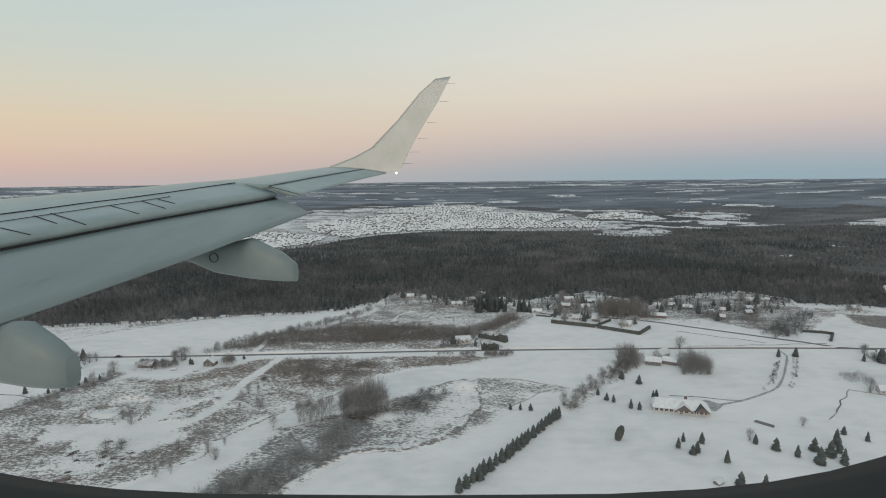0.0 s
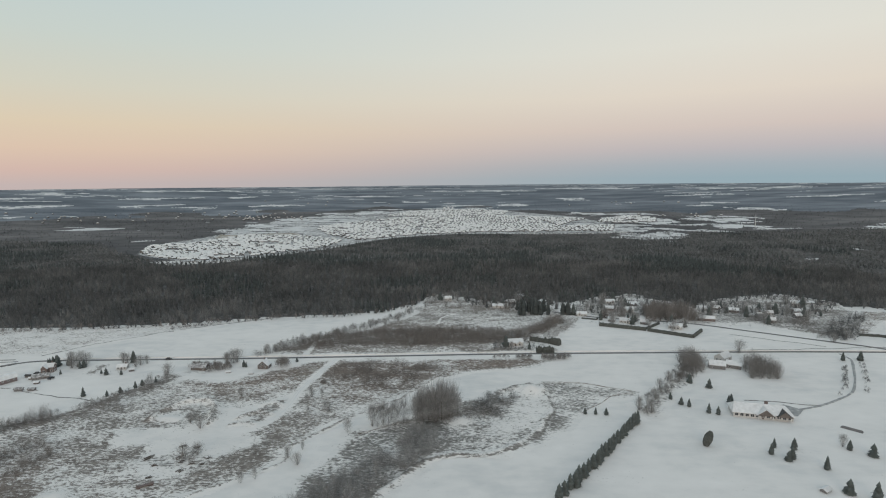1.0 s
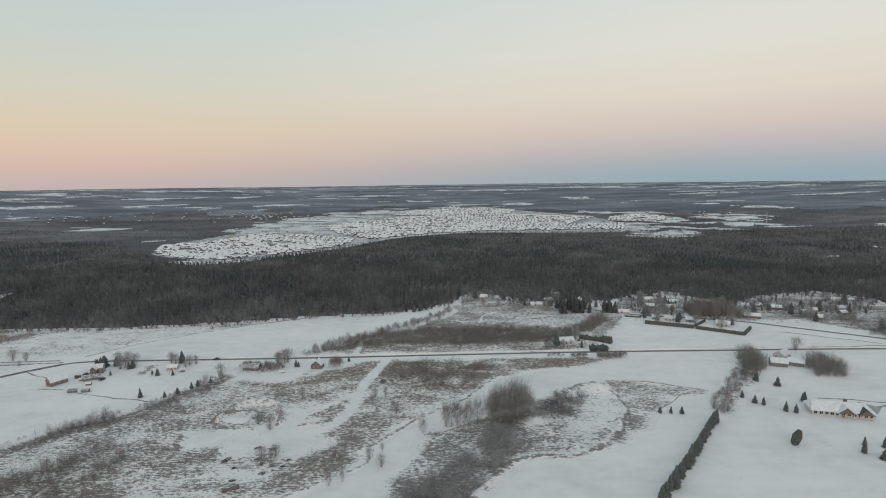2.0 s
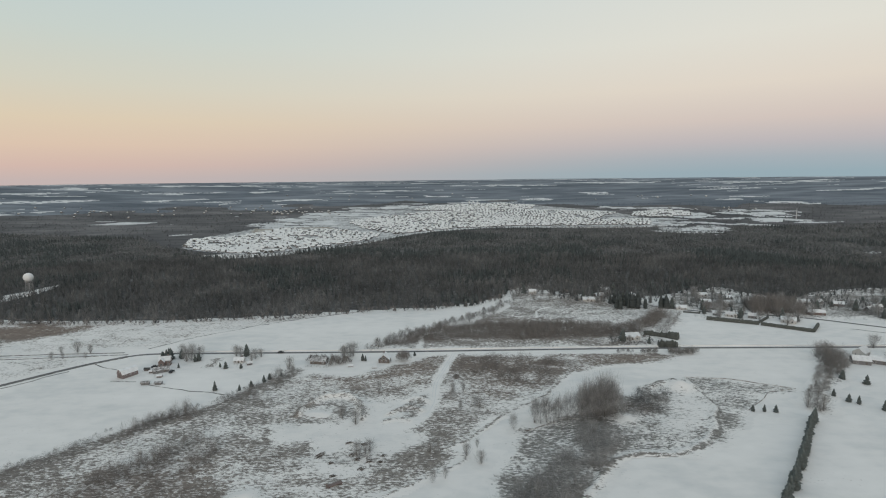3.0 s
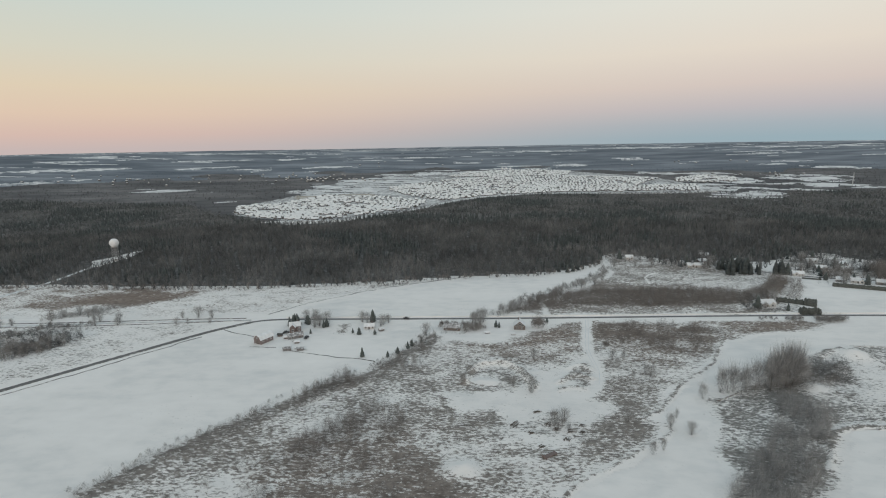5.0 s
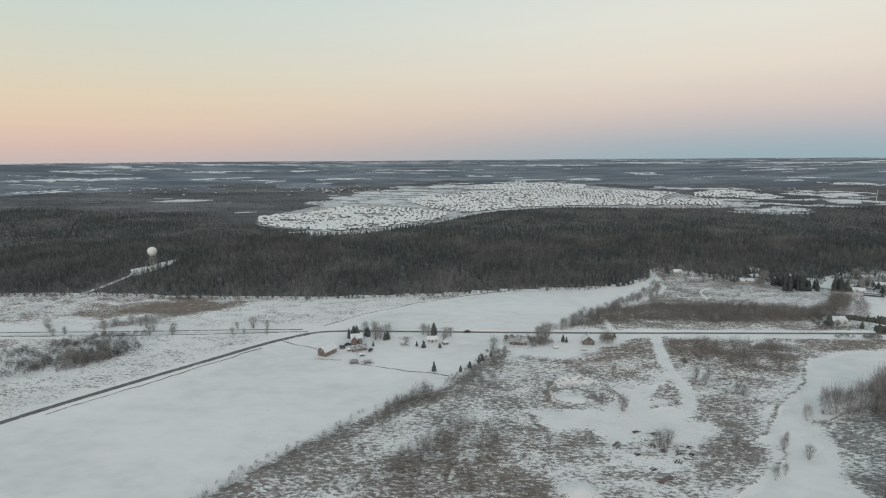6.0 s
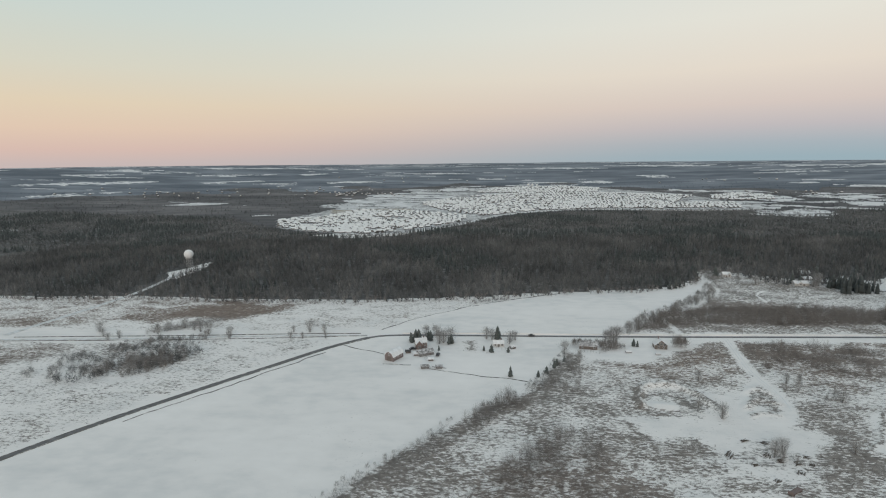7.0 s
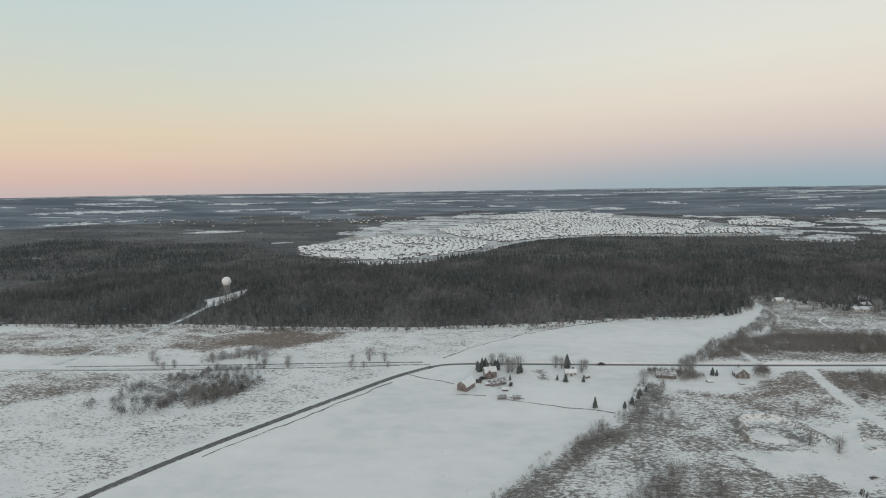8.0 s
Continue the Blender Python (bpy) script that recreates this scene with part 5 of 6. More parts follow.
POPLARS = [make_poplar(k, s) for k, s in ((31, 0.25), (32, 0.31), (33, 0.22), (34, 0.28))]
poplar_rng = random.Random(8)
for i in range(20):
    q = (i + poplar_rng.random()) / 20
    plant(POPLARS, -56 + 23 * q + poplar_rng.uniform(-1.5, 1.5), 267 + 8 * q + poplar_rng.uniform(-4, 4), poplar_rng.uniform(16, 25) * (1.1 - 0.35 * abs(q - 0.55)), i)
for i in range(6):
    plant(POPLARS, -78 + 3.2 * i + poplar_rng.uniform(-0.8, 0.8), poplar_rng.uniform(261, 267), poplar_rng.uniform(15, 21), i)
for i, (x, y, h) in enumerate([(-89, 256, 11), (-107, 239, 6), (-126, 212, 8), (-121, 215, 7), (-223, 318, 11), (-216, 324, 11), (-224, 286, 10), (-230, 284, 9), (-118, 290, 9), (-112, 300, 8), (-106, 282, 8), (-114, 276, 7)]):
    plant(POPLARS, x, y, h, i + 1)

ROW = [(5, 199), (11, 206), (14, 208), (16, 212), (19, 215), (22, 219), (25, 222), (28, 225), (31, 230), (36, 235), (40, 241), (46, 248), (51, 255), (56, 261), (60, 265)]
GARDEN = [(89, 293), (92, 286), (95, 283), (111, 317), (102, 275), (106, 273), (119, 309), (119, 287), (122, 290), (114, 238), (122, 236), (113, 226),
          (109, 232), (116, 228), (125, 219), (147, 235), (153, 229), (159, 223), (195, 243), (201, 236)]
GROVE = [(174, 223), (184, 233), (165, 217), (175, 216), (180, 226), (170, 228), (233, 354), (245, 354), (284, 343), (295, 343), (121, 201), (128, 196)]
FARM = [(-314, 355, 6.5), (-312, 357, 7.5), (-310, 358.5, 8), (-312, 360, 7.5), (-309, 356, 6), (-315, 358, 6), (-302.5, 359, 7), (-304, 361, 6), (-290.5, 352.5, 5.5), (-289, 354.5, 6), (-296, 341.5, 3.5), (-260, 363.5, 9),
        (-264.5, 340, 5), (-269, 342, 3.5), (-254.5, 340, 3.5), (-255.5, 304.5, 6), (-241, 304, 4), (-236, 309, 4.5), (-231, 316, 5), (-229, 320, 4.5), (-224, 326, 4), (-178, 353, 5), (-144, 362, 3.5), (-176, 352, 4)]
ROW = [q for a, b in zip(ROW, ROW[1:]) for q in ([a, ((a[0] + b[0]) / 2, (a[1] + b[1]) / 2)] if math.hypot(b[0] - a[0], b[1] - a[1]) > 5.5 else [a])] + ROW[-1:]
for i, (x, y) in enumerate(ROW):
    plant(KINDS[1:], x, y, 6.8 + 1.6 * noise.noise((i * 1.7, 0.3, 0)), i)
for i, (x, y) in enumerate(GARDEN):
    plant(KINDS, x, y, 5.4 + 2.2 * noise.noise((i * 1.3, 4.3, 0)), i + 1)
for i, (x, y) in enumerate(GROVE):
    plant(KINDS, x, y, 7.5 + 3 * noise.noise((i * 1.3, 7.7, 0)), i + 2)
for i, (x, y, h) in enumerate(FARM):
    plant(KINDS, x, y, h, i)
# dark spruces round the village houses
for i in range(44):
    x, y = (30 + 30 * random.random(), 483 + 22 * random.random()) if i < 36 else (66 + 14 * random.random(), 483 + 12 * random.random())
    plant(DARKS, x, y, random.uniform(7, 14.5), i)
for i, (x, y) in enumerate([(23, 384), (126, 470), (104, 478), (134, 488), (160, 500), (142, 514), (120, 452), (164, 440), (300, 470), (262, 500)]):
    plant(KINDS, x, y, 4.5 + 2 * random.random(), i)
SOLITARY = [(-306, 366, 6.5), (-299.5, 367, 6.5), (-296.5, 353, 8), (-294, 355, 7), (-290, 358.5, 7.5), (-267, 363, 6.5), (-263.5, 362, 6), (-252, 358, 6), (-249, 361, 5), (-253, 354, 4), (-188, 360.5, 8), (-193, 361, 6), (-222, 337, 7), (172, 372, 8), (66, 279, 6.5), (71, 275, 7), (80, 292, 6)]
SOLITARY += [(90, 302, 5), (-396, 372, 4), (-385, 373, 7), (-375, 372, 5), (-435, 362, 6), (-452, 366, 7), (-460, 371, 6), (-466, 374, 5), (-530, 369, 6), (-118, 300, 5), (-160, 232, 6), (-155, 236, 5), (146, 238, 5), (256, 394, 6), (270, 400, 6), (88, 306, 6)]
SOLITARY += [(100, 322, 5), (181, 252, 4), (-112, 232, 5), (-106, 226, 5), (-128, 236, 4), (-174, 268, 5), (-166, 262, 6), (-104, 280, 5), (-160, 302, 5), (-166, 384, 5), (-150, 402, 5.5), (-128, 422, 6), (-104, 446, 6), (-186, 362, 8), (-191, 358, 7), (-475, 378, 6)]
SOLITARY += [(-484, 374, 5), (-449, 357, 5), (-434, 358, 4.5), (-394, 360, 4), (-507, 356, 4.5), (106, 474, 8), (123, 478, 8), (146, 486, 9), (157, 480, 9), (176, 490, 9), (186, 499, 9), (160, 498, 8), (168, 476, 8), (-59, 517, 6), (-39, 518, 6), (-24, 517, 7)]
SOLITARY += [(-92, 452, 6), (-82, 468, 6), (12, 404, 6), (-66, 396, 5), (-478, 304, 5.5), (-470, 316, 5), (-458, 326, 6), (-449, 312, 5), (-462, 300, 5), (-487, 366, 6), (-468, 384, 5), (-463, 308, 6), (-452, 322, 5), (-521, 360, 5), (-512, 352, 4.5), (-386, 360, 3.5)]
SOLITARY += [(-371, 361, 3.5)]
for i, (x, y, h) in enumerate(SOLITARY):
    plant(BARES, x, y, h * 1.45, i)

# a dark oval cedar, three small spruces, and the round bushes
def cedar_bush(x, y, w, h, label, tilt=0):
    bm = bmesh.new()
    bmesh.ops.create_icosphere(bm, subdivisions=4, radius=1.0)
    for v in bm.verts:
        q = v.co + Vector((x, y, 0))
        k = 1 + 0.16 * noise.noise(q * 3) + 0.14 * noise.noise(q * 9)
        v.co = Vector((v.co.x * w * k, v.co.y * w * k, h * (0.46 + v.co.z * 0.54 * k)))
    tagged(part("cedar_bush", bm, CEDAR, at=pose(x, y, 0.2, 0, tilt, 0)), label, "bush")


cedar_bush(83, 240, 1.9, 7.2, "dark oval cedar bush standing alone in snow", 18)
for i, (x, y, h) in enumerate(((35.5, 275, 3.6), (41, 274.5, 4.1), (46.5, 274, 4.1))):
    plant(KINDS[2:], x, y, h, 2 - i)
for x, y, r in ((-151, 352.5, 8.0), (-116, 321, 3.2), (-204, 352, 4), (25, 400, 2)):
    ring = np.array([(x + r * 0.5 * math.sqrt(k / 13) * math.cos(k * 2.4), y + r * 0.5 * math.sqrt(k / 13) * math.sin(k * 2.4)) for k in range(14)])
    V, F = scatter(DOMES, ring, np.full(14, r * 1.25) - 0.25 * r * np.sqrt(np.arange(14) / 13), np.full(14, r * 0.8), rng)
    tagged(new("round_bush", tri_mesh("round_bush", V, F, [RUSSET])), "round leafless brown bush in snow", "bush")


def hedge(pts, width, height, label="clipped dark cedar hedge dusted with snow", rough=0.12):
    root = tagged(new("cedar_hedge"), label, "hedge", "hedges round the plots")
    for a, b in zip(pts, pts[1:]):
        a, b = Vector(a), Vector(b)
        n = max(2, int((b - a).length / 0.7))
        bm = bmesh.new()
        d = (b - a).normalized()
        s = Vector((-d.y, d.x))
        rows = []
        for i in range(n + 1):
            q = a.lerp(b, i / n)
            k = 1 + rough * noise.noise((q.x * 0.7, q.y * 0.7, 2.0)) + rough * 0.8 * noise.noise((q.x * 1.9, q.y * 1.9, 5.0))
            rows.append([bm.verts.new((q.x + s.x * u * width * k, q.y + s.y * u * width * k, h * height * k)) for u, h in ((-0.5, -0.05), (-0.52, 0.6), (-0.2, 1.0), (0.2, 1.0), (0.52, 0.6), (0.5, -0.05))])
        for r0, r1 in zip(rows, rows[1:]):
            for j in range(5):
                bm.faces.new((r0[j], r0[j + 1], r1[j + 1], r1[j]))
        bm.faces.new(rows[0][::-1])
        bm.faces.new(rows[-1])
        bmesh.ops.recalc_face_normals(bm, faces=bm.faces[:])
        part("hedge_run", bm, CEDAR, root)


hedge([(27, 406), (37, 400.5), (43, 397)], 3.0, 3.4, "tall unclipped cedar hedge dusted with snow", 0.5)
hedge([(42, 398), (48, 393.5)], 4.6, 4.6, "tall unclipped cedar hedge dusted with snow", 0.5)
hedge([(27, 377.5), (33, 377.5), (40, 377)], 3.4, 4.2, "tall unclipped cedar hedge dusted with snow", 0.5)
hedge([(93, 446), (127, 430)], 2.0, 3.0)
hedge([(128, 429), (156, 409), (171, 426)], 2.0, 2.6)
hedge([(128, 433), (146, 450)], 1.4, 2.0)
hedge([(288, 410), (301, 407), (307, 403), (293, 386)], 1.8, 2.0)
hedge([(84, 470), (96, 465), (99, 471)], 1.2, 1.2)

# ---- buildings ----


def window(parent, w, h, at):
    bm = bmesh.new()
    for x0, x1, z0, z1 in ((-w / 2, w / 2, -0.09, 0), (-w / 2, w / 2, h, h + 0.09), (-w / 2 - 0.09, -w / 2, -0.09, h + 0.09), (w / 2, w / 2 + 0.09, -0.09, h + 0.09), (-0.03, 0.03, 0, h)):
        box(bm, x0, x1, -0.10, 0.02, z0, z1)
    f = part("window", bm, TRIM, parent, at=at)
    bm = bmesh.new()
    box(bm, -w / 2, w / 2, -0.05, 0.01, 0, h)
    part("pane", bm, PANE, f)


SMALL = 0.8


def gable_house(name, x, y, turn, L, W, eave, ridge, wall, label, category="house", roof=ROOFSNOW, roof_label="snow-covered roof", chimney=True, windows=3, storeys=1, door=True, group="",
                over=0.45, z=0.0):
    """A house whose ridge runs along its own x."""
    L, W, eave, ridge, over = L * SMALL, W * SMALL, eave * SMALL, ridge * SMALL, over * SMALL
    root = tagged(new(name), label, category, group)
    root.matrix_basis = pose(x, y, z, 0, 0, turn)
    bm = bmesh.new()
    v = box(bm, -L / 2, L / 2, -W / 2, W / 2, -0.3, eave)
    bmesh.ops.delete(bm, geom=[f for f in bm.faces if f.normal.z > 0.5 or all(abs(q.co.z - eave) < 1e-4 for q in f.verts)], context="FACES")
    a, b = bm.verts.new((-L / 2, 0, ridge)), bm.verts.new((L / 2, 0, ridge))
    bm.faces.new((v[4], a, v[7]))
    bm.faces.new((v[5], v[6], b))
    bm.faces.new((v[4], v[5], b, a))
    bm.faces.new((v[6], v[7], a, b))
    bmesh.ops.recalc_face_normals(bm, faces=bm.faces[:])
    part("wall", bm, wall, root)
    slope = (ridge - eave) / (W / 2)
    for sgn in (-1, 1):
        bm = bmesh.new()
        e, t = W / 2 + over, 0.22
        pr = [(0, ridge + 0.02), (sgn * e, eave - slope * over + 0.02), (sgn * e, eave - slope * over + t), (0, ridge + t + 0.05)]
        ends = [[bm.verts.new((q, yy, zz)) for yy, zz in pr] for q in (-L / 2 - over, L / 2 + over)]
        for k in range(4):
            bm.faces.new((ends[0][k], ends[0][(k + 1) % 4], ends[1][(k + 1) % 4], ends[1][k]))
        bm.faces.new(ends[0])
        bm.faces.new(ends[1][::-1])
        bmesh.ops.recalc_face_normals(bm, faces=bm.faces[:])
        part("roof", bm, roof, root, roof_label)
    if chimney:
        bm = bmesh.new()
        box(bm, L * 0.22, L * 0.22 + 0.7, 0.3, 1.0, eave, ridge + 0.9)
        box(bm, L * 0.22 - 0.07, L * 0.22 + 0.77, 0.23, 1.07, ridge + 0.9, ridge + 1.05)
        part("chimney", bm, BRICK, root)
    for st in range(storeys):
        z0 = 0.75 + 2.0 * st
        if z0 + 1.0 > eave + 0.25:
            break
        for k in range(windows):
            u = -L / 2 + L * (k + 0.5) / windows
            if not (door and st == 0 and k == windows // 2):
                window(root, 0.9, 1.0, pose(u, -W / 2, z0))
            window(root, 0.9, 1.0, pose(u, W / 2, z0, 0, 0, 180))
        for u in (-W / 5, W / 5):
            window(root, 0.85, 1.0, pose(-L / 2, u, z0, 0, 0, -90))
            window(root, 0.85, 1.0, pose(L / 2, u, z0, 0, 0, 90))
    if door:
        u = -L / 2 + L * (windows // 2 + 0.5) / max(windows, 1)
        bm = bmesh.new()
        box(bm, u - 0.5, u + 0.5, -W / 2 - 0.08, -W / 2 + 0.02, 0, 1.75)
        d = part("door", bm, TIMBER, root)
        bm = bmesh.new()
        box(bm, u - 0.8, u + 0.8, -W / 2 - 1.0, -W / 2 - 0.1, -0.2, 0.1)
        part("step", bm, TRIM, root)
    return root


def cross_gable(root, u, w, out, depth, eave, ridge, wall):
    """A wing under a gable of its own, standing out in front of the house at u along it."""
    bm = bmesh.new()
    prof = [(u - w / 2, -0.3), (u + w / 2, -0.3), (u + w / 2, eave), (u, ridge), (u - w / 2, eave)]
    ends = [[bm.verts.new((a, y, b)) for a, b in prof] for y in (-out, -out + depth)]
    for k in range(5):
        bm.faces.new((ends[0][k], ends[0][(k + 1) % 5], ends[1][(k + 1) % 5], ends[1][k]))
    bm.faces.new(ends[0])
    bm.faces.new(ends[1][::-1])
    bmesh.ops.recalc_face_normals(bm, faces=bm.faces[:])
    part("wing_wall", bm, wall, root)
    slope = (ridge - eave) / (w / 2)
    for sgn in (-1, 1):
        bm = bmesh.new()
        e = w / 2 + 0.4
        pr = [(u, ridge + 0.03), (u + sgn * e, eave - slope * 0.4 + 0.03), (u + sgn * e, eave - slope * 0.4 + 0.25), (u, ridge + 0.3)]
        ends = [[bm.verts.new((a, y, b)) for a, b in pr] for y in (-out - 0.4, -out + depth)]
        for k in range(4):
            bm.faces.new((ends[0][k], ends[0][(k + 1) % 4], ends[1][(k + 1) % 4], ends[1][k]))
        bm.faces.new(ends[0])
        bm.faces.new(ends[1][::-1])
        bmesh.ops.recalc_face_normals(bm, faces=bm.faces[:])
        part("wing_roof", bm, ROOFSNOW, root, "snow-covered gable roof")
    window(root, 1.2, 1.2, pose(u, -out, 1.0))


def barn():
    root = tagged(new("barn"), "weathered red-grey barn with a snow-covered gambrel roof", "barn")
    root.matrix_basis = pose(-321, 328, 0, 0, 0, 62)
    L, W = 9.6, 6.0
    prof = [(-W / 2, -0.3), (-W / 2, 2.8), (-W / 2 + 1.1, 4.5), (0, 5.4), (W / 2 - 1.1, 4.5), (W / 2, 2.8), (W / 2, -0.3)]
    bm = bmesh.new()
    ends = [[bm.verts.new((q, a, b)) for a, b in prof] for q in (-L / 2, L / 2)]
    for k in range(7):
        bm.faces.new((ends[0][k], ends[0][(k + 1) % 7], ends[1][(k + 1) % 7], ends[1][k]))
    bm.faces.new(ends[0])
    bm.faces.new(ends[1][::-1])
    bmesh.ops.recalc_face_normals(bm, faces=bm.faces[:])
    part("wall", bm, BARNRED, root)
    for sgn in (-1, 1):
        bm = bmesh.new()
        pr = [(0, 5.45), (sgn * (W / 2 - 1.1), 4.55), (sgn * (W / 2 + 0.25), 2.5), (sgn * (W / 2 + 0.35), 2.7), (sgn * (W / 2 - 1.0), 4.8), (0, 5.7)]
        ends = [[bm.verts.new((q, a, b)) for a, b in pr] for q in (-L / 2 - 0.4, L / 2 + 0.4)]
        for k in range(6):
            bm.faces.new((ends[0][k], ends[0][(k + 1) % 6], ends[1][(k + 1) % 6], ends[1][k]))
        bm.faces.new(ends[0])
        bm.faces.new(ends[1][::-1])
        bmesh.ops.recalc_face_normals(bm, faces=bm.faces[:])
        part("roof", bm, ROOFSNOW, root, "snow-covered gambrel roof")
    bm = bmesh.new()
    box(bm, -L / 2 - 0.1, -L / 2 + 0.02, -1.3, 1.3, 0, 2.5)
    part("barn_door", bm, TIMBER, root)
    window(root, 0.9, 0.9, pose(-L / 2, 0, 3.5, 0, 0, -90))
    for u in (-3, 0, 3):
        window(root, 0.8, 0.7, pose(u, -W / 2, 1.4))


barn()
farmhouse = gable_house("farmhouse", -307.5, 347, 15, 8.5, 6.5, 4.8, 7.2, BRICK, "two-storey red brick farmhouse with snowy roof", storeys=2)
cross_gable(farmhouse, -1.5, 3.4, 4.2, 4.3, 3.5, 5.4, BRICK)
gable_house("farm_shed", -303.5, 334.5, 28, 11.5, 5.4, 2.3, 4.0, BOARD, "long weathered farm shed with a dusted roof", "shed", roof=DUSTED, roof_label="grey roof dusted with snow", chimney=False, windows=2)
gable_house("lean_to_shed", -301.7, 314, 12, 5.5, 2.6, 1.7, 2.5, BOARD, "small low shed half under snow", "shed", roof=DUSTED, roof_label="grey roof dusted with snow", chimney=False, windows=0, door=False)
gable_house("lean_to_shed", -294, 314.5, 5, 4.5, 3.2, 1.5, 2.1, BOARD, "small low shed half under snow", "shed", roof=DUSTED, roof_label="grey roof dusted with snow", chimney=False, windows=0, door=False)
gable_house("lean_to_shed", -314, 337, 0, 3.6, 2.4, 1.5, 2.1, TIMBER, "small dark shed beside the barn", "shed", chimney=False, windows=0, door=False, roof=SHINGLE, roof_label="dark shingle roof")
gable_house("lean_to_shed", -309, 333, 10, 2.8, 2.0, 1.4, 1.9, TIMBER, "small dark shed beside the barn", "shed", chimney=False, windows=0, door=False)
gable_house("lean_to_shed", -299.5, 325.5, 10, 3.4, 2.6, 1.4, 1.9, TIMBER, "small dark hut in the farmyard", "shed", chimney=False, windows=0, door=False)
gable_house("cottage", -260, 351, 5, 8, 5, 2.5, 4.2, SIDING, "small pale cottage with a snowy roof", "house")
gable_house("lean_to_shed", -251.5, 346.5, 30, 4, 3, 1.8, 2.6, BOARD, "small shed beside the cottage", "shed", chimney=False, windows=1)
cabin = gable_house("cabin", -163, 351, 86, 8.0, 8.8, 3.2, 6.8, TIMBER, "brown timber cabin with large gable windows and snowy roof", "cabin", windows=2, storeys=1)
for u in (-2.0, 0.0, 2.0):
    window(cabin, 1.2, 1.3, pose(-3.2, u, 2.3 if u else 2.7, 0, 0, -90))
gable_house("derelict_house", -206, 349, -8, 13, 7, 2.6, 5.0, TIMBER, "derelict brown house among brush", "house", roof=DUSTED, roof_label="grey roof dusted with snow", chimney=False)
gable_house("lean_to_shed", -184, 342, 10, 4, 2.4, 0.9, 1.5, BOARD, "low snow-covered shelter in the yard", "shed", chimney=False, windows=0, door=False)
gable_house("lean_to_shed", -168, 339, 0, 3.4, 2.0, 0.8, 1.2, BOARD, "low snow-covered shelter in the yard", "shed", chimney=False, windows=0, door=False)
gable_house("farm_building", 141, 343, -20, 12, 8.5, 3.4, 6.2, BOARD, "grey farm building with a snowy roof", "barn", chimney=False, windows=2)
gable_house("farm_building", 152.5, 343, -32, 11, 8.0, 3.2, 5.6, BOARD, "grey farm building with a snowy roof", "barn", chimney=False, windows=2)
gable_house("farm_building", 153, 358, 35, 13, 8.5, 3.6, 6.8, SIDING, "pale farm building with a snowy roof", "barn", chimney=False, windows=2)
gable_house("bungalow_hut", 113, 203, 30, 5, 3, 1.2, 2.0, BOARD, "low shelter half buried in snow", "shed", chimney=False, windows=0, door=False)


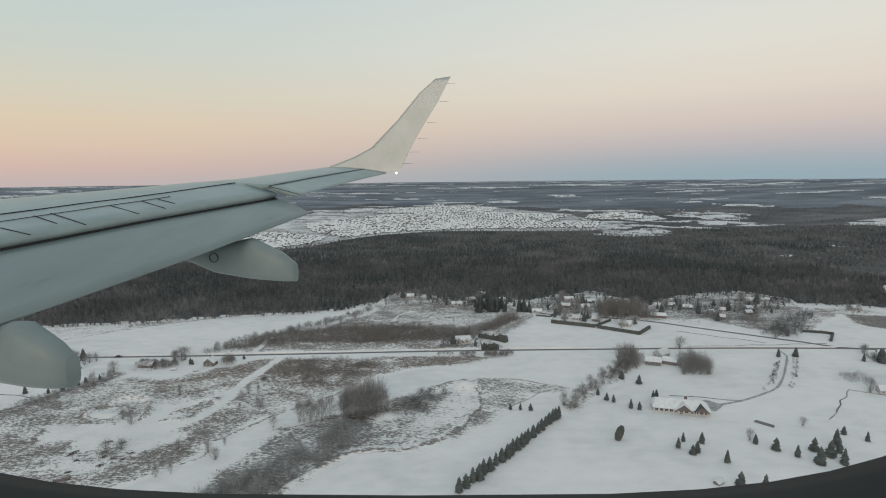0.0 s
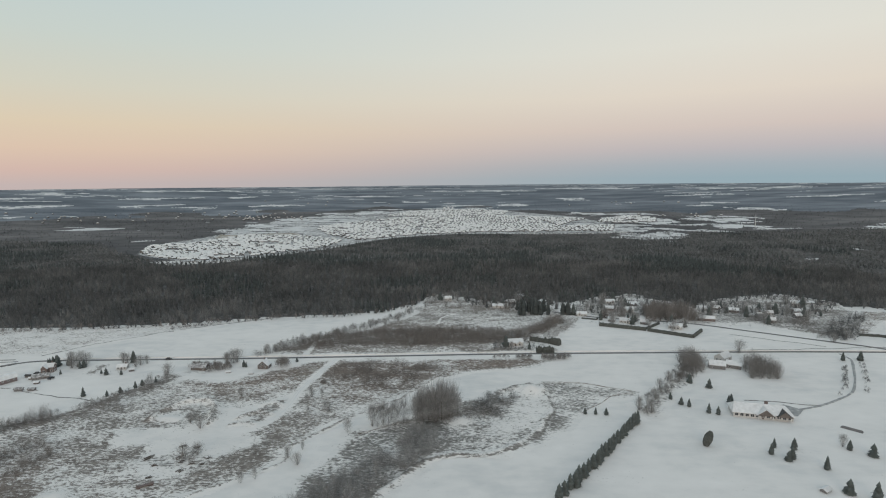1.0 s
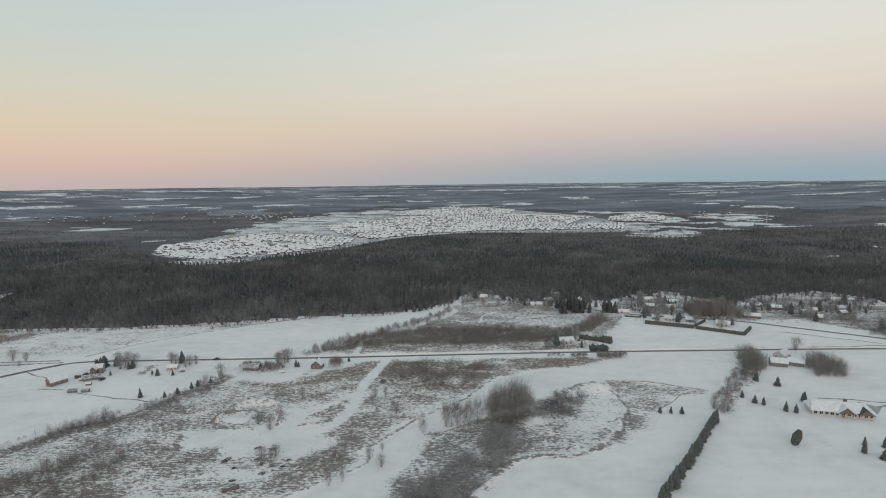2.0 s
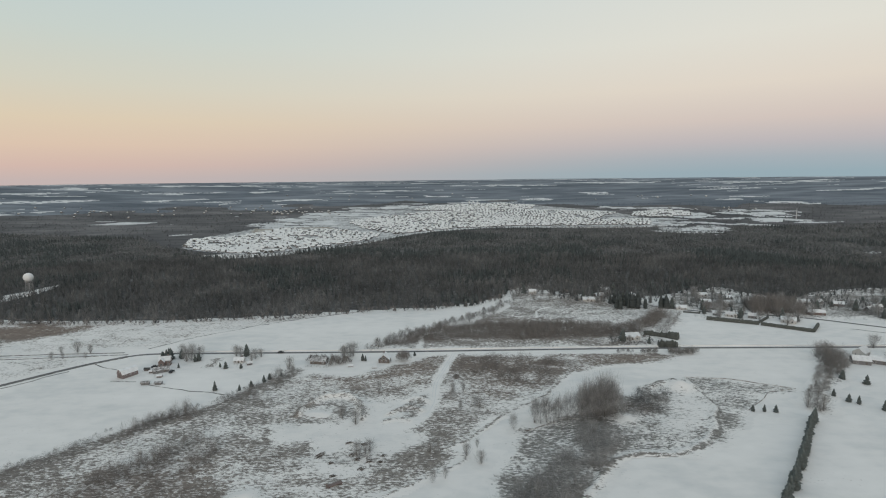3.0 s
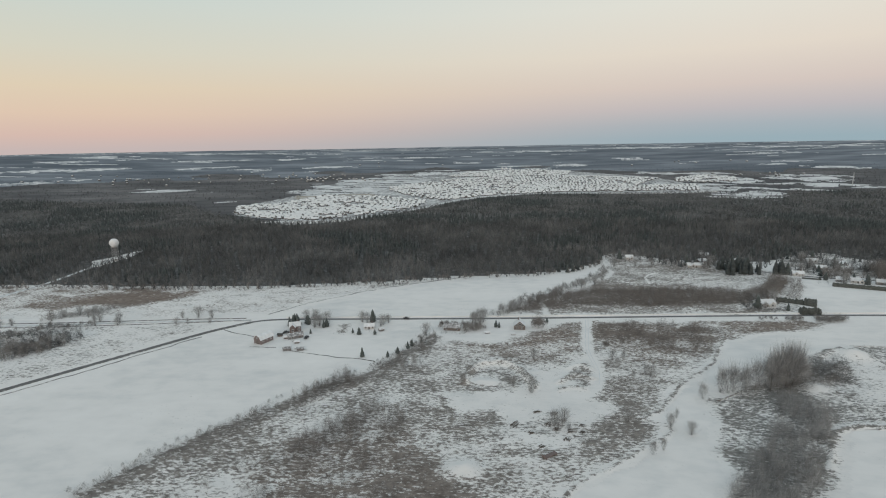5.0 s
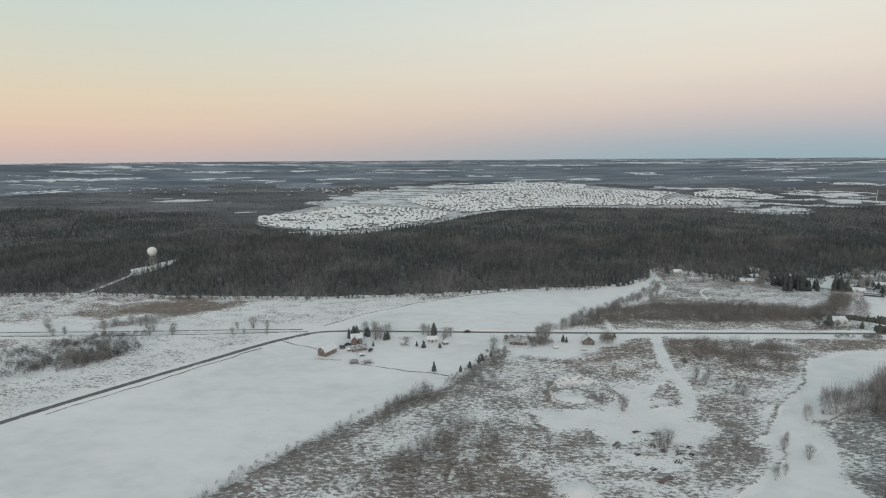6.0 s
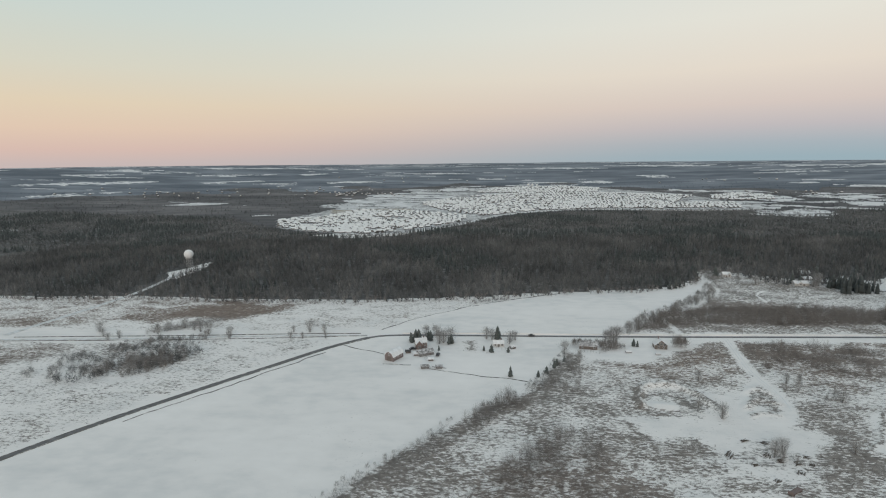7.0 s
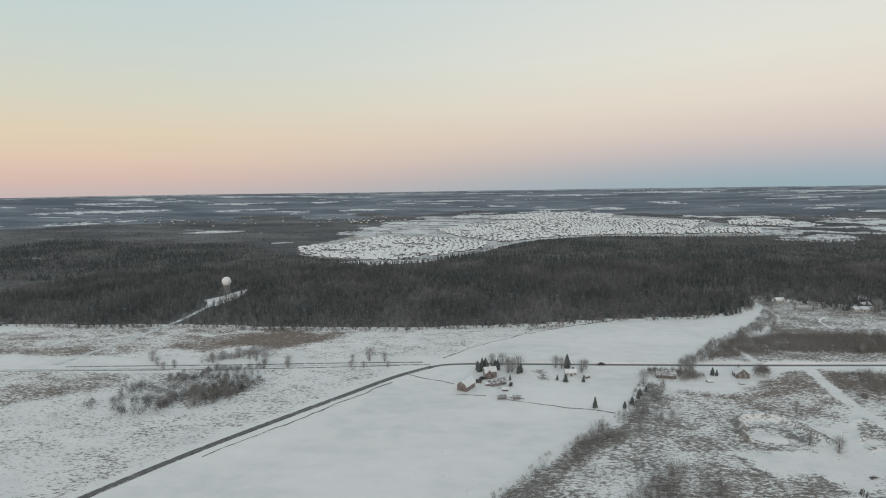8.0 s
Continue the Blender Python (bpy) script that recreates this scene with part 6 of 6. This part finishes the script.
def bungalow():
    root = tagged(new("bungalow"), "long white bungalow with snowy roof, cross gable and porch", "house")
    root.matrix_basis = pose(127.5, 272, 0, 0, 0, -15)
    L, W, e, rd = 28.0, 10.4, 2.6, 6.3
    bm = bmesh.new()
    v = box(bm, -L / 2, L / 2, -W / 2, W / 2, -0.3, e)
    a, b = bm.verts.new((-L / 2 + 2.5, 0, rd)), bm.verts.new((L / 2 - 2.5, 0, rd))
    part("wall", bm, SIDING, root)
    bm = bmesh.new()
    o, t = 0.6, 0.25
    lo = [bm.verts.new(q) for q in ((-L / 2 - o, -W / 2 - o, e), (L / 2 + o, -W / 2 - o, e), (L / 2 + o, W / 2 + o, e), (-L / 2 - o, W / 2 + o, e))]
    md = [bm.verts.new((q.co.x, q.co.y, e + t)) for q in lo]
    r0, r1 = bm.verts.new((-L / 2 + 1.2, 0, rd)), bm.verts.new((L / 2 - 2.6, 0, rd))
    for k in range(4):
        bm.faces.new((lo[k], lo[(k + 1) % 4], md[(k + 1) % 4], md[k]))
    bm.faces.new(lo[::-1])
    bm.faces.new((md[0], md[1], r1, r0))
    bm.faces.new((md[2], md[3], r0, r1))
    bm.faces.new((md[1], md[2], r1))
    bm.faces.new((md[3], md[0], r0))
    part("roof", bm, ROOFSNOW, root, "snow-covered hipped roof")
    for u, w, h, mat, lab in ((1.0, 8.0, 5.6, ROOFSNOW, "snow-covered cross gable"), (9.8, 6.6, 5.2, SHINGLE, "dark shingled cross gable")):
        bm = bmesh.new()
        y0 = -W / 2 - 1.6
        for sgn in (-1, 1):
            q = [(u, y0, h + 0.2), (u + sgn * (w / 2 + 0.4), y0, e - 0.2), (u + sgn * (w / 2 + 0.4), 0.5, e - 0.2), (u, 0.5, h + 0.2)]
            top = [bm.verts.new(p) for p in q]
            bot = [bm.verts.new((p[0], p[1], p[2] - 0.22)) for p in q]
            bm.faces.new(top)
            bm.faces.new(bot[::-1])
            for k in range(4):
                bm.faces.new((top[k], bot[k], bot[(k + 1) % 4], top[(k + 1) % 4]))
        bmesh.ops.recalc_face_normals(bm, faces=bm.faces[:])
        part("gable_roof", bm, mat, root, lab)
        bm = bmesh.new()
        f = [bm.verts.new((p, y0 + 0.25, q)) for p, q in ((u - w / 2, e - 0.4), (u + w / 2, e - 0.4), (u, h - 0.1))]
        k2 = [bm.verts.new((p.co.x, y0 + 0.4, p.co.z)) for p in f]
        bm.faces.new(f)
        bm.faces.new(k2[::-1])
        for k in range(3):
            bm.faces.new((f[k], k2[k], k2[(k + 1) % 3], f[(k + 1) % 3]))
        bmesh.ops.recalc_face_normals(bm, faces=bm.faces[:])
        part("gable", bm, TIMBER, root, "brown timbered gable")
        for k in (-1, 1):
            bm = bmesh.new()
            box(bm, u + k * w * 0.42 - 0.12, u + k * w * 0.42 + 0.12, y0 + 0.25, y0 + 0.5, -0.2, e - 0.2)
            part("porch_post", bm, TRIM, root)
    bm = bmesh.new()
    box(bm, 2.2, 3.6, 0.6, 1.6, rd - 1.2, rd + 1.1)
    part("chimney", bm, BRICK, root)
    for k in range(11):
        u = -L / 2 + 1.6 + k * 2.48
        window(root, 1.5, 1.4, pose(u, -W / 2, 0.8))
    for k in range(5):
        window(root, 1.4, 1.2, pose(-L / 2 + 3 + k * 5.4, W / 2, 0.9, 0, 0, 180))
    bm = bmesh.new()
    box(bm, -0.5, 0.5, -W / 2 - 0.1, -W / 2 + 0.02, 0, 2.05)
    part("door", bm, TIMBER, root)


bungalow()
VILLAGE = [(87, 481, -15, 11, 7, SIDING), (192, 460, -18, 16, 8, BRICK), (206, 495, -12, 9, 6, SIDING), (219, 499, 5, 11, 6, BOARD), (231, 488, -20, 10, 7, BRICK), (243, 468, 20, 7, 5, BOARD), (258, 478, -10, 8, 5, SIDING), (276, 466, 12, 8, 6, BOARD), (244, 451, -25, 7, 5, BOARD), (146, 518, 4, 12, 7, BOARD), (165, 470, -20, 10, 7, BOARD)]
VILLAGE += [(13.5, 396, 6, 15, 9, SIDING), (15, 515, -3, 19, 8, SIDING), (27, 530, 15, 11, 7, BRICK), (58, 528, 60, 12, 8, BOARD), (119, 456, -25, 12, 7, SIDING), (133, 450, -25, 8, 5, BOARD), (154, 436, -30, 13, 8, SIDING), (108, 460, -25, 7, 5, BOARD)]
VILLAGE += [(118, 500, -12, 10, 7, BRICK), (135, 494, 8, 10, 6, SIDING), (128, 530, 0, 11, 7, SIDING), (287, 482, -5, 10, 7, BRICK)]
VILLAGE += [(304, 512, -12, 10, 7, SIDING), (296, 350, -10, 9, 6, SIDING), (256, 291, -14, 11, 7, SIDING), (40, 555, 0, 10, 7, BRICK), (316, 352, 5, 9, 6, BRICK), (384, 479, -6, 10, 7, SIDING), (-36, 548, 0, 9, 6, SIDING)]
for i, (x, y, a, L, W, mat) in enumerate(VILLAGE):
    home = gable_house("house", x, y, a, L, W, 2.7 + (i % 3) * 0.4, 4.9 + (i % 3) * 0.5, mat, {BRICK: "brick house with snow-covered roof", BOARD: "grey board house with snow-covered roof"}.get(mat, "pale house with snow-covered roof"), group="village houses")

    if i % 3 != 1 and L >= 9:
        cross_gable(home, L * (0.19 if i % 2 else -0.18), W * 0.5, W * 0.4 + 1.3, W * 0.4 + 1.1, 2.1, 3.6 + (i % 3) * 0.3, mat)
# bare trees and a spruce in the gardens
garden_rng = random.Random(40)
for i, (x, y, a, L, W, mat) in enumerate(VILLAGE):
    for k in range(4):
        b, r = garden_rng.uniform(0, math.tau), garden_rng.uniform(7.5, 11)
        u, w = x + r * math.cos(b), y + r * math.sin(b)
        if all(math.hypot(u - h[0], w - h[1]) > 6.5 for h in VILLAGE):
            plant(KINDS if k == 3 else BARES, u, w, garden_rng.uniform(6, 12), i + k)

# ---- radar tower in the wood ----
radar = tagged(new("radar_tower"), "white radar dome on a slender steel lattice tower", "tower")
radar.matrix_basis = pose(-577, 568, 0)
bm = bmesh.new()
bmesh.ops.create_icosphere(bm, subdivisions=3, radius=4.7)
bmesh.ops.translate(bm, verts=bm.verts[:], vec=(0, 0, 18.2))
part("radome", bm, DOME, radar, "white panelled radome")
for sx in (-1, 1):
    for sy in (-1, 1):
        bm = bmesh.new()
        tube(bm, (sx * 2.6, sy * 2.6, -0.3), (sx * 1.95, sy * 1.95, 13.5), 0.22, 0.18, 6)
        part("tower_leg", bm, STEEL, radar)
for k in range(5):
    z0, z1 = k * 2.7, k * 2.7 + 2.7
    w0, w1 = 2.6 - 0.05 * z0, 2.6 - 0.05 * z1
    bm = bmesh.new()
    for sx, sy, tx, ty in ((-1, -1, 1, -1), (1, -1, 1, 1), (1, 1, -1, 1), (-1, 1, -1, -1)):
        tube(bm, (sx * w0, sy * w0, z0), (tx * w1, ty * w1, z1), 0.1, 0.1, 4)
        tube(bm, (sx * w1, sy * w1, z1), (tx * w1, ty * w1, z1), 0.1, 0.1, 4)
    part("lattice_bay", bm, STEEL, radar)
bm = bmesh.new()
bmesh.ops.create_cone(bm, segments=16, radius1=3.6, radius2=3.6, depth=0.5, cap_ends=True, matrix=Matrix.Translation((0, 0, 13.6)))
part("platform", bm, STEEL, radar)
gable_house("radar_hut", -573, 562, 20, 6, 4, 2.4, 3.0, SIDING, "small pale equipment hut by the radar", "hut", chimney=False, windows=1)

# far landmarks
mast = tagged(new("radio_mast"), "thin pale mast rising from far fields", "mast")
mast.matrix_basis = pose(880, 1560, float(ground_z(880, 1560)))
bm = bmesh.new()
tube(bm, (0, 0, -0.5), (0, 0, 38), 1.0, 0.5, 8)
part("shaft", bm, TRIM, mast)
for k in range(3):
    x, y = -40 + k * 19, 2480 + 8 * (k % 2)
    bm = bmesh.new()
    bmesh.ops.create_icosphere(bm, subdivisions=2, radius=5.4 - 0.6 * k)
    bmesh.ops.translate(bm, verts=bm.verts[:], vec=(0, 0, 3))
    tube(bm, (0, 0, -2), (0, 0, 3), 5.4 - 0.6 * k, 5.4 - 0.6 * k, 14)
    tagged(part("storage_dome", bm, DOME, at=pose(x, y, float(ground_z(x, y)))), "white domed storage tank beyond the estate", "tank", "domes beyond the estate")

# yard oddments in the weeds
for i, (x, y, a, s) in enumerate([(-165, 243, 10, 1.5), (-158, 242, 5, 1.2), (-176, 233, 50, 2.6), (-162, 233, 40, 1.2), (-159, 229, -20, 1.1), (-154, 228, 10, 1.4), (-149, 227, 20, 1.0), (-167, 217, 30, 1.2), (-156, 222, 65, 1.3), (-148, 232, 0, 1.1), (-170, 226, 20, 1.0)]):
    bm = bmesh.new()
    pile = random.Random(i)
    for k in range(9):
        u, w, tilt = pile.uniform(-0.8, 0.8), pile.uniform(-1.1, 1.1), pile.uniform(-0.5, 0.5)
        tube(bm, (u - s, w - tilt, pile.uniform(-0.05, 0.25)), (u + s * 0.7, w + tilt, pile.uniform(0.0, 0.5)), 0.12, 0.07, 5)
    tagged(part("log_pile", bm, BARK, at=pose(x, y, 0.2, 0, 0, a)), "small pile of logs poking out of snow", "logs", "log piles in the yard")
bm = bmesh.new()
box(bm, -3.2, 3.2, -0.9, 0.9, 0.5, 0.8)
for u in (-2.4, 2.4):
    for w in (-0.8, 0.8):
        tube(bm, (u, w - 0.1, 0.35), (u, w + 0.1, 0.35), 0.4, 0.4, 10)
box(bm, -3.2, -3.0, -0.9, 0.9, 0.8, 1.6)
tagged(part("farm_wagon", bm, BRICK, at=pose(-165, 210, 0.1, 0, 0, 35)), "rusty red flat farm wagon abandoned among weeds", "wagon")


def parked_car(x, y, a, mat, label):
    root = tagged(new("car"), label, "car")
    root.matrix_basis = pose(x, y, 0.22, 0, 0, a)
    bm = bmesh.new()
    box(bm, -2.1, 2.1, -0.85, 0.85, 0.3, 0.85)
    bmesh.ops.bevel(bm, geom=bm.edges[:], offset=0.12, segments=2, affect="EDGES")
    part("body", bm, mat, root)
    bm = bmesh.new()
    v = box(bm, -1.3, 1.0, -0.75, 0.75, 0.8, 1.4)
    for q in v[4:]:
        q.co.x *= 0.72
        q.co.y *= 0.85
    cabin = part("cabin", bm, PANE, root, "dark glazed cabin")
    bm = bmesh.new()
    box(bm, -0.95, 0.74, -0.64, 0.64, 1.4, 1.46)
    part("roof", bm, mat, root)
    for u in (-1.35, 1.35):
        for w in (-0.82, 0.82):
            bm = bmesh.new()
            tube(bm, (u, w - 0.1, 0.32), (u, w + 0.1, 0.32), 0.32, 0.32, 12)
            part("wheel", bm, SEAL, root)


CARPAINT = material("dark_car_paint", [(0.3, (0.05, 0.055, 0.065, 1)), (0.7, (0.08, 0.085, 0.095, 1))], 2, 3, 0.3)
parked_car(-238, 368.6, 1, CARPAINT, "small dark car on the country road")
parked_car(-312, 342, 25, CARPAINT, "small dark car parked beside the farmhouse")
parked_car(-296, 333, 80, CARPAINT, "small dark car parked by the farm shed")

bm = bmesh.new()
for k in range(5):
    tube(bm, (-4.5, k * 0.5 - 1, 0.3), (4.5, k * 0.5 - 1.1, 0.35), 0.3, 0.25, 6)
for k in range(4):
    tube(bm, (-4.0, k * 0.5 - 0.8, 0.75), (4.2, k * 0.5 - 0.8, 0.8), 0.28, 0.25, 6)
tagged(part("timber_stack", bm, BOARD, at=pose(163, 254.5, -0.35, 0, 0, -47)), "long low stack of grey timber lying in snow", "timber")

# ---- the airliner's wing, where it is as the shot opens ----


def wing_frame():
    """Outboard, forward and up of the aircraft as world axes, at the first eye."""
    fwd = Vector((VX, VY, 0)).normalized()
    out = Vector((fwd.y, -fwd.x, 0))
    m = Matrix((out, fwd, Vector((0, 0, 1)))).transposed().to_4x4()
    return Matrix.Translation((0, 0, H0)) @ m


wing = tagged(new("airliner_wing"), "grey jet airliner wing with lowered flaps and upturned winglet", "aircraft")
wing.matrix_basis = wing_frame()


def lerp(a, b, t):
    return tuple(p + (q - p) * t for p, q in zip(a, b))


def skin(name, edge_a, edge_b, thick, mat, label="", camber=0.0, n=16, m=8, parent=None, tip_camber=0.0):
    """A closed panel between two edges (each a run of points), arched by camber, with rounded thickness."""
    bm = bmesh.new()

    def along(edge, t):
        k = t * (len(edge) - 1)
        i = min(int(k), len(edge) - 2)
        return lerp(edge[i], edge[i + 1], k - i)
    top, bot = [], []
    for i in range(n + 1):
        a, b = along(edge_a, i / n), along(edge_b, i / n)
        r0, r1 = [], []
        for j in range(m + 1):
            q = lerp(a, b, j / m)
            k = 4 * (j / m) * (1 - j / m)
            c = camber + (tip_camber - camber) * i / n if tip_camber else camber
            r0.append(bm.verts.new((q[0], q[1], q[2] + c * k)))
            r1.append(bm.verts.new((q[0], q[1], q[2] + c * k * 0.2 - thick * (0.12 + 0.88 * k))))
        top.append(r0)
        bot.append(r1)
    for i in range(n):
        for j in range(m):
            bm.faces.new((top[i][j], top[i + 1][j], top[i + 1][j + 1], top[i][j + 1]))
            bm.faces.new((bot[i][j + 1], bot[i + 1][j + 1], bot[i + 1][j], bot[i][j]))
        for j in (0, m):
            bm.faces.new((top[i][j], bot[i][j], bot[i + 1][j], top[i + 1][j]))
    for i in (0, n):
        for j in range(m):
            bm.faces.new((top[i][j], top[i][j + 1], bot[i][j + 1], bot[i][j]))
    bmesh.ops.recalc_face_normals(bm, faces=bm.faces[:])
    for f in bm.faces:
        f.smooth = True
    return part(name, bm, mat, parent or wing, label)


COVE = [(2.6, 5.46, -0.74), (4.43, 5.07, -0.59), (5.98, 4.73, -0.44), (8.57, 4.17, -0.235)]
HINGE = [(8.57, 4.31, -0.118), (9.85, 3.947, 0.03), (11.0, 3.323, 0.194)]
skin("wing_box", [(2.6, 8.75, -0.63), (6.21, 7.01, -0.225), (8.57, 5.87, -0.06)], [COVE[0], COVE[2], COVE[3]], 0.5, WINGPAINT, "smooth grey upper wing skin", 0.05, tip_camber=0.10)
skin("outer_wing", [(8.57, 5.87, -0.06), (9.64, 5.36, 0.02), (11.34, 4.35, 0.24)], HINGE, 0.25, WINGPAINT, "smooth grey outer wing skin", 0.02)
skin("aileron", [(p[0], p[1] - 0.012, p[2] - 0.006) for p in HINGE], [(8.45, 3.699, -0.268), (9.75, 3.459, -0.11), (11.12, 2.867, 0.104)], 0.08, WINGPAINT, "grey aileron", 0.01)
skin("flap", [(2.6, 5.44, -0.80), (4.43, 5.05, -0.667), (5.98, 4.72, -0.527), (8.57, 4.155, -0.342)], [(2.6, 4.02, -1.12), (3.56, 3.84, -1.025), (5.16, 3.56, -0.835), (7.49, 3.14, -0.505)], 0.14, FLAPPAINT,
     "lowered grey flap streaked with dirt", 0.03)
# black strip laid in the flap gap in place of its shade
skin("flap_gap_shade", [(2.6, 5.5, -0.77), (4.43, 5.1, -0.64), (5.98, 4.77, -0.50), (8.6, 4.2, -0.32)], [(2.6, 5.44, -0.79), (4.43, 5.05, -0.657), (5.98, 4.72, -0.517), (8.57, 4.155, -0.332)], 0.03, SEAL, "dark strip for the shade in the flap gap")


def seam(a, b, w=0.012, name="panel_joint"):
    """A thin dark line on the skin."""
    bm = bmesh.new()
    tube(bm, a, b, w, w, 4)
    part(name, bm, FLAPPAINT if w < 0.0045 else SEAL, wing)


def on_box(t, k):
    """A point of the upper skin t of the way out and k of the way from front to cove."""
    def at(edge):
        i = min(int(2 * t), 1)
        return lerp(edge[i], edge[i + 1], 2 * t - i)
    q = lerp(at([(2.6, 8.75, -0.63), (6.21, 7.01, -0.225), (8.57, 5.87, -0.06)]), at([COVE[0], COVE[2], COVE[3]]), k)
    return (q[0], q[1], q[2] + 0.005 + (0.05 + 0.05 * t) * 4 * k * (1 - k))


def line_on_box(marks, w):
    """A dark joint drawn along the skin through the marks."""
    for (t0, k0), (t1, k1) in zip(marks, marks[1:]):
        n = max(1, int(abs(t1 - t0) / 0.03), int(abs(k1 - k0) / 0.12))
        for i in range(n):
            seam(on_box(t0 + (t1 - t0) * i / n, k0 + (k1 - k0) * i / n), on_box(t0 + (t1 - t0) * (i + 1) / n, k0 + (k1 - k0) * (i + 1) / n), w)


line_on_box([(0.2, 0.56), (0.34, 0.58), (0.435, 0.605), (0.61, 0.62), (0.74, 0.61), (0.9, 0.58), (1.0, 0.56)], 0.008)
line_on_box([(0.2, 0.73), (0.345, 0.73), (0.47, 0.74), (0.59, 0.74), (0.695, 0.73)], 0.005)
for marks in ([(0.42, 0.72), (0.4, 0.99)], [(0.605, 0.74), (0.59, 0.95)], [(0.32, 0.83), (0.315, 0.99)], [(0.395, 0.72), (0.38, 0.9)], [(0.65, 0.75), (0.645, 0.89)], [(0.52, 0.74), (0.507, 0.97)]):
    line_on_box(marks, 0.0055)
for a, b in zip(HINGE, HINGE[1:]):
    seam(a, b, 0.006)
seam(HINGE[0], (8.45, 3.70, -0.262), 0.006)


def fairing(o, stations, half, label):
    """A deep canoe-shaped flap track fairing: stations of forward, top and bottom, from nose to blunt tail."""
    bm = bmesh.new()
    rings = []
    for i, (f, hi, lo) in enumerate(stations):
        w = half * (0.35, 0.8, 1.0, 1.0, 0.85, 0.5)[min(i, 5)]
        c, h = (hi + lo) / 2, (hi - lo) / 2
        rings.append([bm.verts.new((o + w * math.copysign(abs(math.cos(k * math.tau / 16)) ** 0.7, math.cos(k * math.tau / 16)), f,
                                    c + h * math.copysign(abs(math.sin(k * math.tau / 16)) ** 0.8, math.sin(k * math.tau / 16)))) for k in range(16)])
    for r0, r1 in zip(rings, rings[1:]):
        for k in range(16):
            bm.faces.new((r0[k], r0[(k + 1) % 16], r1[(k + 1) % 16], r1[k]))
    bm.faces.new(rings[0])
    bm.faces.new(rings[-1][::-1])
    bmesh.ops.recalc_face_normals(bm, faces=bm.faces[:])
    for f in bm.faces:
        f.smooth = len(f.verts) < 5
    return part("flap_fairing", bm, FLAPPAINT, wing, label)


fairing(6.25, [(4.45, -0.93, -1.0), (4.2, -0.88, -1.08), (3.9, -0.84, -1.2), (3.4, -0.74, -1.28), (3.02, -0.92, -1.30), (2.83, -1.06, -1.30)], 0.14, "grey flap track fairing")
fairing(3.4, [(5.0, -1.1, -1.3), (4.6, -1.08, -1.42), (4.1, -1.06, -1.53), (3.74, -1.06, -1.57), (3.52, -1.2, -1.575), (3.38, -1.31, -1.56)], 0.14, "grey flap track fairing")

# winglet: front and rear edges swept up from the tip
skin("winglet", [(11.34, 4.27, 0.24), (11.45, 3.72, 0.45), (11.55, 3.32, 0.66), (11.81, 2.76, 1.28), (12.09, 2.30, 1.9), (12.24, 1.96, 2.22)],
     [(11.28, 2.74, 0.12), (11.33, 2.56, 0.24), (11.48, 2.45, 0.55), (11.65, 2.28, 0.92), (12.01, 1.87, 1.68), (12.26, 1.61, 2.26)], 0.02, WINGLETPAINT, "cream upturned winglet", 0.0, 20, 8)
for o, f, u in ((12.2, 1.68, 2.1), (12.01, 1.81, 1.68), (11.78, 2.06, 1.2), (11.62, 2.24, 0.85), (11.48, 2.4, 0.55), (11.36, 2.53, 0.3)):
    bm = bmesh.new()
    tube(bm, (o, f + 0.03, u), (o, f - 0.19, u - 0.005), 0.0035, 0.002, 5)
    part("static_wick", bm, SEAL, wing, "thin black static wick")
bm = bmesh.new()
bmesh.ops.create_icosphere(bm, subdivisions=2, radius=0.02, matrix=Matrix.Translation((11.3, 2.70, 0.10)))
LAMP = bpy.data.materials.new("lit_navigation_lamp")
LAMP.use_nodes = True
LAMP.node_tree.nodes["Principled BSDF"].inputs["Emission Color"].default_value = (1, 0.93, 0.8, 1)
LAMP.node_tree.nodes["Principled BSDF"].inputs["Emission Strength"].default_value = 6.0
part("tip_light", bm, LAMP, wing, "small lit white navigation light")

bm = bmesh.new()
ring = [(6.10, 3.86 + 0.06 * math.cos(k * math.tau / 16), -0.98 + 0.06 * math.sin(k * math.tau / 16)) for k in range(16)]
for a, b in zip(ring, ring[1:] + ring[:1]):
    tube(bm, a, b, 0.005, 0.005, 4)
part("fairing_mark", bm, SEAL, wing, "thin dark ring mark")

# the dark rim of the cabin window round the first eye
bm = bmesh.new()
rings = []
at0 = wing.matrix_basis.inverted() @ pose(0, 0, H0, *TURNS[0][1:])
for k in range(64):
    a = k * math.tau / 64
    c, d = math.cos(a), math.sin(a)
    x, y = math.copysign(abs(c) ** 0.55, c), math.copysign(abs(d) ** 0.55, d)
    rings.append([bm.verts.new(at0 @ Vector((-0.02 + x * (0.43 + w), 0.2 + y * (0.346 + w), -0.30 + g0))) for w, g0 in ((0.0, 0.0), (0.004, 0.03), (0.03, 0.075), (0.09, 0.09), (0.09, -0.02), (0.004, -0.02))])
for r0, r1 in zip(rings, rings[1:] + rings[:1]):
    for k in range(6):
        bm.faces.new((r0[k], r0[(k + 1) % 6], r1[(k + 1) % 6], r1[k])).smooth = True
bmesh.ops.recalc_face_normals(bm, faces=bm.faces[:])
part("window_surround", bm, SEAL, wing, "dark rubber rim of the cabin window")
